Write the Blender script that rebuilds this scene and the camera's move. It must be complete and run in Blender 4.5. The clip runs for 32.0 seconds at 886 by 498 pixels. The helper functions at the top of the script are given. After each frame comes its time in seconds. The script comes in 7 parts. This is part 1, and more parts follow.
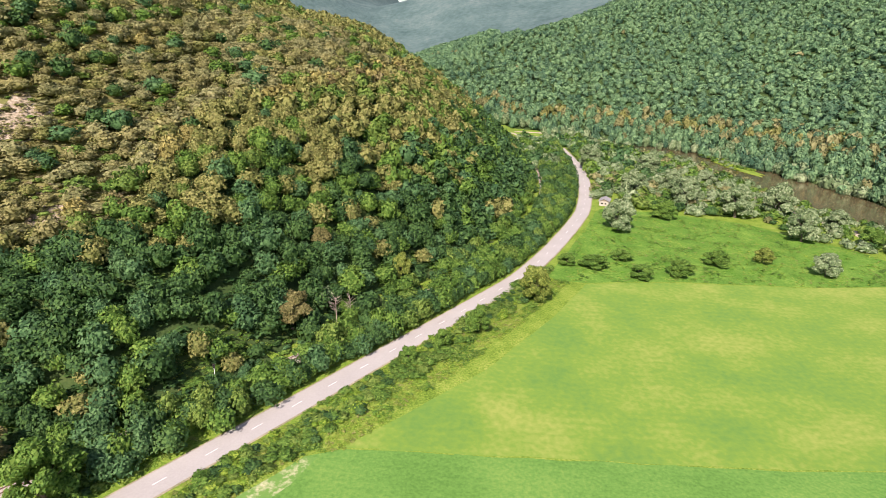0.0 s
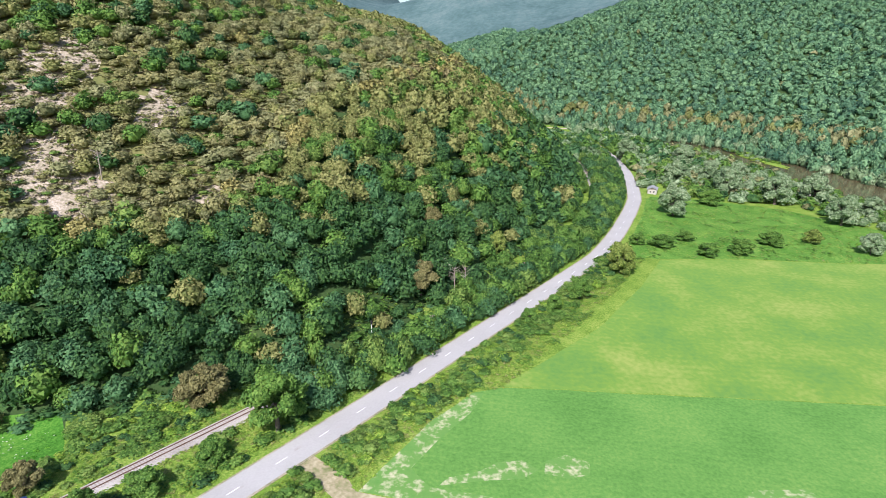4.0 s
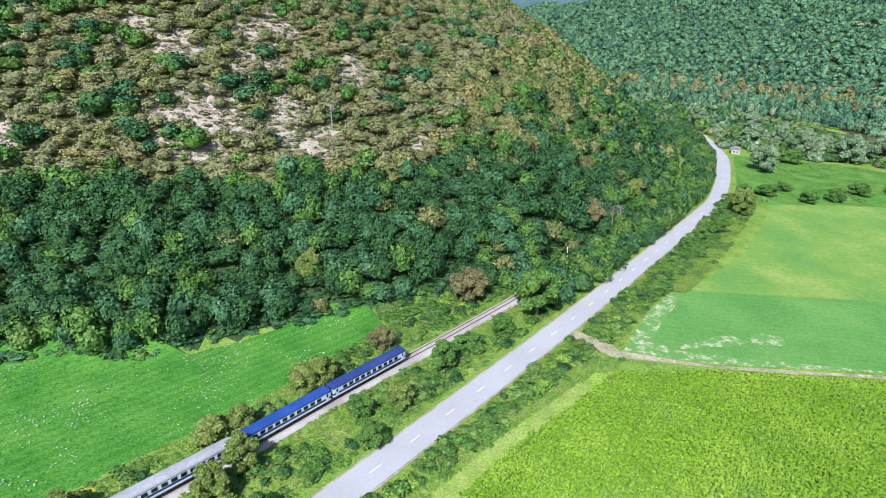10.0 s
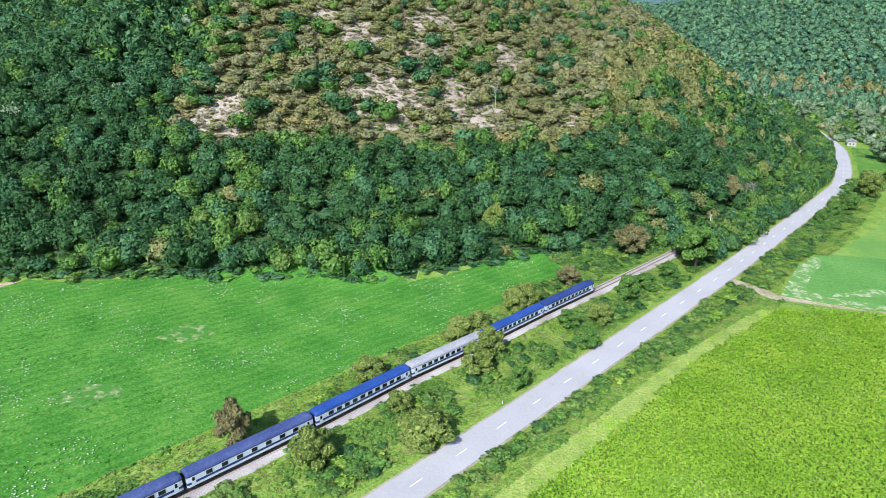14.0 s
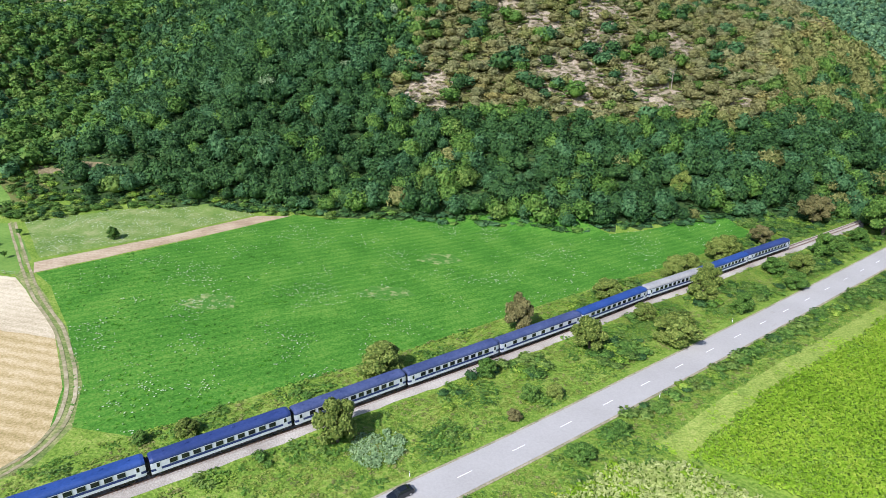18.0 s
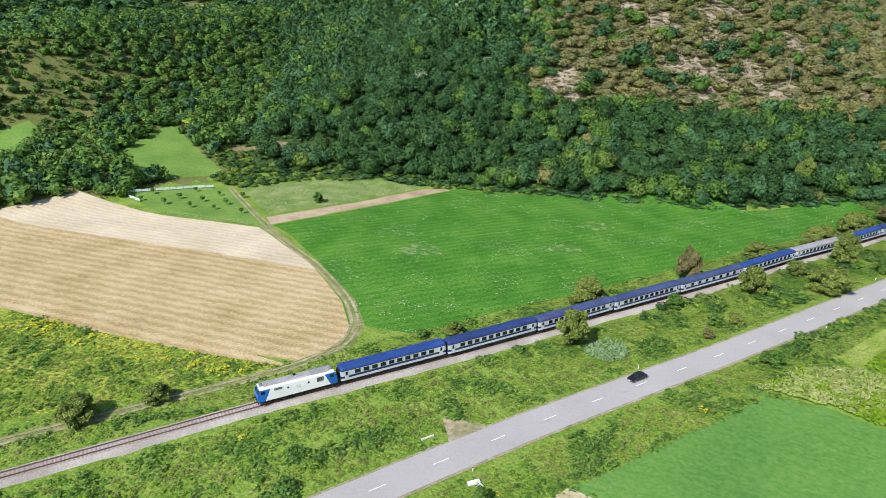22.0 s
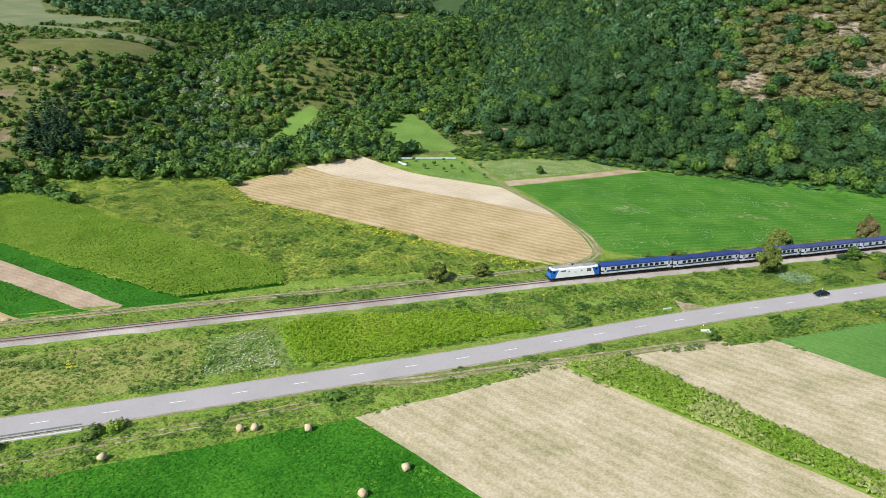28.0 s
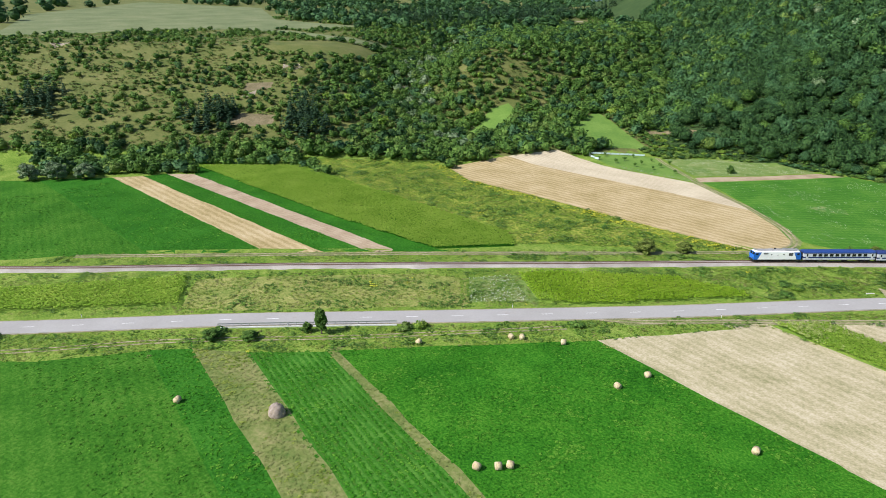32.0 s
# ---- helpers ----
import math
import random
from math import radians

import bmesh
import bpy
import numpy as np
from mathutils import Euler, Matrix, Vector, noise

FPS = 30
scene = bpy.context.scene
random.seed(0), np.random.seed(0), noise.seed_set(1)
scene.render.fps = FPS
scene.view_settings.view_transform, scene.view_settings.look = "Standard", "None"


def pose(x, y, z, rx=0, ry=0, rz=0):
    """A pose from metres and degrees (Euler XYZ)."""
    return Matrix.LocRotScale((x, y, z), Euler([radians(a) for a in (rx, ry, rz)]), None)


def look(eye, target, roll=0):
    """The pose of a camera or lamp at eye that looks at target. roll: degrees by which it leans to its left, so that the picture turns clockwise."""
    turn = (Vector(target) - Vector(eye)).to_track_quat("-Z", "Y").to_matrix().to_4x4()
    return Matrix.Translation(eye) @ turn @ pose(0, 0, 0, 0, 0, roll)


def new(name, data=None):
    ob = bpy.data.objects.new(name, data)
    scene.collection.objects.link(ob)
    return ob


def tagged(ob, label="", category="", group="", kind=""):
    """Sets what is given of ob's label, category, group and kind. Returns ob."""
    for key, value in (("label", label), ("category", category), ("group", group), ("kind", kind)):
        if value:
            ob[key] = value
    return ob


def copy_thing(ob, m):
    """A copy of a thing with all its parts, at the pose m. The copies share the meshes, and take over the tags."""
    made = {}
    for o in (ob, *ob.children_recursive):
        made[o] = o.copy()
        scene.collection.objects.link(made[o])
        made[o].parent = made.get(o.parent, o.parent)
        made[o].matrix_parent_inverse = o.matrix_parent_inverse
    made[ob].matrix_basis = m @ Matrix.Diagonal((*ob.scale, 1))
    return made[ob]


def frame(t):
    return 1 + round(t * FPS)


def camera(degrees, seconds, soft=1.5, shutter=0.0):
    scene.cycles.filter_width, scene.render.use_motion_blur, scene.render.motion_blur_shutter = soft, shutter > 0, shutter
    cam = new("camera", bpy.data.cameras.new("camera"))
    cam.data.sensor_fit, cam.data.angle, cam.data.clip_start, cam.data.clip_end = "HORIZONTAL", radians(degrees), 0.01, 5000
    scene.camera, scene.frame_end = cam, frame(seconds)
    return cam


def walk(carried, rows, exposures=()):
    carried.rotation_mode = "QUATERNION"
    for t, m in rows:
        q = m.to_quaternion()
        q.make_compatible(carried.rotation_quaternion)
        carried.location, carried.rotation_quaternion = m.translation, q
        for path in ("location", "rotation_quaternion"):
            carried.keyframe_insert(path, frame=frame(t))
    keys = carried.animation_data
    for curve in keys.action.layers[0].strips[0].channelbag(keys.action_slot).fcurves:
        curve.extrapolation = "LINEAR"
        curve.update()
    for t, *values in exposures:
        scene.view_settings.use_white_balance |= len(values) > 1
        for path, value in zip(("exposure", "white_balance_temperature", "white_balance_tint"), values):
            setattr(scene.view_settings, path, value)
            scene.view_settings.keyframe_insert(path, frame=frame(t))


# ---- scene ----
cam = camera(71.3, 32.0, soft=0.7)
METRES, EYE, TILT, LEAN, TURN = 410.0, 86.0, -18.0, 0.0, 0.0
ROWS = [
    (0.0, 0.0, 0.0, 0.0, 0.0, 0.0, -0.0),
    (0.5, -0.0113, -0.0064, -0.0022, -0.14, -0.02, 0.05),
    (1.0, -0.0229, -0.0132, -0.0045, -0.24, -0.05, 0.02),
    (1.5, -0.0349, -0.0204, -0.0068, -0.31, -0.07, 0.05),
    (2.0, -0.0471, -0.0276, -0.0094, -0.38, -0.08, 0.05),
    (2.5, -0.0595, -0.0354, -0.0119, -0.43, -0.1, 0.04),
    (4.5, -0.1117, -0.067, -0.0227, -0.62, -0.12, 0.09),
    (5.0, -0.1251, -0.0751, -0.0254, -0.65, -0.39, 0.1),
    (5.5, -0.1387, -0.0833, -0.0282, -0.68, -0.95, 0.15),
    (6.0, -0.1524, -0.0913, -0.0308, -0.71, -1.85, 0.21),
    (6.5, -0.1662, -0.0996, -0.0334, -0.75, -2.3, 0.19),
    (7.0, -0.1799, -0.1078, -0.0361, -0.8, -2.31, 0.27),
    (7.5, -0.1935, -0.1164, -0.0391, -0.79, -2.31, 0.26),
    (8.0, -0.2074, -0.125, -0.0419, -0.82, -2.34, 0.25),
    (8.5, -0.2207, -0.134, -0.0452, -0.8, -2.31, 0.25),
    (9.0, -0.2338, -0.143, -0.0486, -0.8, -2.32, 0.23),
    (9.5, -0.2463, -0.1525, -0.0529, -0.5, -2.24, 0.19),
    (10.0, -0.2586, -0.1624, -0.0566, 0.04, -2.27, -0.02),
    (10.5, -0.2708, -0.172, -0.0613, 0.59, -2.23, -0.15),
    (11.0, -0.2825, -0.1823, -0.0659, 1.49, -2.2, -0.42),
    (11.5, -0.2941, -0.1926, -0.0705, 2.75, -2.17, -0.8),
    (12.0, -0.3054, -0.2033, -0.0749, 3.59, -2.18, -1.08),
    (12.5, -0.3166, -0.2142, -0.0798, 4.24, -2.17, -1.27),
    (13.0, -0.3274, -0.2253, -0.0849, 4.72, -2.13, -1.39),
    (13.5, -0.338, -0.2362, -0.0907, 5.12, -2.08, -1.5),
    (14.0, -0.3485, -0.2472, -0.0965, 5.93, -2.1, -1.77),
    (14.5, -0.3588, -0.2583, -0.1027, 6.64, -2.1, -2.0),
    (16.5, -0.4023, -0.3028, -0.1269, 9.21, -2.01, -2.8),
    (17.0, -0.4133, -0.3137, -0.1327, 10.54, -2.06, -3.28),
    (17.5, -0.4242, -0.3249, -0.1387, 12.25, -2.13, -3.82),
    (18.0, -0.4347, -0.3361, -0.1448, 14.11, -2.21, -4.42),
    (18.5, -0.4444, -0.3477, -0.1508, 15.64, -2.31, -4.87),
    (19.0, -0.454, -0.3599, -0.1566, 16.46, -2.34, -5.12),
    (19.5, -0.4628, -0.3729, -0.1612, 17.03, -2.37, -5.24),
    (20.0, -0.472, -0.3858, -0.166, 17.28, -2.33, -5.37),
    (20.5, -0.4809, -0.399, -0.1703, 17.5, -2.32, -5.43),
    (21.0, -0.489, -0.4125, -0.1746, 18.06, -2.34, -5.62),
    (21.5, -0.4953, -0.4262, -0.1791, 18.75, -2.36, -5.82),
    (22.0, -0.5002, -0.4399, -0.1837, 19.19, -2.35, -5.95),
    (22.5, -0.5041, -0.4537, -0.1883, 19.38, -2.3, -6.0),
    (23.0, -0.5075, -0.468, -0.1931, 20.34, -2.34, -6.3),
    (23.5, -0.5103, -0.4825, -0.1978, 22.22, -2.49, -6.89),
    (24.0, -0.5126, -0.497, -0.2024, 24.55, -2.74, -7.65),
    (24.5, -0.5145, -0.5115, -0.2074, 26.73, -2.99, -8.32),
    (25.0, -0.5156, -0.526, -0.2122, 28.67, -3.25, -8.9),
    (25.5, -0.5155, -0.5405, -0.2171, 30.0, -3.37, -9.28),
    (26.0, -0.5147, -0.5552, -0.2218, 30.81, -3.45, -9.51),
    (26.5, -0.5135, -0.5697, -0.2266, 31.35, -3.48, -9.67),
    (28.5, -0.5039, -0.6278, -0.2466, 31.75, -3.33, -9.73),
    (29.0, -0.5022, -0.6431, -0.2515, 31.92, -3.33, -9.77),
    (29.5, -0.5015, -0.6578, -0.2567, 32.86, -3.41, -10.07),
    (30.0, -0.5014, -0.6722, -0.2614, 35.64, -3.88, -10.89),
    (30.5, -0.5011, -0.6855, -0.2657, 39.88, -4.67, -12.1),
    (31.0, -0.5007, -0.6974, -0.2697, 42.8, -5.24, -12.87),
    (31.5, -0.4999, -0.7087, -0.2729, 44.33, -5.57, -13.26),
    (32.0, -0.4988, -0.719, -0.2763, 45.11, -5.72, -13.43),
]
EXPOSURES = [(0.0, 0.50, 7050, 23), (2.5, 0.46, 6950, 22), (5.0, 0.45, 5400, 13), (13.5, 0.45, 5450, 12), (17.0, 0.34, 5700, 12), (19.0, 0.15, 5920, 12), (23.0, 0.05, 6080, 11), (26.0, -0.01, 6200, 11), (32.0, 0.03, 6150, 10)]
walk(cam, [(t, pose(0, 0, EYE, TILT, LEAN, TURN) @ pose(METRES * x, METRES * y, METRES * z, 90 + pitch, roll, yaw)) for t, x, y, z, yaw, pitch, roll in ROWS], EXPOSURES)

# ---- daylight ----
SUN_AZIMUTH, SUN_HEIGHT = math.atan2(-0.30, -0.95), 42.0
world = bpy.data.worlds.new("world")
scene.world = world
world.use_nodes = True
sky = world.node_tree.nodes.new("ShaderNodeTexSky")
sky.sky_type, sky.sun_disc = "NISHITA", False
sky.sun_elevation, sky.sun_rotation = radians(SUN_HEIGHT), SUN_AZIMUTH
sky.air_density, sky.dust_density, sky.ozone_density = 1.0, 1.2, 1.0
world.node_tree.nodes["Background"].inputs[1].default_value = 0.12
world.node_tree.links.new(sky.outputs[0], world.node_tree.nodes["Background"].inputs[0])
sun = new("sun", bpy.data.lights.new("sun", "SUN"))
sun.data.energy, sun.data.angle, sun.data.color = 5.0, radians(0.5), (1.0, 0.955, 0.88)
sun.matrix_world = look((0, 0, 300), (-300 * math.sin(SUN_AZIMUTH), -300 * math.cos(SUN_AZIMUTH), 300 - 300 * math.tan(radians(SUN_HEIGHT))))
# ---- plan: centre lines and the shape of the land ----
ROAD = [(-560, -501), (-470, -391), (-385, -299), (-351.5, -254.5), (-313, -209), (-273, -160.5), (-240.5, -117.5), (-222, -94),
        (-186.5, -52.5), (-144, 0), (-105, 49), (-78.5, 82.5), (-58, 109), (-34, 141), (5, 193), (30, 227), (47, 260),
        (64, 298), (77, 330), (88, 372), (97, 420), (104, 480), (106, 560)]
RAIL = [(-600, -484), (-500, -370), (-417.5, -279.5), (-371, -223), (-341, -188.5), (-308.5, -152), (-275, -113), (-248, -83),
        (-231, -63.5), (-215, -44.5), (-183, -7.5), (-163, 17.5), (-145, 37), (-129.5, 56), (-110, 78), (-80, 113), (-57, 142),
        (-32, 172), (-5, 210), (20, 250), (42, 295), (56, 340), (66, 400), (72, 480), (74, 560)]
FOOT_A = [(-392, 42), (-372, 36), (-335, 42), (-292, 53), (-262, 62), (-233, 66), (-205, 73), (-186, 72), (-150, 93), (-118, 108), (-75, 128), (-45, 165),
          (-16, 210), (10, 255), (32, 300), (46, 345), (56, 400), (62, 480), (64, 560), (40, 760), (-100, 1000), (-700, 1100), (-780, 500), (-560, 330), (-440, 150)]


def dense(line, step=4.0):
    line = np.array(line, float)
    s = np.concatenate([[0], np.cumsum(np.hypot(*np.diff(line, axis=0).T))])
    n = int(s[-1] / step) + 1
    g = np.linspace(0, s[-1], n)
    out = np.stack([np.interp(g, s, line[:, i]) for i in (0, 1)], 1)
    for _ in range(12):
        out[1:-1] = 0.25 * out[:-2] + 0.5 * out[1:-1] + 0.25 * out[2:]
    return out


def aside(line, x, y):
    """How far points lie to the left of a line (minus: to its right)."""
    x, y = np.atleast_1d(np.asarray(x, float)), np.atleast_1d(np.asarray(y, float))
    best, sign = np.full(x.shape, 1e9), np.ones(x.shape)
    for (ax, ay), (bx, by) in zip(line[:-1], line[1:]):
        dx, dy = bx - ax, by - ay
        k = np.clip(((x - ax) * dx + (y - ay) * dy) / (dx * dx + dy * dy), 0, 1)
        d = np.hypot(x - ax - k * dx, y - ay - k * dy)
        c = dx * (y - ay) - dy * (x - ax)
        near = d < best
        best, sign = np.where(near, d, best), np.where(near, np.where(c >= 0, 1.0, -1.0), sign)
    return best * sign


def inside(poly, x, y):
    hit = np.zeros(np.shape(x), bool)
    for (ax, ay), (bx, by) in zip(poly, poly[1:] + poly[:1]):
        if ay != by:
            hit ^= ((ay > y) != (by > y)) & (x < (bx - ax) * (y - ay) / (by - ay) + ax)
    return hit


def ramp(v, a, b):
    k = np.clip((v - a) / (b - a), 0, 1)
    return k * k * (3 - 2 * k)


ROAD_COARSE, RAIL_COARSE = dense(ROAD, 22), dense(RAIL, 22)


def rail_height(x):
    return 2.7 - 1.4 * ramp(np.asarray(x, float), -275, -180)


def land(x, y):
    """The height of the ground."""
    x, y = np.atleast_1d(np.asarray(x, float)), np.atleast_1d(np.asarray(y, float))
    e, w = -aside(ROAD_COARSE, x, y), aside(RAIL_COARSE, x, y)
    # flats between road and river, falling away to the north-east
    fall = 0.008 + 0.055 * ramp(y, -140, 90)
    z = np.where(e > 0, -np.minimum(fall * np.maximum(e - 5, 0), 6.5), 0.0)
    # the strip between road and rail, and the fields beyond, rising gently
    rh = rail_height(x) - 0.5
    t = np.clip((-e - 6) / np.maximum(-e - 6 + np.maximum(-w - 3, 0), 1.0), 0, 1)
    z = np.where((e <= 0) & (w < 0), rh * t, z)
    rise = 0.052 - 0.03 * ramp(x, -340, -215)
    z = np.where(w >= 0, rh - 0.6 * ramp(w, 2, 6) + rise * np.maximum(w - 6, 0), z)
    # river bed
    r = river(x, y)
    z = z - 3.0 * ramp(-r, -8, 4)
    # the wooded hill over the line
    a = np.abs(aside(FOOT_A + FOOT_A[:1], x, y)) * np.where(inside(FOOT_A, x, y), 1, -1)
    up = np.maximum(a, 0)
    z = z + 0.57 * up + 0.42 * 58 * (1 - np.exp(-up / 58)) * ramp(x, -130, -50) - np.maximum(up - 210, 0) * 0.40
    # shrubby slopes to the west, with a gully
    b = np.maximum(west_slope(x, y), 0)
    k = 0.13 + 0.17 * ramp(-x, 455, 540)
    z = z + k * np.minimum(b, 170) + 0.05 * np.maximum(b - 170, 0)
    g = aside(GULLY, x, y)
    z = z - 22 * np.exp(-(g / 38) ** 2) * ramp(b, 10, 130) * (1 - ramp(b, 250, 400))
    # far bank of the river and the mountains behind
    c = -r - 30
    z = z + np.where(c > 0, np.minimum(0.40 * np.maximum(c - 25, 0), np.clip(58 + 0.32 * x, 30, 300) + 0.02 * c + 6 * np.sin(x / 60 + y / 90)), 0)
    m = y - 1500 - 0.1 * x
    z = z + np.where(m > 0, np.minimum(0.34 * m, 146 + 0.10 * np.maximum(x, -300) + 6 * np.sin(x / 210 + 1) + 3 * np.sin(x / 77)), 0)
    return z


GULLY = [(-440, -85), (-500, -45), (-561, -15), (-620, 60), (-680, 160)]
RIVER = [(315, 120), (280, 200), (242, 280), (231, 340), (227, 400), (222, 470), (212, 535), (185, 590), (140, 640), (60, 690), (-40, 740), (-160, 800), (-300, 880), (-520, 1000), (-900, 1200)]
RIVER_COARSE = dense(RIVER, 30)


def river(x, y):
    """Metres from the river's middle: plus on the near bank's side."""
    return aside(RIVER_COARSE, x, y)


def west_slope(x, y):
    w = aside(RAIL_COARSE, x, y)
    return (w - 140) * ramp(-x, 330, 430)

BARE = [(-258, 132, 10), (-197, 161, 14), (-185, 202, 11), (-166, 175, 12), (-155, 166, 9), (-217, 196, 9), (-239, 205, 9), (-146, 215, 8), (-186, 226, 11), (-116, 177, 5), (-82, 240, 7), (-95, 260, 8)]


def bareness(x, y):
    """1 in the middle of the bare spots of the hill, 0 outside them."""
    return np.max([np.clip(1.3 - np.hypot(x - a, (y - b) * 0.8) / r, 0, 1) for a, b, r in BARE], axis=0)


# ---- materials ----
def material(name, tones, size=4.0, fine=0.5, rough=0.9, bump=0.0, metal=0.0, spread=0.0, leaf=0.0, gloss=0.25, rows=None, weight=0.45, keen=0.18):
    """Two scales of noise between three tones; spread: how far single pieces differ; leaf: light let through."""
    m = bpy.data.materials.new(name)
    m.use_nodes = True
    nt, n = m.node_tree, m.node_tree.nodes
    b = n["Principled BSDF"]
    b.inputs["Roughness"].default_value, b.inputs["Metallic"].default_value = rough, metal
    b.inputs["Specular IOR Level"].default_value = gloss
    pos = n.new("ShaderNodeNewGeometry")
    big, small = n.new("ShaderNodeTexNoise"), n.new("ShaderNodeTexNoise")
    for tex, s in ((big, size), (small, fine)):
        tex.inputs["Scale"].default_value, tex.inputs["Detail"].default_value = 1.0 / s, 4.0
        nt.links.new(pos.outputs["Position"], tex.inputs["Vector"])
    mix = n.new("ShaderNodeMix")
    mix.inputs[0].default_value = weight
    nt.links.new(big.outputs[0], mix.inputs[2]), nt.links.new(small.outputs[0], mix.inputs[3])
    value = mix.outputs[0]
    if spread:
        add = n.new("ShaderNodeMath")
        add.operation = "MULTIPLY_ADD"
        add.inputs[1].default_value = spread
        nt.links.new(pos.outputs["Random Per Island"], add.inputs[0]), nt.links.new(value, add.inputs[2])
        sub = n.new("ShaderNodeMath")
        sub.operation = "SUBTRACT"
        sub.inputs[1].default_value = spread / 2
        nt.links.new(add.outputs[0], sub.inputs[0])
        value = sub.outputs[0]
    if rows:
        turn, wide, amount, *ragged = rows
        mp, wave, ad = n.new("ShaderNodeMapping"), n.new("ShaderNodeTexWave"), n.new("ShaderNodeMath")
        mp.inputs["Rotation"].default_value[2] = radians(90 - turn)
        nt.links.new(pos.outputs["Position"], mp.inputs["Vector"])
        nt.links.new(mp.outputs[0], wave.inputs["Vector"])
        wave.inputs["Scale"].default_value, wave.inputs["Distortion"].default_value = 0.314 / wide, ragged[0] if ragged else 1.5
        wave.inputs["Detail"].default_value, wave.inputs["Detail Scale"].default_value = 4.0, 3.5 if ragged else 1.2
        ad.operation, ad.inputs[1].default_value = "MULTIPLY_ADD", amount
        nt.links.new(wave.outputs["Fac"], ad.inputs[0]), nt.links.new(value, ad.inputs[2])
        sb = n.new("ShaderNodeMath")
        sb.operation, sb.inputs[1].default_value = "SUBTRACT", amount / 2
        nt.links.new(ad.outputs[0], sb.inputs[0])
        value = sb.outputs[0]
    ramp_node = n.new("ShaderNodeValToRGB")
    e = ramp_node.color_ramp.elements
    e[0].position, e[1].position = 0.5 - keen, 0.5 + keen
    e[0].color, e[1].color = (*tones[0], 1), (*tones[-1], 1)
    if len(tones) > 2:
        e.new(0.5).color = (*tones[1], 1)
    nt.links.new(value, ramp_node.inputs[0])
    nt.links.new(ramp_node.outputs[0], b.inputs["Base Color"])
    if bump:
        bp = n.new("ShaderNodeBump")
        bp.inputs["Strength"].default_value, bp.inputs["Distance"].default_value = 0.6, bump
        nt.links.new(small.outputs[0], bp.inputs["Height"])
        nt.links.new(bp.outputs[0], b.inputs["Normal"])
    if leaf:
        tr, sh = n.new("ShaderNodeBsdfTranslucent"), n.new("ShaderNodeMixShader")
        sh.inputs[0].default_value = leaf
        nt.links.new(ramp_node.outputs[0], tr.inputs[0])
        nt.links.new(b.outputs[0], sh.inputs[1]), nt.links.new(tr.outputs[0], sh.inputs[2])
        nt.links.new(sh.outputs[0], n["Material Output"].inputs[0])
    return m


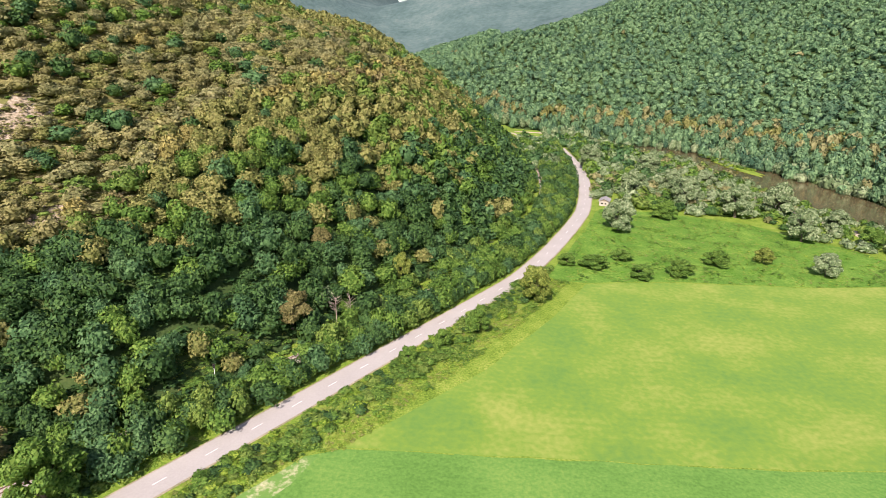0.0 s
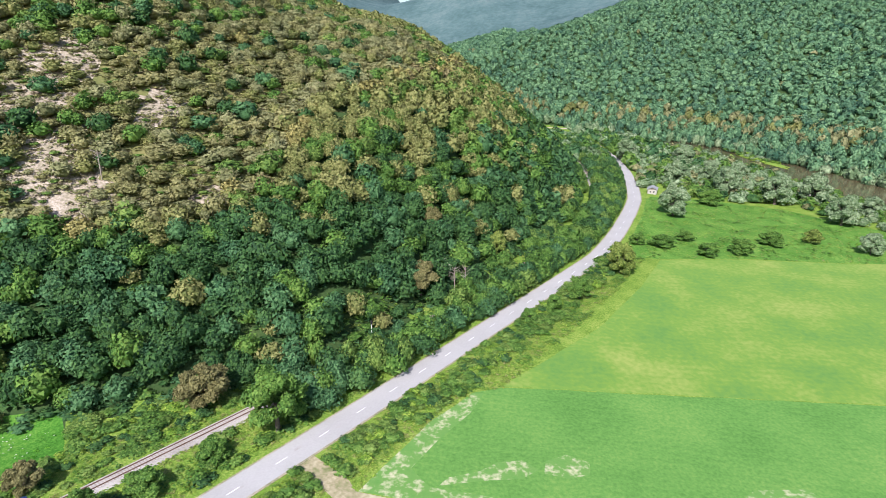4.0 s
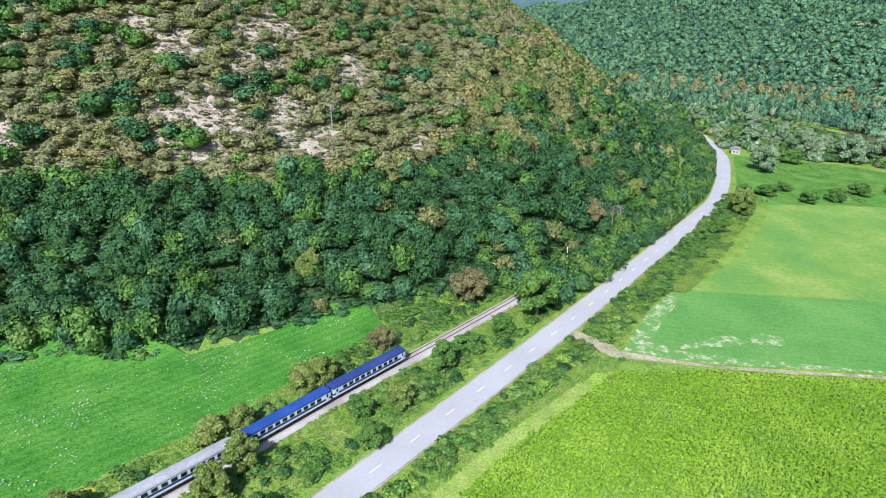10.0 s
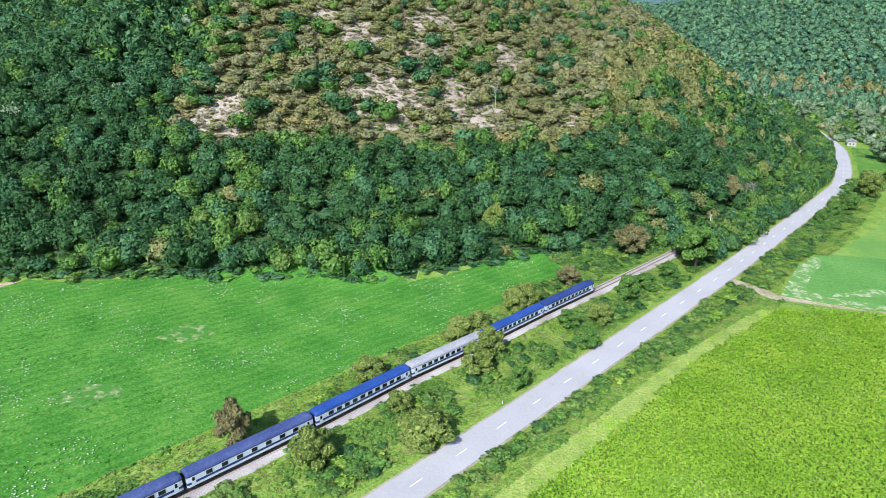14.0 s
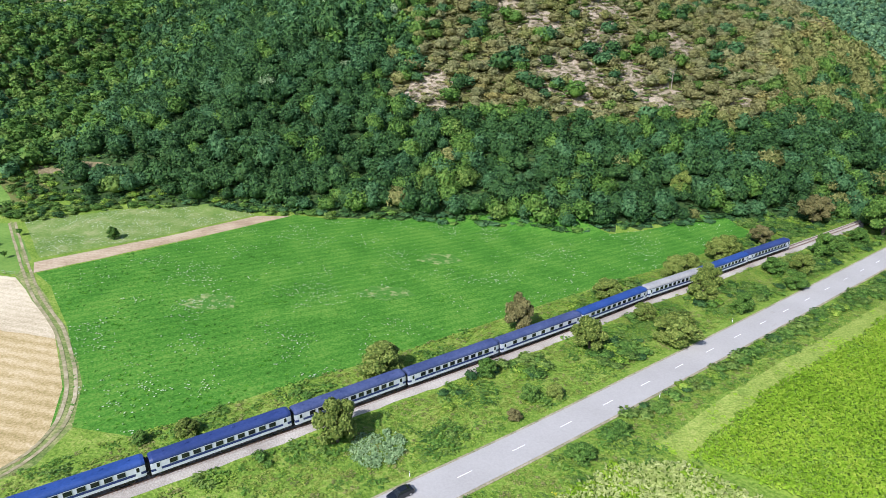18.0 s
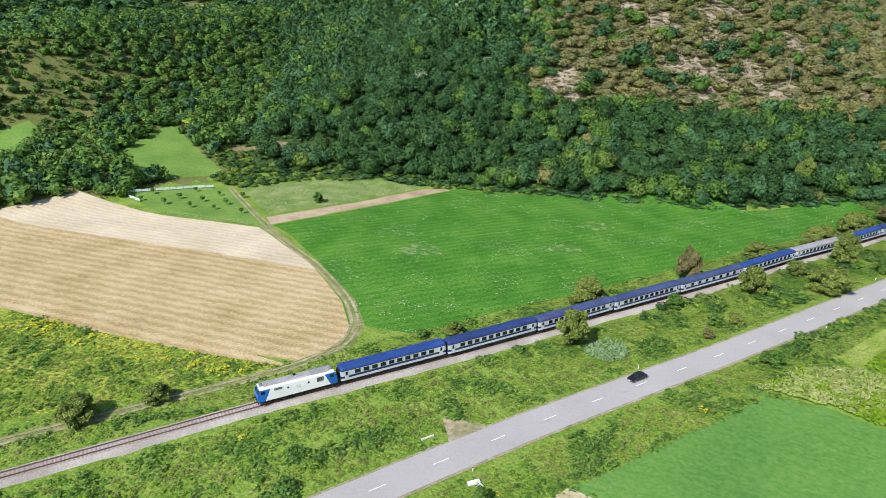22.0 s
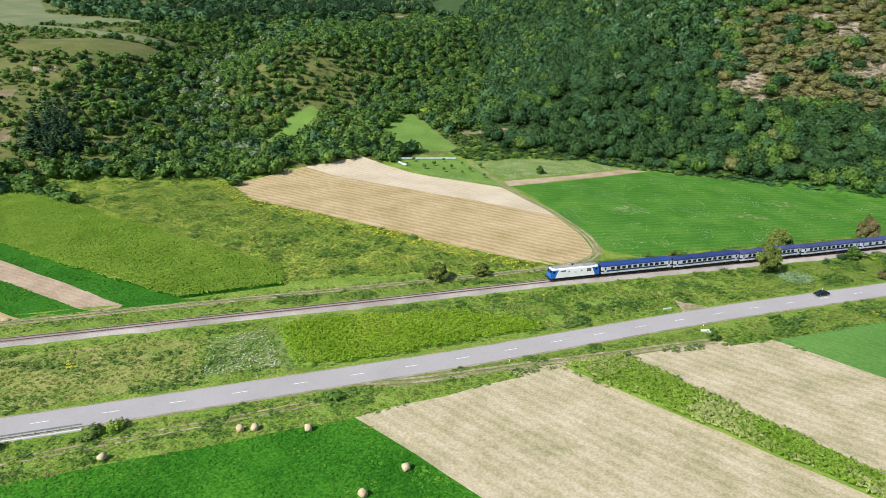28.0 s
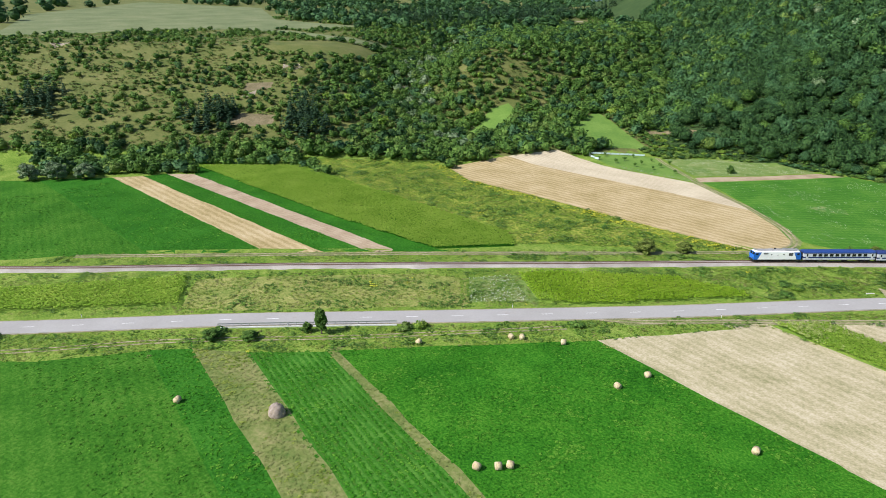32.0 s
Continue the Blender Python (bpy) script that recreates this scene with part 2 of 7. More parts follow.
M = {
    "grass": material("grass", [(0.09, 0.165, 0.022), (0.18, 0.28, 0.04), (0.31, 0.36, 0.085)], 6, 0.6, bump=0.5, weight=0.6, keen=0.16, gloss=0.06),
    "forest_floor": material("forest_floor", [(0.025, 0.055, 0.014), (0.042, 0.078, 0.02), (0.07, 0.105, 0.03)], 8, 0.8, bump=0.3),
    "dry_slope": material("dry_slope", [(0.2, 0.175, 0.105), (0.36, 0.295, 0.215), (0.56, 0.455, 0.375)], 5, 0.7, bump=0.6, keen=0.16, weight=0.6),
    # wooded mountains far off, their blue-grey is aerial haze painted into the tones
    "hazy_far_woods": material("hazy_far_woods", [(0.05, 0.095, 0.09), (0.085, 0.14, 0.135), (0.135, 0.185, 0.175)], 70, 11.0, bump=8.0),
    "meadow": material("meadow", [(0.042, 0.14, 0.016), (0.076, 0.215, 0.026), (0.15, 0.285, 0.045)], 12, 0.6, bump=0.3, rows=(45, 3.0, 0.07), weight=0.6, keen=0.17, gloss=0.06),
    "lawn": material("lawn", [(0.085, 0.20, 0.04), (0.12, 0.26, 0.055), (0.18, 0.31, 0.07)], 20, 0.8, bump=0.2, rows=(-8, 2.6, 0.03), weight=0.55, keen=0.17, gloss=0.06),
    "pale_field": material("pale_field", [(0.11, 0.235, 0.045), (0.165, 0.28, 0.042), (0.28, 0.335, 0.075)], 24, 1.6, bump=0.1, rows=(-2, 3.0, 0.02), weight=0.35, keen=0.16),
    "dark_field": material("dark_field", [(0.0188, 0.0989, 0.0078), (0.0353, 0.1523, 0.0123), (0.0638, 0.2056, 0.0202)], 12, 0.6, bump=0.3, weight=0.6, keen=0.15, gloss=0.06),
    "alfalfa": material("alfalfa", [(0.0203, 0.1106, 0.0072), (0.0434, 0.1833, 0.0114), (0.0896, 0.2522, 0.021)], 15, 0.5, bump=0.3, weight=0.62, keen=0.14, gloss=0.06),
    "crop_rows": material("crop_rows", [(0.08, 0.16, 0.0245), (0.044, 0.1697, 0.0154), (0.096, 0.2425, 0.0315)], 9, 0.7, bump=0.3, rows=(-11.5, 1.5, 0.16), gloss=0.06),
    "scrub": material("scrub", [(0.07, 0.141, 0.018), (0.182, 0.267, 0.034), (0.423, 0.413, 0.081)], 7, 0.7, bump=0.5, weight=0.6, keen=0.14, gloss=0.06),
    "weeds": material("weeds", [(0.1, 0.19, 0.03), (0.18, 0.26, 0.06), (0.34, 0.35, 0.16)], 6, 0.6, bump=0.3),
    "stubble": material("stubble", [(0.285, 0.223, 0.081), (0.475, 0.356, 0.176), (0.627, 0.503, 0.314)], 13, 0.45, bump=0.15, rows=(2.0, 3.1, 0.14, 3.0), weight=0.6, keen=0.2),
    "dry_strip": material("dry_strip", [(0.12, 0.20, 0.03), (0.25, 0.28, 0.065), (0.40, 0.36, 0.13)], 6, 0.5, bump=0.3, weight=0.55, keen=0.15),
    "pale_stubble": material("pale_stubble", [(0.42, 0.34, 0.22), (0.60, 0.50, 0.345), (0.74, 0.64, 0.47)], 12, 0.45, bump=0.12, rows=(2, 2.2, 0.09, 3.0), weight=0.6, keen=0.2),
    "bare_soil": material("bare_soil", [(0.30, 0.21, 0.13), (0.44, 0.33, 0.22), (0.56, 0.45, 0.32)], 8, 0.6, bump=0.1, rows=(8, 1.7, 0.06)),
    "track_soil": material("track_soil", [(0.13, 0.17, 0.045), (0.33, 0.28, 0.16), (0.54, 0.45, 0.31)], 4, 0.9, bump=0.1),
    "mown": material("mown", [(0.29, 0.275, 0.13), (0.49, 0.415, 0.25), (0.66, 0.57, 0.40)], 8, 0.5, bump=0.12, rows=(-11, 2.7, 0.08), weight=0.5, keen=0.19),
    "corn_soil": material("corn_soil", [(0.13, 0.235, 0.025), (0.2, 0.315, 0.04), (0.3, 0.385, 0.06)], 10, 0.6, bump=0.3, weight=0.6),
    "water": material("water", [(0.07, 0.055, 0.028), (0.10, 0.078, 0.04), (0.13, 0.10, 0.055)], 25, 2.0, rough=0.10, gloss=0.5, bump=0.02),
    "sand": material("sand", [(0.35, 0.28, 0.20), (0.50, 0.42, 0.32), (0.62, 0.55, 0.44)], 4, 0.5, bump=0.1),
    "asphalt": material("asphalt", [(0.375, 0.35, 0.33), (0.42, 0.394, 0.375), (0.465, 0.44, 0.42)], 14, 0.4, rough=0.85),
    "shoulder": material("shoulder", [(0.16, 0.18, 0.07), (0.33, 0.29, 0.19), (0.48, 0.42, 0.32)], 4, 0.5, bump=0.1),
    "road_paint": material("road_paint", [(0.70, 0.70, 0.68), (0.85, 0.85, 0.83), (0.92, 0.92, 0.90)], 2, 0.3),
    "ballast": material("ballast", [(0.25, 0.215, 0.19), (0.40, 0.355, 0.32), (0.57, 0.52, 0.475)], 9, 0.25, bump=0.15),
    "rail_steel": material("rail_steel", [(0.12, 0.07, 0.05), (0.18, 0.11, 0.08), (0.26, 0.17, 0.13)], 2, 0.2, rough=0.55, metal=0.4),
    "sleeper": material("sleeper", [(0.24, 0.185, 0.15), (0.34, 0.275, 0.235), (0.44, 0.37, 0.325)], 3, 0.3),
    "white_paint": material("white_paint", [(0.80, 0.80, 0.80), (0.87, 0.87, 0.87), (0.91, 0.91, 0.91)], 3, 0.3, rough=0.4, gloss=0.4),
    "loco_blue": material("loco_blue", [(0.015, 0.10, 0.42), (0.02, 0.14, 0.55), (0.03, 0.18, 0.62)], 3, 0.3, rough=0.35, gloss=0.5),
    "coach_blue": material("coach_blue", [(0.02, 0.037, 0.13), (0.03, 0.05, 0.17), (0.045, 0.07, 0.21)], 5, 0.5, rough=0.45, gloss=0.4),
    "roof_bright": material("roof_bright", [(0.02, 0.05, 0.19), (0.028, 0.068, 0.25), (0.045, 0.09, 0.31)], 5, 0.5, rough=0.45, gloss=0.4),
    "roof_dusty": material("roof_dusty", [(0.04, 0.055, 0.14), (0.06, 0.08, 0.185), (0.09, 0.11, 0.23)], 4, 0.5, rough=0.6),
    "roof_grey": material("roof_grey", [(0.26, 0.25, 0.26), (0.34, 0.33, 0.33), (0.43, 0.41, 0.40)], 4, 0.5, rough=0.6),
    "coach_grey": material("coach_grey", [(0.50, 0.52, 0.56), (0.58, 0.60, 0.64), (0.66, 0.68, 0.71)], 5, 0.5, rough=0.4, gloss=0.4),
    "navy": material("navy", [(0.012, 0.02, 0.09), (0.018, 0.03, 0.13), (0.03, 0.045, 0.17)], 4, 0.4, rough=0.4, gloss=0.5),
    "undergear": material("undergear", [(0.02, 0.02, 0.02), (0.04, 0.037, 0.034), (0.07, 0.06, 0.055)], 2, 0.2, rough=0.8),
    "dark_glass": material("dark_glass", [(0.010, 0.012, 0.014), (0.015, 0.018, 0.020), (0.022, 0.025, 0.028)], 2, 0.4, rough=0.08, gloss=0.6),
    "car_black": material("car_black", [(0.008, 0.010, 0.014), (0.011, 0.013, 0.018), (0.014, 0.017, 0.024)], 2, 0.4, rough=0.15, gloss=0.7),
    "chrome": material("chrome", [(0.55, 0.55, 0.56), (0.65, 0.65, 0.66), (0.72, 0.72, 0.73)], 1, 0.2, rough=0.25, metal=0.9),
    "rubber": material("rubber", [(0.015, 0.015, 0.015), (0.022, 0.022, 0.022), (0.03, 0.03, 0.03)], 1, 0.1, rough=0.9),
    "straw": material("straw", [(0.45, 0.34, 0.18), (0.62, 0.50, 0.30), (0.76, 0.65, 0.45)], 0.9, 0.12, bump=0.08),
    "old_hay": material("old_hay", [(0.24, 0.19, 0.15), (0.36, 0.29, 0.24), (0.48, 0.40, 0.34)], 0.9, 0.12, bump=0.08),
    "concrete": material("concrete", [(0.50, 0.49, 0.46), (0.62, 0.61, 0.58), (0.72, 0.71, 0.68)], 2, 0.2, bump=0.02),
    "galvanised": material("galvanised", [(0.30, 0.31, 0.32), (0.40, 0.41, 0.42), (0.50, 0.51, 0.52)], 2, 0.2, rough=0.45, metal=0.6),
    "roof_sheet": material("roof_sheet", [(0.24, 0.23, 0.23), (0.32, 0.31, 0.31), (0.40, 0.39, 0.38)], 2, 0.3, rough=0.6),
    "plaster": material("plaster", [(0.33, 0.30, 0.25), (0.42, 0.38, 0.33), (0.50, 0.46, 0.41)], 2, 0.3),
    "wood": material("wood", [(0.16, 0.12, 0.09), (0.24, 0.19, 0.14), (0.33, 0.27, 0.21)], 1, 0.2),
    "leaf_dark": material("leaf_dark", [(0.019, 0.057, 0.017), (0.045, 0.115, 0.03), (0.087, 0.175, 0.045)], 14, 0.55, 0.7, spread=0.36, leaf=0.2, bump=0.3, weight=0.55),
    "leaf_green": material("leaf_green", [(0.047, 0.11, 0.018), (0.099, 0.206, 0.033), (0.186, 0.3, 0.056)], 14, 0.55, 0.7, spread=0.36, leaf=0.22, bump=0.3, weight=0.55),
    "leaf_olive": material("leaf_olive", [(0.13, 0.155, 0.043), (0.225, 0.235, 0.07), (0.345, 0.33, 0.12)], 14, 0.55, 0.8, spread=0.38, leaf=0.22, bump=0.3, weight=0.55),
    "leaf_yellow": material("leaf_yellow", [(0.19, 0.175, 0.055), (0.3, 0.265, 0.085), (0.42, 0.36, 0.13)], 14, 0.55, 0.8, spread=0.36, leaf=0.2, bump=0.3, weight=0.55),
    "leaf_brown": material("leaf_brown", [(0.11, 0.09, 0.035), (0.20, 0.17, 0.07), (0.32, 0.27, 0.13)], 12, 0.55, 0.85, spread=0.36, leaf=0.15, bump=0.3, weight=0.55),
    "leaf_silver": material("leaf_silver", [(0.102, 0.168, 0.072), (0.198, 0.282, 0.132), (0.36, 0.432, 0.252)], 12, 0.55, 0.7, spread=0.36, leaf=0.2, bump=0.3, weight=0.55),
    "leaf_bright": material("leaf_bright", [(0.09, 0.19, 0.02), (0.19, 0.32, 0.035), (0.36, 0.46, 0.07)], 9, 0.55, 0.7, spread=0.38, leaf=0.25, bump=0.3, weight=0.55),
    "meadow_leaf": material("meadow_leaf", [(0.0375, 0.1455, 0.0104), (0.0675, 0.2134, 0.0163), (0.1275, 0.291, 0.0292)], 9, 0.9, 0.8, spread=0.4, gloss=0.06),
    "leaf_lime": material("leaf_lime", [(0.085, 0.135, 0.022), (0.17, 0.225, 0.042), (0.30, 0.345, 0.08)], 8, 0.5, 0.7, spread=0.38, leaf=0.22, bump=0.3, weight=0.55),
    "leaf_corn": material("leaf_corn", [(0.253, 0.425, 0.028), (0.374, 0.575, 0.046), (0.552, 0.678, 0.092)], 18, 0.5, 0.8, spread=0.22, leaf=0.42, gloss=0.08),
    "leaf_pine": material("leaf_pine", [(0.024, 0.062, 0.03), (0.045, 0.10, 0.046), (0.075, 0.14, 0.062)], 9, 0.55, 0.7, spread=0.36, leaf=0.15, bump=0.3, weight=0.55),
    "worn_asphalt": material("worn_asphalt", [(0.34, 0.312, 0.29), (0.40, 0.368, 0.342), (0.45, 0.415, 0.388)], 2, 0.3),
    "fence_paint": material("fence_paint", [(0.45, 0.58, 0.58), (0.58, 0.70, 0.70), (0.72, 0.80, 0.78)], 3, 0.3),
    "clearing": material("clearing", [(0.098, 0.195, 0.033), (0.15, 0.26, 0.043), (0.208, 0.319, 0.065)], 14, 1.1, bump=0.2),
    "track_grass": material("track_grass", [(0.11, 0.17, 0.035), (0.20, 0.24, 0.07), (0.36, 0.34, 0.15)], 5, 0.6, bump=0.3, weight=0.6, keen=0.14),
    "corn_edge": material("corn_edge", [(0.17, 0.26, 0.04), (0.28, 0.36, 0.065), (0.42, 0.45, 0.12)], 4, 0.5, bump=0.4, weight=0.6),
    "slope_grass": material("slope_grass", [(0.085, 0.12, 0.026), (0.145, 0.16, 0.042), (0.215, 0.205, 0.07)], 14, 1.2, bump=0.4),
    "parched_floor": material("parched_floor", [(0.11, 0.125, 0.035), (0.18, 0.175, 0.058), (0.25, 0.22, 0.09)], 14, 1.2, bump=0.4),
    "pale_pasture": material("pale_pasture", [(0.12, 0.155, 0.06), (0.18, 0.21, 0.09), (0.25, 0.26, 0.13)], 30, 2.0, bump=0.2),
    "dry_grass": material("dry_grass", [(0.1, 0.165, 0.03), (0.19, 0.225, 0.06), (0.31, 0.29, 0.115)], 7, 0.8, bump=0.2),
    "leaf_reed": material("leaf_reed", [(0.22, 0.34, 0.15), (0.32, 0.45, 0.21), (0.42, 0.55, 0.29)], 6, 1.0, 0.7, spread=0.4, leaf=0.3, weight=0.55),
    "flower": material("flower", [(0.38, 0.45, 0.26), (0.52, 0.57, 0.4), (0.66, 0.68, 0.55)], 5, 0.5, spread=0.4, leaf=0.2),
    "goldenrod": material("goldenrod", [(0.38, 0.4, 0.03), (0.54, 0.53, 0.04), (0.66, 0.61, 0.06)], 5, 0.5, spread=0.4, leaf=0.2),
    "bark": material("bark", [(0.06, 0.05, 0.04), (0.11, 0.09, 0.07), (0.17, 0.14, 0.11)], 0.8, 0.1),
    "leaf_dusty": material("leaf_dusty", [(0.18, 0.175, 0.068), (0.275, 0.265, 0.105), (0.385, 0.355, 0.155)], 14, 0.55, 0.85, spread=0.36, leaf=0.3, bump=0.3, weight=0.55),
    "leaf_tan": material("leaf_tan", [(0.17, 0.14, 0.08), (0.29, 0.235, 0.14), (0.42, 0.345, 0.215)], 14, 0.55, 0.85, spread=0.36, leaf=0.25, weight=0.55),
    "leaf_rust": material("leaf_rust", [(0.11, 0.105, 0.038), (0.19, 0.175, 0.066), (0.275, 0.245, 0.1)], 8, 0.5, 0.85, spread=0.36, leaf=0.22, bump=0.3, weight=0.55),
    # leaves across the river: distance haze put into the colour, bluish and paler
    "leaf_hazy": material("leaf_hazy", [(0.073, 0.165, 0.081), (0.14, 0.262, 0.128), (0.232, 0.384, 0.183)], 30, 1.5, 0.8, spread=0.4, leaf=0.28, weight=0.55),
    "leaf_hazy_dark": material("leaf_hazy_dark", [(0.042, 0.114, 0.066), (0.09, 0.186, 0.102), (0.162, 0.282, 0.15)], 30, 1.5, 0.8, spread=0.4, leaf=0.28, weight=0.55),
    "worn_lawn": material("worn_lawn", [(0.11, 0.25, 0.05), (0.14, 0.27, 0.06), (0.55, 0.5, 0.32)], 2.8, 0.9, bump=0.1, weight=0.4, keen=0.17),
    "worn_meadow": material("worn_meadow", [(0.065, 0.195, 0.022), (0.075, 0.20, 0.025), (0.36, 0.37, 0.16)], 2.8, 0.9, bump=0.1, weight=0.4, keen=0.17),
    "rough_grass": material("rough_grass", [(0.065, 0.169, 0.026), (0.117, 0.247, 0.039), (0.221, 0.351, 0.065)], 9, 0.8, bump=0.4, weight=0.6, gloss=0.06),
    "leaf_cool": material("leaf_cool", [(0.03, 0.086, 0.032), (0.066, 0.16, 0.057), (0.119, 0.231, 0.085)], 14, 0.55, 0.7, spread=0.36, leaf=0.2, bump=0.3, weight=0.55),
    "grass_leaf": material("grass_leaf", [(0.161, 0.23, 0.043), (0.241, 0.31, 0.057), (0.368, 0.408, 0.094)], 9, 0.7, 0.8, spread=0.3, leaf=0.3, gloss=0.1),
    "leaf_verge": material("leaf_verge", [(0.077, 0.175, 0.028), (0.14, 0.273, 0.042), (0.245, 0.378, 0.07)], 9, 0.7, 0.8, spread=0.35, leaf=0.3, gloss=0.12),
    "leaf_sage": material("leaf_sage", [(0.175, 0.185, 0.078), (0.27, 0.275, 0.12), (0.38, 0.36, 0.175)], 14, 0.55, 0.85, spread=0.36, leaf=0.3, bump=0.3, weight=0.55),
    "bright_meadow": material("bright_meadow", [(0.0289, 0.1166, 0.009), (0.0501, 0.1646, 0.0135), (0.0909, 0.2166, 0.0248)], 12, 0.6, bump=0.3, rows=(-11, 2.6, 0.05), weight=0.6, keen=0.15, gloss=0.06),
    "bare_slope": material("bare_slope", [(0.13, 0.115, 0.05), (0.21, 0.17, 0.09), (0.32, 0.255, 0.155)], 4, 0.8, bump=0.3, weight=0.6),
    "leaf_fresh": material("leaf_fresh", [(0.07, 0.138, 0.024), (0.146, 0.237, 0.045), (0.238, 0.331, 0.073)], 14, 0.55, 0.7, spread=0.36, leaf=0.25, bump=0.3, weight=0.55),
    "leaf_maize": material("leaf_maize", [(0.243, 0.419, 0.047), (0.365, 0.553, 0.074), (0.513, 0.648, 0.121)], 12, 0.5, 0.8, spread=0.3, leaf=0.4, gloss=0.08),
    "leaf_tassel": material("leaf_tassel", [(0.39, 0.494, 0.13), (0.559, 0.624, 0.221), (0.728, 0.767, 0.351)], 12, 0.5, 0.8, spread=0.3, leaf=0.4, gloss=0.08),
}

# ---- ground: one sheet, split along the edges of fields ----
from mathutils.geometry import delaunay_2d_cdt

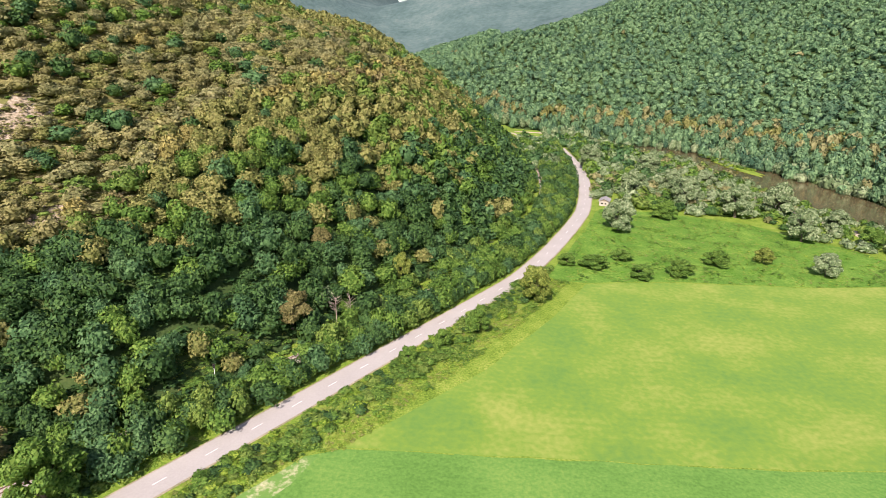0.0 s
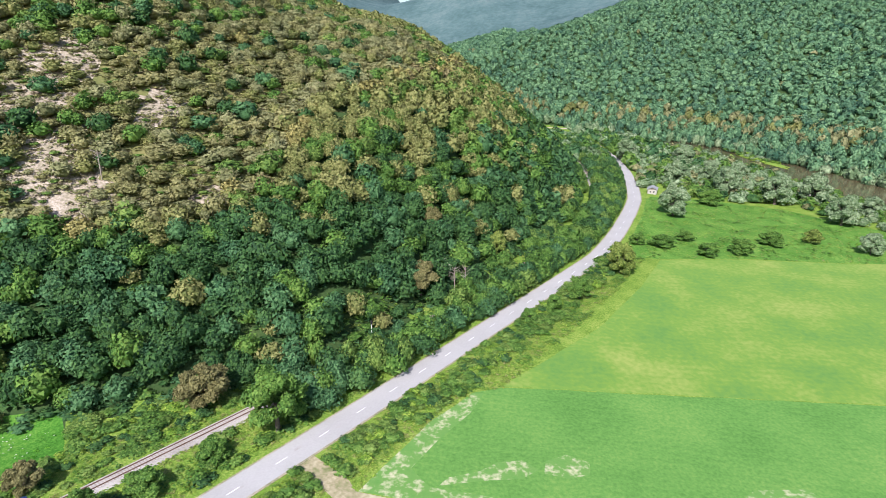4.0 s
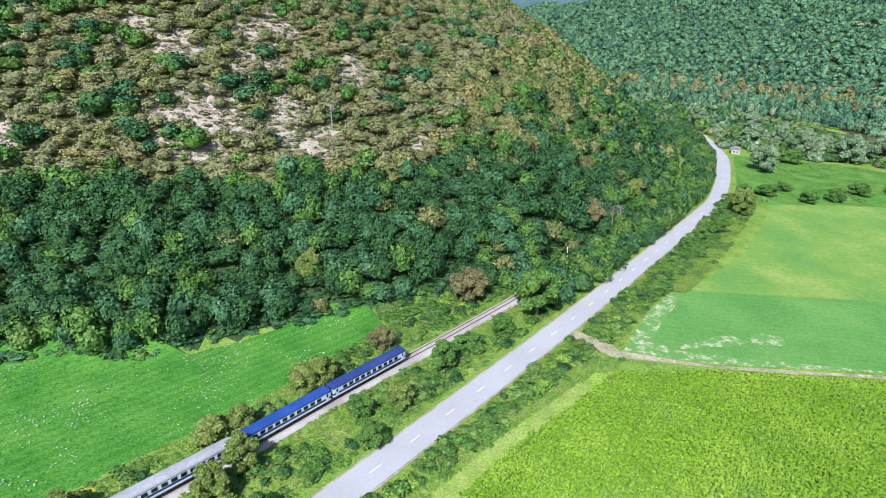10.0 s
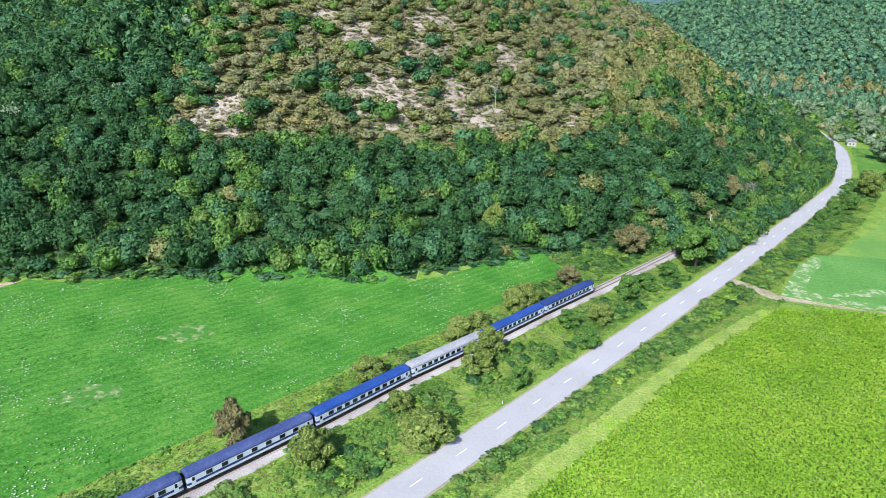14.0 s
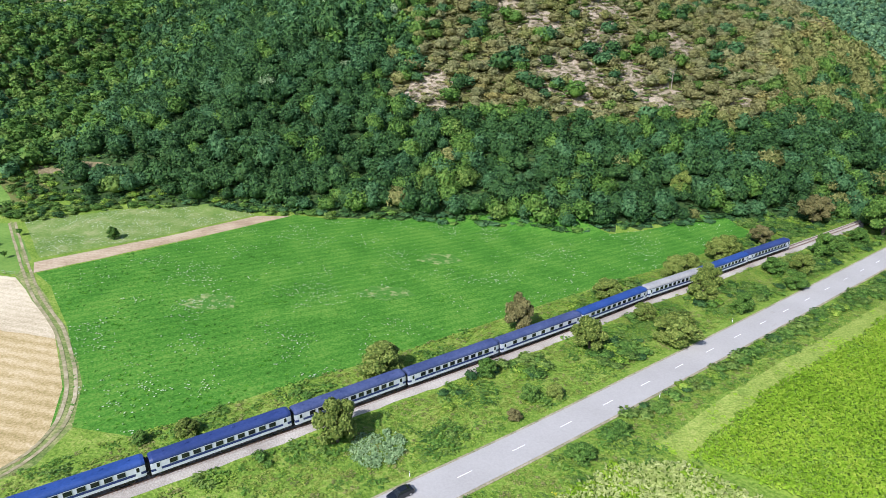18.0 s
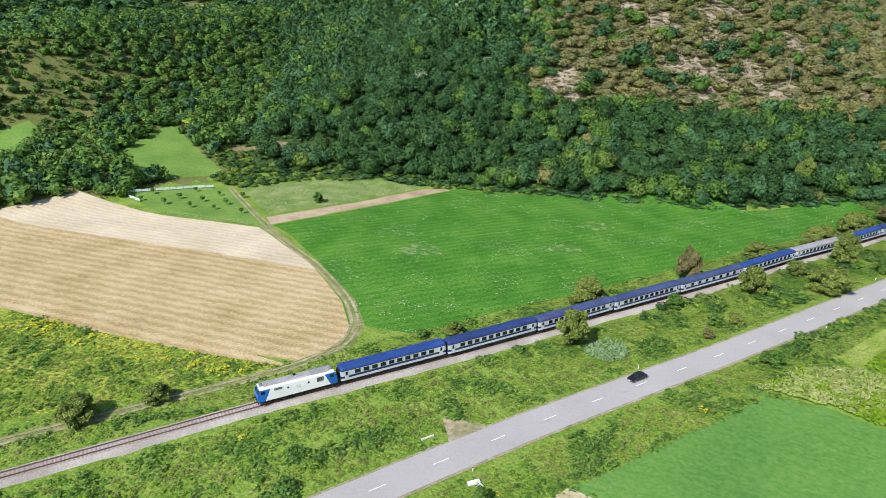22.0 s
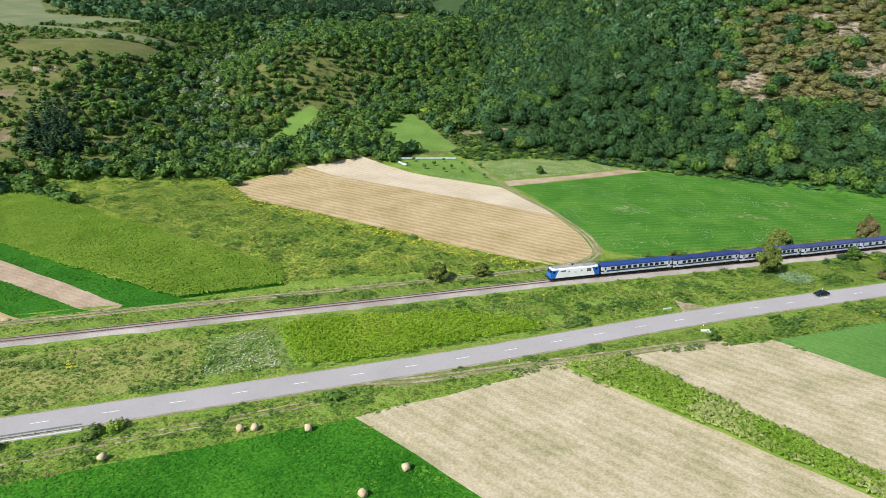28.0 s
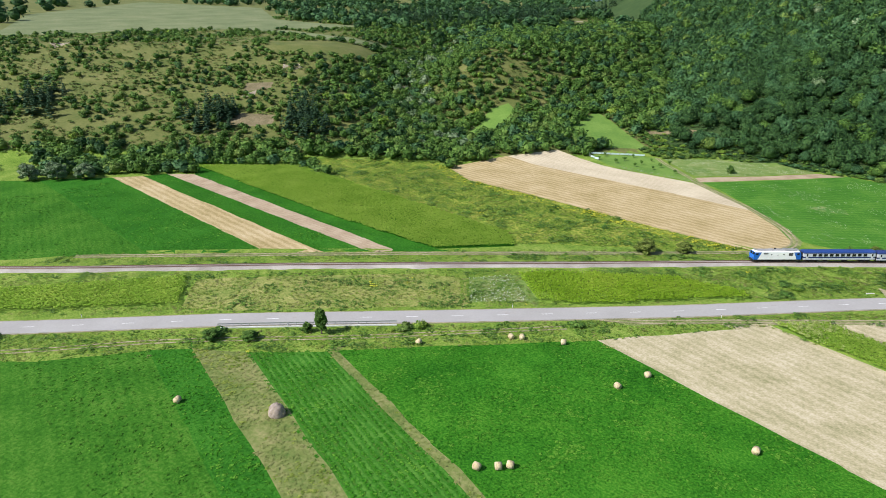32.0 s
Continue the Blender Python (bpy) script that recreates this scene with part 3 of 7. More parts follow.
FIELDS = [  # name, label, material, outline
    ("meadow", "lush green mown meadow with white flower patches", "meadow",
     [(-332, -21), (-307, 18), (-289, 52), (-276, 53), (-256, 62), (-234, 69), (-211, 77), (-188, 79), (-174, 74), (-163, 81), (-154, 89), (-145, 100),
      (-131, 105), (-122, 90), (-140, 67), (-154, 49), (-171, 31), (-191, 8), (-222, -30), (-240, -50), (-258, -72), (-272, -73), (-280, -62), (-300, -43), (-322, -26)]),
    ("ploughed_strip", "narrow strip of bare tan ploughed soil", "bare_soil",
     [(-339, -15), (-319, 13), (-301, 45), (-290, 50), (-308, 18), (-333, -21)]),
    ("weedy_plot", "weedy pale plot with white flowering plants", "weeds",
     [(-369, 10), (-350, 32), (-323, 47), (-302, 46), (-320, 14), (-340, -12)]),
    ("orchard_paddock", "fenced green paddock with young trees", "clearing",
     [(-401, -19), (-383, 2), (-371, 8), (-342, -13), (-336, -23), (-374, -26)]),
    ("clearing", "bright green grassy clearing in the woods", "clearing",
     [(-434, 8), (-446, 57), (-429, 47), (-400, 30), (-384, 20), (-406, -5)]),
    ("stubble_field", "golden harvested stubble field with straw rows", "stubble",
     [(-437, -90), (-428, -55), (-416, -25), (-374, -28), (-335, -25), (-302, -45), (-282, -63), (-274, -74), (-272, -82), (-277, -93), (-297, -96), (-330, -98), (-371, -98), (-411, -101)]),
    ("stubble_band", "bleached pale band of the stubble field", "pale_stubble",
     [(-428, -55), (-416, -25), (-374, -28), (-335, -25), (-302, -45), (-298, -48), (-340, -50), (-385, -52.5)]),
    ("scrub_field", "overgrown yellow-green field full of tall weeds", "scrub",
     [(-500, -145), (-450, -92), (-438, -92), (-411, -103), (-371, -100), (-330, -100), (-297, -98), (-279, -96), (-296, -113), (-338, -152), (-347, -146), (-452, -149), (-487, -148)]),
    ("corn_field", "tall green maize field beside a farm track", "dark_field",
     [(-522, -190), (-488, -150), (-451, -150), (-347, -147), (-337, -155), (-354, -178), (-413, -185)]),
    ("grass_strip", "dark green strip of grass between fields", "dark_field",
     [(-523, -191), (-413, -186), (-354, -179), (-363, -188), (-508, -197)]),
    ("ploughed_strip", "pale bare strip of ploughed soil", "bare_soil", [(-508, -197.5), (-363, -188.5), (-371, -196), (-517, -207)]),
    ("grass_strip", "dark green strip of clover", "dark_field", [(-517, -207.5), (-371, -196.5), (-381, -208), (-520, -217)]),
    ("stubble_strip", "golden stubble strip between green fields", "stubble", [(-520, -217.5), (-381, -208.5), (-394, -222), (-527, -229)]),
    ("grass_strip", "dark green field of clover", "dark_field", [(-527, -229.5), (-394, -222.5), (-418, -252), (-544, -256)]),
    ("grass_field", "light green grass field by the railway", "bright_meadow", [(-544, -256.5), (-418, -252.5), (-440, -289), (-560, -420), (-640, -380)]),
    ("corn_plot", "small maize plot between railway and road", "corn_soil", [(-412, -296), (-384, -252), (-369, -260), (-398, -299)]),
    ("rough_strip", "sun-dried grassy strip between railway and road", "dry_strip",
     [(-381, -250), (-366, -229), (-338, -196), (-329, -190), (-318, -200.5), (-318, -205), (-340, -231), (-357, -252), (-367, -260)]),
    ("flower_patch", "patch of white flowering weeds by the road", "weeds", [(-327, -188), (-320, -177), (-305, -186), (-316, -199)]),
    ("corn_plot", "sunlit maize plot between railway and road", "corn_soil",
     [(-318, -175), (-311, -165), (-285, -142), (-267, -135), (-264, -137), (-277, -154), (-293, -176), (-303, -184)]),
    ("grass_field", "green grass field with a pale margin", "bright_meadow", [(-420, -360), (-366, -303), (-359, -296), (-300, -314), (-240, -335), (-300, -420)]),
    ("grass_field", "light green cut grass strip", "bright_meadow", [(-359, -295.5), (-348, -276), (-289, -285), (-220, -297), (-240, -334), (-300, -313.5)]),
    ("clover_strip", "dark green strip of lush clover", "dark_field", [(-348, -275.5), (-342, -268), (-282, -278), (-220, -288), (-220, -296.5), (-289, -284.5)]),
    ("mown_strip", "tan mown strip of dried grass", "dry_grass", [(-342, -267.5), (-331, -259), (-275, -270), (-220, -281), (-220, -287.5), (-282, -277.5)]),
    ("crop_rows", "green vegetable field planted in rows", "crop_rows", [(-331, -258.5), (-319, -245), (-260.5, -255.7), (-200, -267), (-220, -280.5), (-275, -269.5)]),
    ("field_margin", "narrow tan grass margin between crops", "dry_grass", [(-319, -244.5), (-318, -243), (-259, -253.3), (-200, -264), (-200, -266.5), (-260.5, -255.2)]),
    ("alfalfa_field", "lush dark green alfalfa field with straw bales", "alfalfa", [(-317.5, -242.5), (-279, -193), (-215, -203.5), (-150, -216), (-150, -280), (-200, -263.5), (-259, -253)]),
    ("hay_field", "pale tan mown hay field", "mown", [(-278.5, -192), (-253, -152), (-191, -164), (-140, -175), (-140, -217), (-215, -203)]),
    ("corn_strip", "narrow strip of standing maize", "corn_soil", [(-252.5, -151), (-242, -139.5), (-191, -157), (-140, -171), (-140, -174.5), (-191, -163.5)]),
    ("hay_field", "pale mown hay field beside the maize", "mown", [(-241, -138.5), (-215, -112), (-186, -119), (-140, -131), (-140, -170), (-191, -156)]),
    ("lawn_field", "smooth bright green grass field", "lawn", [(-214, -110.5), (-190, -82), (-181, -70), (-169, -71), (-157, -77), (-100, -97), (-100, -140), (-140, -130.5), (-186, -118.5)]),
    ("corn_field", "pale tasselled maize field", "corn_soil", [(-182, -68), (-172, -56), (-160, -52.5), (-147, -60), (-100, -75), (-100, -96), (-157, -76), (-169, -70)]),
    ("corn_field", "broad sunlit yellow-green maize field", "corn_soil",
     [(-165, -48), (-146, -22), (-133, -6), (-94, 41), (-67, 68), (-20, 70), (50, 67), (140, 63), (140, -80), (-60, -80), (-140, -57)]),
    ("field_margin", "pale dry grass margin beside the maize", "corn_edge",
     [(-165, -48), (-146, -22), (-133, -6), (-94, 41), (-67, 68), (-60, 69), (-89, 39.5), (-128.5, -8.5), (-141.5, -24.5), (-160, -51)]),
    ("farm_track", "pale dry dirt track along the crops", "track_soil",
     [(-71, 88), (-67.5, 90), (-59, 83), (-57, 79.5), (-34, 74.2), (36, 72.2), (140, 68), (140, 66.3), (36, 70.3), (-20, 72), (-60, 76)]),
    ("grass_field", "smooth bluish-green young crop field", "lawn", [(-56.5, 79.5), (-34, 75), (36, 73.5), (140, 69.5), (170, 119), (71, 119), (-23, 120), (-31, 117), (-42, 104)]),
    ("grass_field", "bright yellow-green crop field with dry spots", "pale_field", [(-23, 120.5), (71, 119.5), (170, 119.5), (196, 180), (185, 234), (94, 231), (56, 225), (38, 194), (12, 157)]),
    ("rough_meadow", "rough green meadow dotted with shrubs", "rough_grass", [(40, 228), (56, 226), (94, 232), (185, 235), (204, 262), (196, 285), (166, 325), (126, 338), (90, 340), (84, 331), (71, 297), (54, 258)]),
    ("farm_track", "rutted grassy track around the stubble field", "track_grass",
     [(-371, 8), (-336, -21), (-333, -22), (-301, -42.5), (-279, -61), (-270, -73), (-268, -83), (-275, -95.5), (-300, -126), (-318, -146), (-350, -182), (-380, -217), (-427, -272), (-429, -270),
      (-382.5, -215), (-352.5, -180), (-320.5, -144), (-302.5, -124), (-278, -95), (-271.5, -83), (-273, -74.5), (-281.5, -63), (-302, -45), (-336, -24), (-341, -15), (-374, 9)]),
    ("farm_track", "rutted grassy lane branching off the road", "track_grass",
     [(-297, -191), (-291, -185), (-277, -178), (-262, -160), (-250, -147), (-225, -120), (-227, -118), (-252, -145.5), (-264, -158), (-279, -175), (-291, -182)]),
    ("lane_mouth", "gravelly lane mouth at the road edge", "track_soil", [(-240, -100), (-229, -98.5), (-231.5, -103), (-235.5, -108)]),
    ("worn_corner", "green field corner with dry worn scrapes", "worn_lawn",
     [(-56.5, 79.5), (-34, 75), (-8, 74.4), (26, 73.9), (2, 76), (-24, 78.2), (-42, 81.5), (-46, 87), (-40, 97), (-32, 108), (-28, 117), (-31, 117), (-42, 104)]),
    ("worn_patch", "dry scraped patch in the green field", "worn_lawn", [(-40, 82), (-30, 84), (-22, 85), (-18, 88), (-21, 91), (-27, 90), (-31, 87), (-38, 84.5)]),
    ("worn_patch", "dry scraped patch in the green field", "worn_lawn", [(-17, 87), (-12, 85.5), (-7, 87), (-6, 91), (-11, 93.5), (-16, 91)]),
    ("worn_patch", "dry scraped patch in the green field", "worn_lawn", [(20, 78), (34, 76.5), (44, 79), (40, 85), (28, 84)]),
    ("worn_patch", "faded dry patch in the meadow", "worn_meadow", [(-284, -24), (-276, -25), (-269, -21), (-272, -15), (-281, -16)]),
    ("worn_patch", "faded dry patch in the meadow", "worn_meadow", [(-242, -3), (-233, -4), (-226, 2), (-231, 6), (-240, 4)]),
    ("worn_patch", "faded dry patch in the meadow", "worn_meadow", [(-234, 27), (-226, 26), (-219, 31), (-224, 36), (-232, 34)]),
    ("bare_slope", "bare tan eroded patch between conifer groves", "bare_slope", [(-566, -146), (-556, -136), (-547, -128), (-540, -136), (-545, -147), (-556, -156), (-570, -158)]),
    ("bare_slope", "bare tan eroded patch on the shrubby slope", "bare_slope", [(-600, -120), (-590, -106), (-583, -112), (-590, -128)]),
    ("bare_bank", "bare brown earth bank at the woods", "bare_slope", [(-404, 51), (-384, 53), (-362, 52), (-359, 48), (-378, 47.5), (-398, 45)]),
    ("upper_clearing", "green grassy clearing among woods", "clearing", [(-481, -42), (-470, -28), (-467, -12), (-480, 12), (-488, 14), (-492, 0), (-484, -20)]),
    ("pasture_band", "pale grazed band along the plateau's edge", "pale_pasture",
     [(-800, -37), (-739, -20), (-662, -20), (-632, 4), (-639, 50), (-650, 58), (-655, 20), (-682, 4), (-745, 0), (-806, -18)]),
    ("open_slope", "open ochre grass slope below the plateau", "slope_grass",
     [(-642, -84), (-621, -64), (-600, -27), (-612, 6), (-628, 2), (-650, -25), (-668, -60)]),
    ("plateau_field", "pale green pasture on the hilltop plateau", "pale_pasture", [(-850, -260), (-815, -120), (-785, -25), (-730, 50), (-750, 85), (-800, 70), (-880, 60), (-1100, 160), (-1350, 80), (-1100, -140), (-900, -200)]),
]


def ground():
    """One triangulated sheet; every field's edge is an edge of it."""
    pts, edges = [], []

    def ring(poly, close=True, step=8.0):
        first = len(pts)
        for i in range(len(poly) if close else len(poly) - 1):
            a, b = poly[i], poly[(i + 1) % len(poly)]
            n = max(1, int(math.hypot(b[0] - a[0], b[1] - a[1]) / step))
            for k in range(n):
                wob = 0.35 if 0 < k else 0.0
                pts.append((a[0] + (b[0] - a[0]) * k / n + random.uniform(-wob, wob), a[1] + (b[1] - a[1]) * k / n + random.uniform(-wob, wob)))
        if not close:
            pts.append(poly[-1])
        last = len(pts)
        edges.extend((i, i + 1) for i in range(first, last - 1))
        if close:
            edges.append((last - 1, first))
    for f in FIELDS:
        ring(f[3])
    xs = np.arange(-760, 460, 7.0)
    ys = np.arange(-560, 1000, 7.0)
    gx, gy = np.meshgrid(xs, ys)
    g = np.stack([gx.ravel(), gy.ravel()], 1) + np.random.uniform(-1.2, 1.2, (gx.size, 2))
    far = np.stack([v.ravel() for v in np.meshgrid(np.arange(-4200, 4300, 70.0), np.arange(-2600, 4500, 70.0))], 1)
    far = far[~((far[:, 0] > -770) & (far[:, 0] < 470) & (far[:, 1] > -570) & (far[:, 1] < 1010))]
    for off in (-4.6, 4.6):
        line = dense(ROAD, 7)
        d = np.gradient(line, axis=0)
        d /= np.hypot(*d.T)[:, None]
        g = np.concatenate([g, line + np.stack([-d[:, 1], d[:, 0]], 1) * off])
    flat = [Vector(p) for p in pts] + [Vector(p) for p in g] + [Vector(p) for p in far]
    v, _, f, _, _, _ = delaunay_2d_cdt(flat, edges, [], 0, 0.01)
    v = np.array([(p.x, p.y) for p in v])
    f = np.array([t for t in f if len(t) == 3])
    z = land(v[:, 0], v[:, 1])
    c = v[f].mean(1)
    owner = np.full(len(f), -1)
    for i, (_, _, _, poly) in enumerate(FIELDS):
        owner[inside(poly, c[:, 0], c[:, 1])] = i
    thin = np.flatnonzero((owner < 0) & (c[:, 0] < -130) & (c[:, 1] < -60) & (c[:, 0] > -560))
    near = np.stack([np.abs(aside(q[3] + q[3][:1], c[thin, 0], c[thin, 1])) for q in FIELDS])
    between = (near < 2.1).sum(0) > 1
    owner[thin[between]] = np.argmax(near[:, between] < 2.1, axis=0)
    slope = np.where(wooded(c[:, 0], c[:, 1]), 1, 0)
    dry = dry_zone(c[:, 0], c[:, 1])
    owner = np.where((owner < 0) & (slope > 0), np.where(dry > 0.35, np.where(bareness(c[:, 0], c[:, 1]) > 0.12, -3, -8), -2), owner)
    # outermost land takes the woods colour with haze painted in
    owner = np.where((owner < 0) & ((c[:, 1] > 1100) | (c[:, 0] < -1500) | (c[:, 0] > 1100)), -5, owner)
    r = river(c[:, 0], c[:, 1])
    owner = np.where((owner < 0) & (np.abs(np.abs(r) - 25) < 4) & (c[:, 1] < 700), -6, owner)
    bare = np.array([noise.noise((x / 23, y / 23, 8.0)) for x, y in c])
    owner = np.where((owner == -1) & (west_slope(c[:, 0], c[:, 1]) > 15), np.where(bare > 0.60, -3, -7), owner)

    def sheet(name, sel, mats, index=None):
        used = np.unique(f[sel])
        back = np.zeros(len(v), int)
        back[used] = np.arange(len(used))
        me = bpy.data.meshes.new(name)
        me.from_pydata(np.column_stack([v[used], z[used]]).tolist(), [], back[f[sel]].tolist())
        for m in mats:
            me.materials.append(M[m])
        if index is not None:
            me.polygons.foreach_set("material_index", index.astype(np.int32))
        me.polygons.foreach_set("use_smooth", np.ones(len(me.polygons), bool))
        me.update()
        return new(name, me)
    rest = owner < 0
    tagged(sheet("ground", rest, ["grass", "forest_floor", "dry_slope", "forest_floor", "hazy_far_woods", "sand", "slope_grass", "parched_floor"], -owner[rest] - 1),
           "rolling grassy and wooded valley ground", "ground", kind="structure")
    for i, (name, label, mat, _) in enumerate(FIELDS):
        if (owner == i).any():
            tagged(sheet(name, owner == i, [mat]), label, "field", kind="structure")


def wooded(x, y):
    a = np.abs(aside(FOOT_A + FOOT_A[:1], x, y)) * np.where(inside(FOOT_A, x, y), 1, -1)
    return (a > -1) | (river(x, y) < -45)


def dry_zone(x, y):
    """How bare and parched the hill is: 0 to 1."""
    a = np.abs(aside(FOOT_A + FOOT_A[:1], x, y)) * np.where(inside(FOOT_A, x, y), 1, -1)
    band = ramp(a, 44, 60) * (1 - 0.75 * ramp(a, 135, 175))
    core = ramp(x, -300, -255) * (1 - ramp(x, -125, -70))
    wide = 0.5 * ramp(a, 50, 100) * ramp(x, -300, -200)
    return np.maximum(band * core, wide) * (y < 420)


ground()


def ribbon(name, line, left, right, lift, mat, label, category, heights=None, thick=0.0):
    """A strip along a line, from left to right of it."""
    d = np.gradient(line, axis=0)
    d /= np.hypot(*d.T)[:, None]
    nrm = np.stack([-d[:, 1], d[:, 0]], 1)
    z = (land(line[:, 0], line[:, 1]) if heights is None else heights) + lift
    a, b = line + nrm * np.reshape(left, (-1, 1)), line - nrm * np.reshape(right, (-1, 1))
    n = len(line)
    rows = [(a, z - thick), (a, z), (b, z), (b, z - thick)] if thick else [(a, z), (b, z)]
    vs = np.concatenate([np.column_stack([p, h]) for p, h in rows])
    fs = [(k * n + i, (k + 1) * n + i, (k + 1) * n + i + 1, k * n + i + 1) for k in range(len(rows) - 1) for i in range(n - 1)]
    me = bpy.data.meshes.new(name)
    me.from_pydata(vs.tolist(), [], fs)
    me.materials.append(M[mat])
    return tagged(new(name, me), label, category, kind="structure")


ROAD_LINE, RAIL_LINE = dense(ROAD, 3), dense(RAIL, 3)
road = ribbon("road", ROAD_LINE, 3.7, 3.7, 0.16, "asphalt", "sun-bleached grey two-lane asphalt road", "road", np.zeros(len(ROAD_LINE)), 0.4)
ribbon("road_shoulder", ROAD_LINE, 4.25, 4.25, 0.10, "shoulder", "dusty gravel shoulder beside the road", "road shoulder", np.zeros(len(ROAD_LINE)), 0.5)
RAIL_Z = rail_height(RAIL_LINE[:, 0])


def ballast_bed():
    """A bed of stones with sloping shoulders."""
    d = np.gradient(RAIL_LINE, axis=0)
    d /= np.hypot(*d.T)[:, None]
    nrm = np.stack([-d[:, 1], d[:, 0]], 1)
    n = len(RAIL_LINE)
    prof = [(-2.9, -0.9), (-2.1, -0.3), (-1.55, 0.115), (1.55, 0.115), (1.95, -0.3), (2.5, -0.9)]
    v = np.concatenate([np.column_stack([RAIL_LINE + nrm * o + np.random.uniform(-0.12, 0.12, (n, 1)), RAIL_Z + h]) for o, h in prof])
    f = [(k * n + i, k * n + i + 1, (k + 1) * n + i + 1, (k + 1) * n + i) for k in range(5) for i in range(n - 1)]
    me = bpy.data.meshes.new("ballast")
    me.from_pydata(v.tolist(), [], f)
    me.materials.append(M["ballast"])
    tagged(new("ballast", me), "pale stony railway ballast bed", "railway bed", kind="structure")


ballast_bed()


def ruts(name, line, gauge=0.85, half=0.38, label="pale worn wheel ruts of a farm track"):
    """Two bare wheel marks along a track."""
    line = dense(line, 2.5)
    for side in (-1, 1):
        d = np.gradient(line, axis=0)
        d /= np.hypot(*d.T)[:, None]
        path = line + np.stack([-d[:, 1], d[:, 0]], 1) * side * gauge
        wob = np.array([0.16 * noise.noise((x / 5, y / 5, side)) for x, y in path])
        ribbon(name, path, half + wob, half - wob * 0.5, 0.07, "track_soil", label, "track")


ruts("wheel_rut", [(-372, 8), (-338, -19), (-318, -34), (-301, -44), (-280, -62), (-271.5, -73.5), (-269.5, -83), (-276, -96), (-301, -125), (-319, -145), (-351, -181), (-381, -216), (-428, -271)])
ruts("wheel_rut", [(-293, -186), (-278, -176.5), (-263, -159), (-251, -146), (-226, -119)])
ruts("wheel_rut", [(-400, -337), (-368, -299), (-352, -273.5), (-338, -256), (-322, -237.5), (-300, -208), (-288, -192)], 0.8, 0.3)


# ---- builders ----
def solid(name, verts, faces, mat, parent=None, label="", m=None, smooth=False):
    me = bpy.data.meshes.new(name)
    me.from_pydata([tuple(v) for v in verts], [], [tuple(f) for f in faces])
    me.materials.append(M[mat])
    if smooth:
        me.polygons.foreach_set("use_smooth", np.ones(len(me.polygons), bool))
    ob = new(name, me)
    if m is not None:
        ob.matrix_basis = m
    if parent:
        ob.parent = parent
    if label:
        ob["label"] = label
    return ob


def part(name, bm, mat, parent, label="", m=None, smooth=False):
    bmesh.ops.recalc_face_normals(bm, faces=bm.faces[:])
    me = bpy.data.meshes.new(name)
    bm.to_mesh(me)
    bm.free()
    me.materials.append(M[mat])
    if smooth:
        me.polygons.foreach_set("use_smooth", np.ones(len(me.polygons), bool))
    ob = new(name, me)
    if m is not None:
        ob.matrix_basis = m
    if parent:
        ob.parent = parent
    if label:
        ob["label"] = label
    return ob


def box(bm, x, y, z, sx, sy, sz, soft=0.0, m=None):
    """A box round a centre, its edges rounded by soft."""
    r = bmesh.ops.create_cube(bm, size=1, matrix=(m or Matrix()) @ Matrix.Translation((x, y, z)) @ Matrix.Diagonal((sx, sy, sz, 1)))
    if soft:
        es = list({e for v in r["verts"] for e in v.link_edges})
        bmesh.ops.bevel(bm, geom=es, offset=soft, segments=2, affect="EDGES")
    return bm


def rod(bm, a, b, r, n=10, r2=None):
    a, b = Vector(a), Vector(b)
    m = Matrix.Translation((a + b) / 2) @ (b - a).to_track_quat("Z", "Y").to_matrix().to_4x4()
    bmesh.ops.create_cone(bm, cap_ends=True, segments=n, radius1=r, radius2=r if r2 is None else r2, depth=(b - a).length, matrix=m)
    return bm


def loft(name, sections, mat, parent, label="", caps=(True, True)):
    """A skin through rings of points, each ring of the same count."""
    n = len(sections[0])
    v = [p for s in sections for p in s]
    f = [(k * n + i, k * n + (i + 1) % n, (k + 1) * n + (i + 1) % n, (k + 1) * n + i) for k in range(len(sections) - 1) for i in range(n)]
    if caps[0]:
        f.append(tuple(range(n))[::-1])
    if caps[1]:
        f.append(tuple(range((len(sections) - 1) * n, len(sections) * n)))
    bm = bmesh.new()
    bv = [bm.verts.new(p) for p in v]
    for q in f:
        bm.faces.new([bv[i] for i in q])
    return part(name, bm, mat, parent, label)


def thing(name, m, label, category, group=""):
    ob = new(name)
    ob.matrix_basis = m
    return tagged(ob, label, category, group)

# ---- track ----
RAIL_TOP = 0.36
_d = np.gradient(RAIL_LINE, axis=0)
_d /= np.hypot(*_d.T)[:, None]
RAIL_NORMAL = np.stack([-_d[:, 1], _d[:, 0]], 1)
RAIL_S = np.concatenate([[0], np.cumsum(np.hypot(*np.diff(RAIL_LINE, axis=0).T))])


def rail_point(s):
    """Place and heading at s metres along the track."""
    x, y, z = np.interp(s, RAIL_S, RAIL_LINE[:, 0]), np.interp(s, RAIL_S, RAIL_LINE[:, 1]), np.interp(s, RAIL_S, RAIL_Z)
    return Vector((x, y, z))


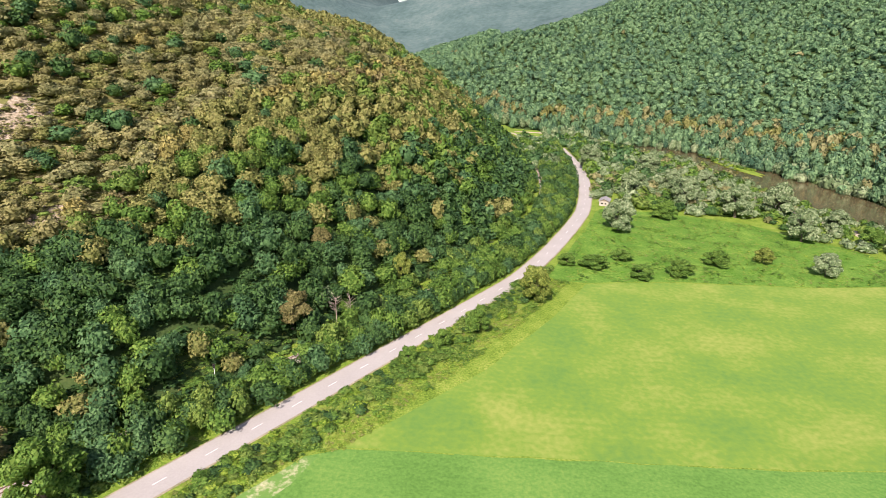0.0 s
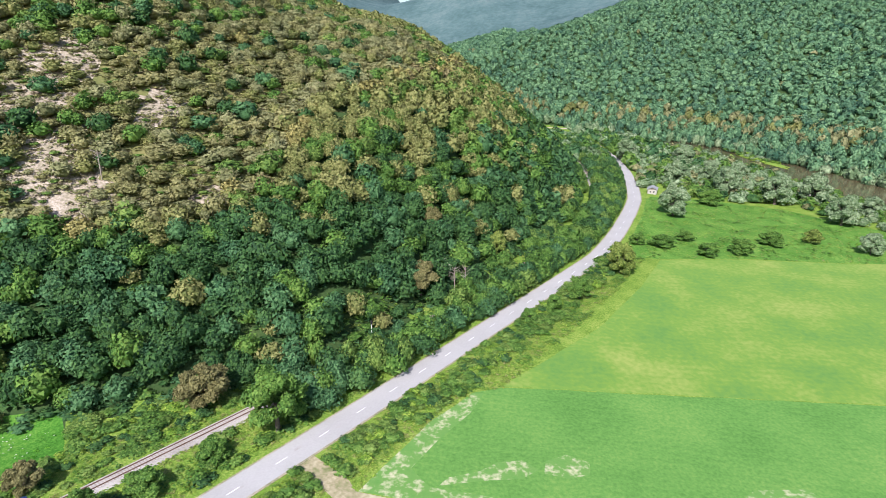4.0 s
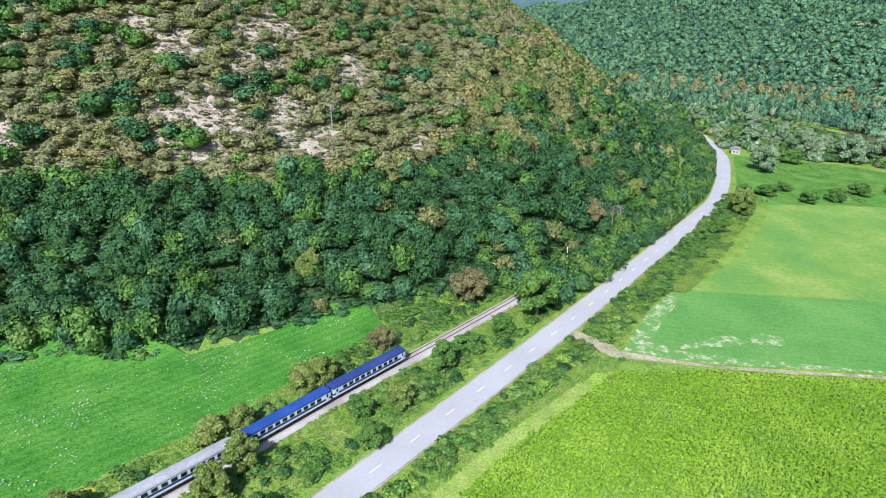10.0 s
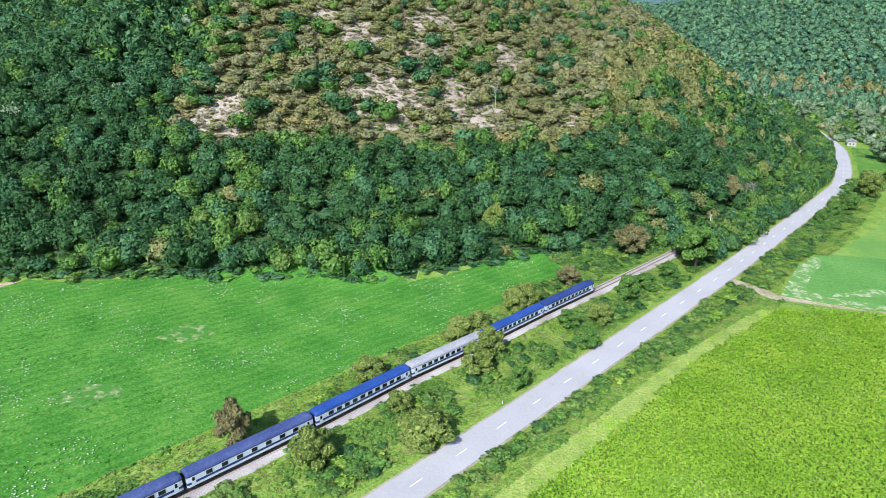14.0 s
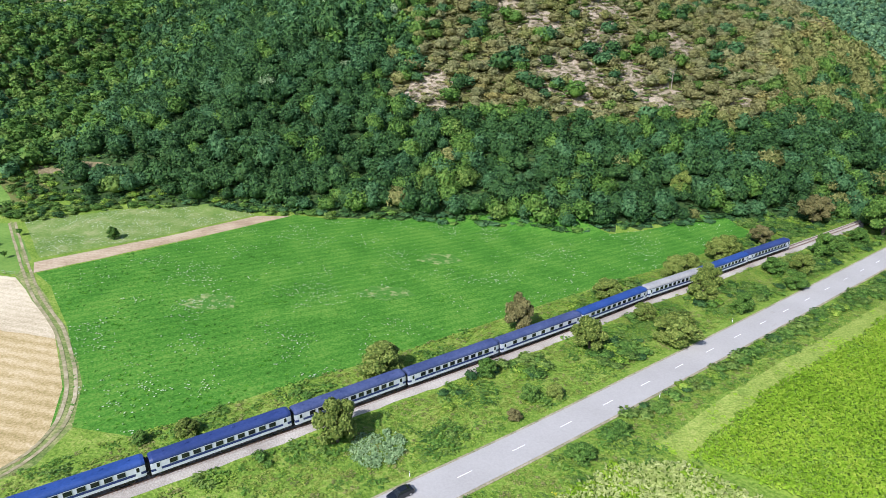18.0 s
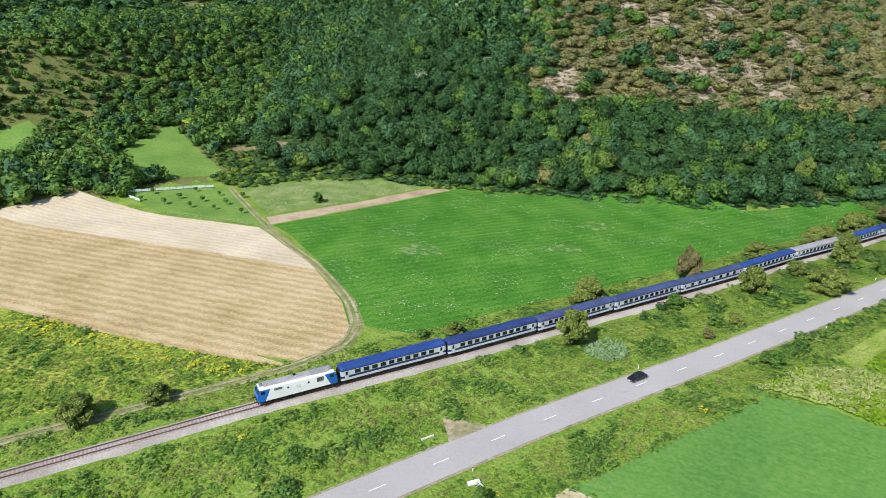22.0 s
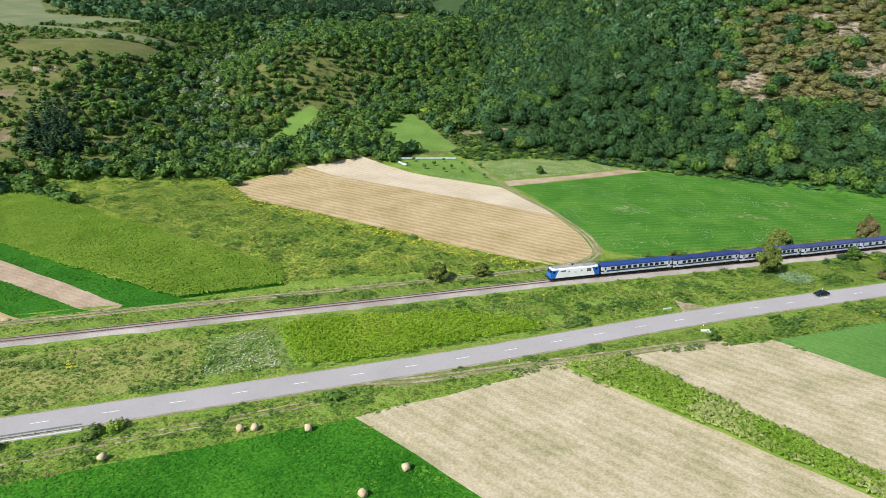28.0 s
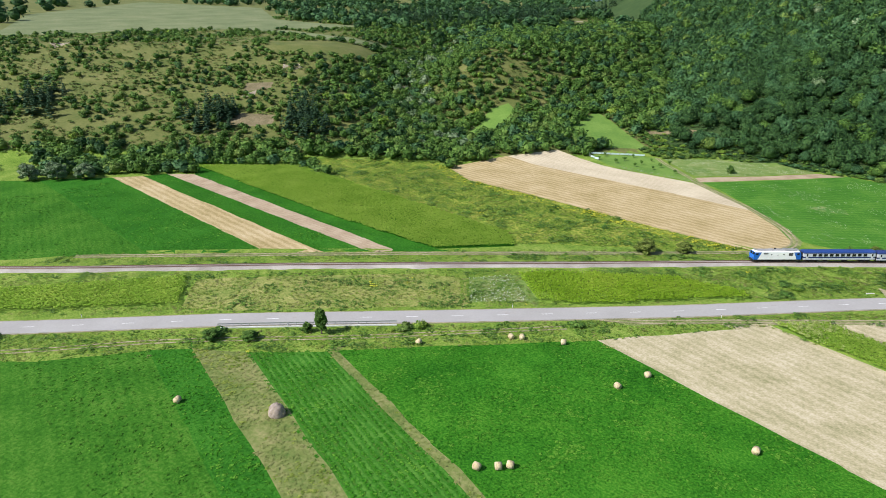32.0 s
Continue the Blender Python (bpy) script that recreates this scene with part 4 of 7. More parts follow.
def track():
    root = tagged(new("railway_track"), "single railway track with rusty rails on sleepers", "railway track", kind="structure")
    for off in (-0.75, 0.75):
        line = RAIL_LINE + RAIL_NORMAL * off
        n = len(line)
        prof = [(-0.075, 0.16), (-0.03, 0.20), (-0.036, 0.36), (0.036, 0.36), (0.03, 0.20), (0.075, 0.16)]
        v = [(*(line[i] + RAIL_NORMAL[i] * a), RAIL_Z[i] + h) for i in range(n) for a, h in prof]
        f = [(i * 6 + k, i * 6 + (k + 1) % 6, i * 6 + 6 + (k + 1) % 6, i * 6 + 6 + k) for i in range(n - 1) for k in range(6)]
        solid("rail", v, f, "rail_steel", root)
    bm = bmesh.new()
    box(bm, 0, 0, 0.08, 0.26, 2.6, 0.16)
    me = bpy.data.meshes.new("sleeper")
    bm.to_mesh(me)
    bm.free()
    me.materials.append(M["sleeper"])
    base = np.array([v.co[:] for v in me.vertices])
    faces = [tuple(p.vertices) for p in me.polygons]
    first = float(np.interp(-345, RAIL_LINE[:, 0], RAIL_S))
    rest_v, rest_f = [], []
    s, made = 0.0, 0
    while s < RAIL_S[-1] - 1:
        p, q = rail_point(s), rail_point(s + 0.6)
        m = Matrix.Translation(p) @ Matrix.Rotation(math.atan2(q.y - p.y, q.x - p.x), 4, "Z")
        if s >= first and made < 290:
            ob = new("sleeper", me)
            ob.matrix_basis, ob.parent = m, root
            made += 1
        else:
            k = len(rest_v)
            rest_v.extend(m @ Vector(b) for b in base)
            rest_f.extend(tuple(i + k for i in g) for g in faces)
        s += 0.65
    far = solid("sleepers_far", rest_v, rest_f, "sleeper", root)
    far["kind"] = "stuff"


track()


# ---- train ----
def skin(half, low, shoulder, top, n=7):
    """Right half of a car body's cross-section, bottom to crown: side and arched roof."""
    arc = [(half * math.cos(a) ** 0.55, shoulder + (top - shoulder) * math.sin(a)) for a in np.linspace(0, math.pi / 2, n)]
    return [(half, low)] + arc


def arch(half, shoulder, top, n=7):
    arc = [(half * math.cos(a) ** 0.6 if a < 1.57 else 0.0, shoulder + (top - shoulder) * math.sin(a)) for a in np.linspace(0, math.pi / 2, n)]
    return [(-y, z) for y, z in arc] + [(y, z) for y, z in arc[-2::-1]]


def bogie(parent, x, wheel=0.46, base=2.5, axles=2):
    b = bmesh.new()
    for y in (-1.0, 1.0):
        box(b, x, y, 0.62, base + 1.5, 0.16, 0.34, 0.04)
        for k in range(axles):
            box(b, x - base / 2 + base * k / (axles - 1), y * 1.04, 0.50, 0.42, 0.2, 0.42, 0.04)
        box(b, x, y, 0.82, 0.7, 0.24, 0.30, 0.05)
    box(b, x, 0, 0.72, 0.9, 1.9, 0.3, 0.04)
    bog = part("bogie", b, "undergear", parent)
    for k in range(axles):
        b = bmesh.new()
        xx = x - base / 2 + base * k / (axles - 1)
        for y in (-0.75, 0.75):
            rod(b, (xx, y - 0.07, wheel), (xx, y + 0.07, wheel), wheel, 18)
        rod(b, (xx, -0.75, wheel), (xx, 0.75, wheel), 0.09, 8)
        part("wheelset", b, "rail_steel", bog)
    return bog


def buffers(parent, x, way):
    for y in (-0.88, 0.88):
        b = bmesh.new()
        rod(b, (x, y, 1.06), (x + way * 0.5, y, 1.06), 0.10, 10)
        rod(b, (x + way * 0.5, y, 1.06), (x + way * 0.56, y, 1.06), 0.24, 14)
        part("buffer", b, "undergear", parent)


def coach(length, windows, size, roof, label, plain=False):
    """A coach centred on the origin, its rails' top at 0."""
    root = thing("passenger_coach", Matrix(), label, "train coach", "coaches of the train")
    h, L = 1.42, length / 2 - 0.35

    def belt(name, z0, z1, mat, out=0.0):
        y = h + out
        ring = [(-y, z0), (-y, z1), (y, z1), (y, z0)]
        secs = [[(x, a * (0.94 if abs(x) == L else 1), b) for a, b in ring] for x in (-L, -L + 0.45, L - 0.45, L)]
        loft(name, secs, mat, root)
    belt("sole_bar", 0.98, 1.12, "undergear", -0.02)
    belt("skirt", 1.12, 1.62, "coach_grey")
    belt("waist_band", 1.62, 2.08, "navy", 0.004)
    belt("window_band", 2.08, 3.16, "coach_grey")
    belt("cornice", 3.16, 3.30, "navy" if not plain else "coach_grey", 0.004)
    ring = arch(h + 0.03, 3.30, 4.05)
    secs = [[(x, a * k, 3.30 + (b - 3.30) * k2) for a, b in ring] for x, k, k2 in ((-L, 0.9, 0.8), (-L + 0.5, 1, 1), (L - 0.5, 1, 1), (L, 0.9, 0.8))]
    top = loft("roof", secs, roof, root)
    for x in np.linspace(-L + 2.2, L - 2.2, 6):
        b = bmesh.new()
        box(b, x, random.uniform(-0.1, 0.1), 4.06, 0.55, 0.42, 0.14, 0.04)
        part("roof_vent", b, roof, top)
    step = (2 * L - 5.2) / windows
    for side in (-1, 1):
        for k in range(windows):
            b = bmesh.new()
            x = -L + 2.6 + step * (k + 0.5)
            box(b, x, side * (h + 0.008), 2.63, size, 0.05, 0.82, 0.02)
            w = part("window", b, "dark_glass", root)
            b = bmesh.new()
            for z in (2.20, 3.06):
                box(b, x, side * (h + 0.012), z, size + 0.10, 0.05, 0.05)
            for dx in (-size / 2 - 0.025, size / 2 + 0.025):
                box(b, x + dx, side * (h + 0.012), 2.63, 0.05, 0.05, 0.82)
            part("window_frame", b, "galvanised", w)
        for end in (-1, 1):
            b = bmesh.new()
            box(b, end * (L - 1.15), side * (h + 0.006), 2.12, 0.82, 0.05, 2.0, 0.02)
            d = part("door", b, "coach_grey" if not plain else "navy", root)
            b = bmesh.new()
            box(b, end * (L - 1.15), side * (h + 0.03), 2.62, 0.46, 0.03, 0.80, 0.01)
            part("door_window", b, "dark_glass", d)
    for end in (-1, 1):
        b = bmesh.new()
        box(b, end * (L + 0.17), 0, 2.25, 0.34, 1.5, 2.2, 0.08)
        part("gangway", b, "rubber", root, "black rubber gangway bellows")
        bogie(root, end * (L - 3.4))
        buffers(root, end * (L - 0.1), end)
    for x in np.linspace(-4.2, 4.2, 5):
        b = bmesh.new()
        box(b, x, random.choice((-0.75, 0.75)), 0.72, random.uniform(0.9, 1.7), 0.9, 0.5, 0.04)
        part("equipment_box", b, "undergear", root)
    return root


def locomotive():
    root = thing("diesel_locomotive", Matrix(), "white and blue diesel locomotive standing on the track", "locomotive")
    h = 1.46

    def ring(x, slant, z0=1.05, z1=3.45, rake=0.0):
        return [(x + slant * (z - 2.2) + rake * max(0, z - 2.5), a, z) for a, z in ((-h, z0), (-h, 2.5), (-h * 0.97, z1), (h * 0.97, z1), (h, 2.5), (h, z0))]
    # nose at minus x; blue cab ends meet the white body on a slanting seam
    loft("body", [ring(-5.9, 0.45), ring(-2, 0), ring(2, 0), ring(5.9, -0.45)], "white_paint", root, "glossy white side panels")
    front = loft("cab", [ring(-7.8, 0, rake=0.42), ring(-7.45, 0, rake=0.30), ring(-5.9, 0.45)], "loco_blue", root, "bright blue cab end")
    back = loft("cab", [ring(5.9, -0.45), ring(7.45, 0, rake=-0.30), ring(7.8, 0, rake=-0.42)], "loco_blue", root, "bright blue cab end")
    arc = arch(h * 0.97, 3.45, 3.98)
    secs = [[(x, a * k, 3.45 + (b - 3.45) * k2) for a, b in arc] for x, k, k2 in ((-7.35, 0.93, 0.6), (-6.7, 1, 1), (6.7, 1, 1), (7.35, 0.93, 0.6))]
    loft("roof_shoulder", secs, "white_paint", root, "white sloping roof edge")
    arc = arch(h * 0.72, 3.82, 4.12)
    secs = [[(x, a * k, 3.82 + (b - 3.82) * k2) for a, b in arc] for x, k, k2 in ((-6.6, 0.9, 0.8), (-6.2, 1, 1), (6.2, 1, 1), (6.6, 0.9, 0.8))]
    top = loft("roof", secs, "roof_grey", root, "dusty grey curved roof")
    for end, cab in ((-1, front), (1, back)):
        for y in (-0.7, 0.7):
            b = bmesh.new()
            m = Matrix.Translation((end * 7.58, y, 3.0)) @ Matrix.Rotation(end * radians(-24), 4, "Y")
            box(b, 0, 0, 0, 0.06, 1.15, 0.78, 0.02, m)
            part("windscreen", b, "dark_glass", cab)
        for side in (-1, 1):
            b = bmesh.new()
            box(b, end * 6.75, side * (h - 0.01), 2.85, 0.75, 0.05, 0.62, 0.02)
            part("cab_window", b, "dark_glass", cab)
            b = bmesh.new()
            rod(b, (end * 7.78, side * 0.95, 1.62), (end * 7.88, side * 0.95, 1.62), 0.16, 14)
            part("headlight", b, "chrome", cab)
            b = bmesh.new()
            for k in range(3):
                box(b, end * 6.95, side * 1.42, 0.45 + 0.24 * k, 0.55, 0.22, 0.05)
            part("step", b, "undergear", cab)
        b = bmesh.new()
        box(b, end * 6.9, 0, 4.08, 0.6, 1.5, 0.22, 0.06)
        part("cab_roof_box", b, "galvanised", top)
        b = bmesh.new()
        box(b, end * 7.80, 0, 1.0, 0.22, 2.7, 0.42, 0.04)
        beam = part("buffer_beam", b, "undergear", root)
        buffers(root, end * 7.85, end)
        b = bmesh.new()
        box(b, end * 7.7, 0, 0.55, 0.12, 2.4, 0.45, 0.03)
        part("snow_plough", b, "undergear", beam)
        bogie(root, end * 4.2, 0.5, 3.6, 3)
    for side in (-1, 1):
        for x, z, sx, sz in ((-3.9, 3.05, 1.5, 0.45), (4.35, 2.75, 1.35, 0.95)):
            b = bmesh.new()
            box(b, x, side * (h - 0.005), z, sx, 0.04, sz, 0.01)
            g = part("air_grille", b, "undergear", root, "dark louvred air intake")
            b = bmesh.new()
            for k in range(6):
                box(b, x, side * (h + 0.02), z - sz / 2 + sz * (k + 0.5) / 6, sx * 0.96, 0.03, 0.025)
            for k in range(3):
                box(b, x - sx / 3 + sx * k / 3, side * (h + 0.025), z, 0.04, 0.03, sz)
            part("louvre", b, "galvanised", g)
        for x in (-2.0, 2.0):
            b = bmesh.new()
            rod(b, (x, side * (h - 0.03), 2.75), (x, side * (h + 0.03), 2.75), 0.20, 16)
            part("porthole", b, "dark_glass", root)
        for dx, dz in ((-0.22, 2.62), (0.2, 2.62), (-0.1, 2.32), (0.28, 2.32)):
            b = bmesh.new()
            box(b, dx, side * (h + 0.012), dz, 0.26, 0.02, 0.10)
            part("marking", b, "roof_grey", root, "small grey marking bar on the side")
    for x, sx in ((-1.6, 1.7), (0.6, 1.1)):
        b = bmesh.new()
        box(b, x, 0, 4.10, sx, 1.3, 0.20, 0.05)
        part("roof_hatch", b, "roof_grey", top)
    b = bmesh.new()
    rod(b, (-0.35, 0.2, 4.0), (-0.35, 0.2, 4.42), 0.22, 14)
    box(b, -0.35, 0.2, 4.42, 0.6, 0.5, 0.1, 0.03)
    part("exhaust", b, "undergear", top)
    for k in range(9):
        b = bmesh.new()
        x = 2.7 + 0.36 * k
        for y in (-0.85, 0.85):
            box(b, x, y, 4.03, 0.10, 0.75, 0.12)
        box(b, x, 0, 4.16, 0.10, 1.3, 0.08)
        part("radiator_bar", b, "galvanised", top)
    b = bmesh.new()
    box(b, 0, 0, 0.72, 2.6, 2.3, 0.66, 0.08)
    part("fuel_tank", b, "undergear", root)
    b = bmesh.new()
    box(b, 0, 0, 1.02, 15.2, 2.7, 0.14)
    part("underframe", b, "undergear", root)
    return root


def on_rails(s, length):
    """The pose of a car whose ends stand at s and s + length; its front is at minus x."""
    a, b = rail_point(s + 2.8), rail_point(s + length - 2.8)
    mid = (a + b) / 2 + Vector((0, 0, RAIL_TOP))
    return Matrix.Translation(mid) @ Matrix.Rotation(math.atan2(b.y - a.y, b.x - a.x), 4, "Z")


def train():
    nose = float(np.interp(-274.0, RAIL_LINE[:, 0], RAIL_S))
    loco = locomotive()
    loco.matrix_basis = on_rails(nose, 17.0)
    s = nose + 16.8
    standard = {}
    order = [(24.5, 10, 1.16, "roof_bright", "grey and navy passenger coach with a blue roof"),
             (24.5, 10, 1.16, "coach_blue", "grey and navy passenger coach with a dark blue roof"),
             (24.5, 11, 1.08, "roof_dusty", "grey and navy passenger coach with a dusty blue roof"),
             (24.5, 10, 1.16, "roof_dusty", "grey and navy passenger coach with a dusty blue roof"),
             (26.4, 7, 1.12, "roof_dusty", "grey sleeping coach with few widely spaced windows"),
             (26.4, 10, 1.22, "roof_bright", "grey and navy passenger coach with a bright blue roof"),
             (24.5, 10, 1.16, "roof_grey", "grey and navy passenger coach with a pale grey roof"),
             (24.5, 10, 1.16, "roof_bright", "grey and navy passenger coach with a blue roof"),
             (24.5, 10, 1.16, "coach_blue", "grey and navy passenger coach with a dark blue roof")]
    for key in order:
        m = on_rails(s, key[0])
        if key in standard:
            copy_thing(standard[key], m)
        else:
            standard[key] = coach(*key)
            standard[key].matrix_basis = m
        s += key[0]


train()


def signal_post():
    p = rail_point(float(np.interp(-57, RAIL_LINE[:, 0], RAIL_S)))
    root = thing("railway_signal", Matrix.Translation((p.x - 3.0, p.y + 2.4, p.z - 0.3)), "white railway signal post beside the track", "railway signal")
    b = bmesh.new()
    rod(b, (0, 0, 0), (0, 0, 6.2), 0.10, 10)
    part("post", b, "white_paint", root)
    b = bmesh.new()
    box(b, 0, -0.05, 5.9, 0.6, 0.25, 1.3, 0.05)
    head = part("signal_head", b, "undergear", root)
    for z in (5.6, 6.15):
        b = bmesh.new()
        rod(b, (0, -0.17, z), (0, -0.24, z), 0.13, 12)
        part("lens", b, "dark_glass", head)
    b = bmesh.new()
    box(b, 0, 0, 0.2, 0.6, 0.6, 0.5, 0.04)
    part("footing", b, "concrete", root)


signal_post()

# ---- road ----
ROAD_S = np.concatenate([[0], np.cumsum(np.hypot(*np.diff(ROAD_LINE, axis=0).T))])


def road_point(s, aside_by=0.0, z=0.16):
    p = np.array([np.interp(s, ROAD_S, ROAD_LINE[:, i]) for i in (0, 1)])
    q = np.array([np.interp(s + 1, ROAD_S, ROAD_LINE[:, i]) for i in (0, 1)])
    d = (q - p) / np.hypot(*(q - p))
    p = p + np.array([-d[1], d[0]]) * aside_by
    return Matrix.Translation((p[0], p[1], z)) @ Matrix.Rotation(math.atan2(d[1], d[0]), 4, "Z")


def road_at(x, aside_by=0.0, z=0.16, off=0.0):
    return road_point(float(np.interp(x, ROAD_LINE[:, 0], ROAD_S)) + off, aside_by, z)


def lane_marks():
    b = bmesh.new()
    box(b, 0, 0, 0.008, 3.1, 0.17, 0.012)
    me = bpy.data.meshes.new("lane_mark")
    b.to_mesh(me)
    b.free()
    me.materials.append(M["road_paint"])
    start = float(np.interp(-296.4, ROAD_LINE[:, 0], ROAD_S)) % 12.25
    s = start
    while s < ROAD_S[-1] - 20:
        ob = new("lane_mark", me)
        ob.matrix_basis, ob.parent = road_point(s), road
        s += 12.25
    # sealed cracks and worn patches
    for k in range(26):
        b = bmesh.new()
        n = random.randint(3, 6)
        box(b, 0, 0, 0.004, random.uniform(1.0, 3.4), random.uniform(0.35, 0.9), 0.008, 0.002)
        part("asphalt_patch", b, "worn_asphalt", road, "", road_point(random.uniform(120, ROAD_S[-1] - 200), random.uniform(-2.6, 2.6)))


lane_marks()


def car():
    root = thing("car", road_at(-204.5, 1.75), "shiny black saloon car on the grey road", "car")
    root.matrix_basis = root.matrix_basis @ Matrix.Rotation(math.pi, 4, "Z")
    w = 0.86

    def ring(x, z0, z1, k):
        return [(x, -w * k, z0), (x, -w * k * 1.02, (z0 + z1) / 2), (x, -w * k * 0.93, z1), (x, w * k * 0.93, z1), (x, w * k * 1.02, (z0 + z1) / 2), (x, w * k, z0)]
    loft("body", [ring(-2.28, 0.42, 0.72, 0.86), ring(-2.1, 0.26, 0.90, 0.97), ring(-1.4, 0.22, 0.98, 1), ring(0.7, 0.22, 0.95, 1), ring(1.6, 0.22, 0.86, 1),
                  ring(2.15, 0.26, 0.74, 0.95), ring(2.30, 0.38, 0.62, 0.84)], "car_black", root)

    def roof(x, z, k):
        return [(x, -w * k, z), (x, w * k, z)]
    b = bmesh.new()
    low = [(-1.75, 0.95, 0.88), (1.05, 0.93, 0.90)]
    high = [(-1.0, 1.40, 0.70), (0.25, 1.42, 0.70)]
    v = [b.verts.new(p) for x, z, k in low + high for p in roof(x, z, k)]
    for q in ((0, 2, 6, 4), (1, 5, 7, 3), (0, 4, 5, 1), (2, 3, 7, 6)):
        b.faces.new([v[i] for i in q])
    part("windows", b, "dark_glass", root)
    b = bmesh.new()
    box(b, -0.375, 0, 1.415, 1.32, 1.22, 0.06, 0.02)
    for y in (-1, 1):
        for (x0, z0, k0), (x1, z1, k1) in zip(low, high):
            rod(b, (x0, y * w * k0, z0), (x1, y * w * k1, z1), 0.04, 6)
        rod(b, (-0.35, y * w * 0.9, 0.94), (-0.35, y * w * 0.71, 1.42), 0.04, 6)
    part("roof", b, "car_black", root)
    for x in (-1.38, 1.36):
        for y in (-0.80, 0.80):
            b = bmesh.new()
            rod(b, (x, y - 0.10, 0.31), (x, y + 0.10, 0.31), 0.31, 20)
            wh = part("tyre", b, "rubber", root)
            b = bmesh.new()
            rod(b, (x, y - 0.112, 0.31), (x, y + 0.112, 0.31), 0.20, 14)
            part("rim", b, "chrome", wh)
    for y in (-0.58, 0.58):
        b = bmesh.new()
        box(b, 2.22, y, 0.62, 0.12, 0.36, 0.14, 0.03)
        part("headlight", b, "chrome", root)
        b = bmesh.new()
        box(b, -2.24, y, 0.74, 0.10, 0.34, 0.14, 0.03)
        part("tail_light", b, "leaf_brown", root)
        b = bmesh.new()
        box(b, 0.85, y * 1.62, 0.98, 0.16, 0.18, 0.12, 0.03)
        part("mirror", b, "car_black", root)
    b = bmesh.new()
    box(b, 2.30, 0, 0.40, 0.03, 0.5, 0.11)
    part("number_plate", b, "road_paint", root)


car()


def guard_rail(x0, x1, side):
    """A low concrete kerb with a steel rail on posts, along the road's edge."""
    s0, s1 = (float(np.interp(x, ROAD_LINE[:, 0], ROAD_S)) for x in (x0, x1))
    root = thing("guard_rail", Matrix(), "grey steel guard rail above a pale concrete kerb", "guard rail")
    n = int((s1 - s0) / 2.0)
    beam = bmesh.new()
    for i in range(n):
        m = road_point(s0 + 2.0 * i + 1.0, side)
        box(beam, 0, 0, 0.68, 2.02, 0.06, 0.30, 0, m)
        b = bmesh.new()
        box(b, 0, -0.75 if side < 0 else 0.75, -0.05, 2.0, 0.5, 0.30, 0.02)
        part("kerb", b, "concrete", root, "pale concrete bridge kerb", m)
        b = bmesh.new()
        box(b, -0.9, 0, 0.35, 0.10, 0.12, 0.85, 0.01)
        part("post", b, "galvanised", root, "", m)
    part("beam", beam, "galvanised", root)


guard_rail(-352, -322, -4.1)


def bale(m, group="straw bales on the field"):
    root = thing("straw_bale", m, "round pale straw bale lying on the field", "straw bale", group)
    b = bmesh.new()
    rod(b, (0, -0.62, 0.66), (0, 0.62, 0.66), 0.68, 22)
    bmesh.ops.bevel(b, geom=[e for e in b.edges if len(e.link_faces) == 2 and e.calc_face_angle() > 1], offset=0.10, segments=2, affect="EDGES")
    for v in b.verts:
        v.co += Vector(noise.noise_vector(v.co * 2.1)) * 0.05
    part("bale_roll", b, "straw", root, smooth=True)
    b = bmesh.new()
    for y in (-0.35, 0.0, 0.35):
        bmesh.ops.create_circle(b, segments=22, radius=0.70, matrix=Matrix.Translation((0, y, 0.66)) @ Matrix.Rotation(math.pi / 2, 4, "X"))
    ext = bmesh.ops.extrude_edge_only(b, edges=b.edges[:])
    bmesh.ops.translate(b, vec=(0, 0.03, 0), verts=[g for g in ext["geom"] if isinstance(g, bmesh.types.BMVert)])
    part("twine", b, "mown", root)
    return root


def bales():
    first = None
    for x, y, turn in ((-307, -226, 20), (-293.6, -207.2, 60), (-291.6, -205.4, 40), (-283, -200, 130), (-263, -208, 75), (-261, -199, 150), (-265.3, -249.2, 100),
                       (-262.8, -246.4, 140), (-261.6, -244.6, 120), (-234, -209, 10), (-321, -279, 35), (-176, -118, 30)):
        m = Matrix.Translation((x, y, float(land(x, y)[0]) - 0.04)) @ Matrix.Rotation(radians(turn), 4, "Z")
        first = copy_thing(first, m) if first else bale(m)


bales()


def haystack():
    x, y = -303.5, -266.3
    root = thing("haystack", Matrix.Translation((x, y, float(land(x, y)[0]) - 0.05)), "weathered grey-brown haystack on the mown strip", "haystack")
    b = bmesh.new()
    bmesh.ops.create_icosphere(b, subdivisions=4, radius=1)
    for v in b.verts:
        z = max(v.co.z, -0.12)
        f = 1 + 0.07 * noise.noise(v.co * 3) + 0.04 * noise.noise(v.co * 9)
        v.co = Vector((v.co.x * 1.75 * f, v.co.y * 1.65 * f, (z + 0.12) * 2.2 * f))
    part("hay_mound", b, "old_hay", root, smooth=True)
    b = bmesh.new()
    for k in range(500):
        a, t = random.uniform(0, 6.28), random.uniform(0.05, 0.97)
        r = 1.72 * math.cos(t * 1.5) ** 0.8
        p = Vector((math.cos(a) * r, math.sin(a) * r, 2.35 * math.sin(t * 1.5)))
        q = p + Vector((random.uniform(-0.3, 0.3), random.uniform(-0.3, 0.3), random.uniform(-0.25, 0.1)))
        u = Vector((random.uniform(-1, 1), random.uniform(-1, 1), 0.6)).normalized() * 0.05
        b.faces.new([b.verts.new(p - u), b.verts.new(p + u), b.verts.new(q)])
    part("loose_hay", b, "straw", root)


haystack()


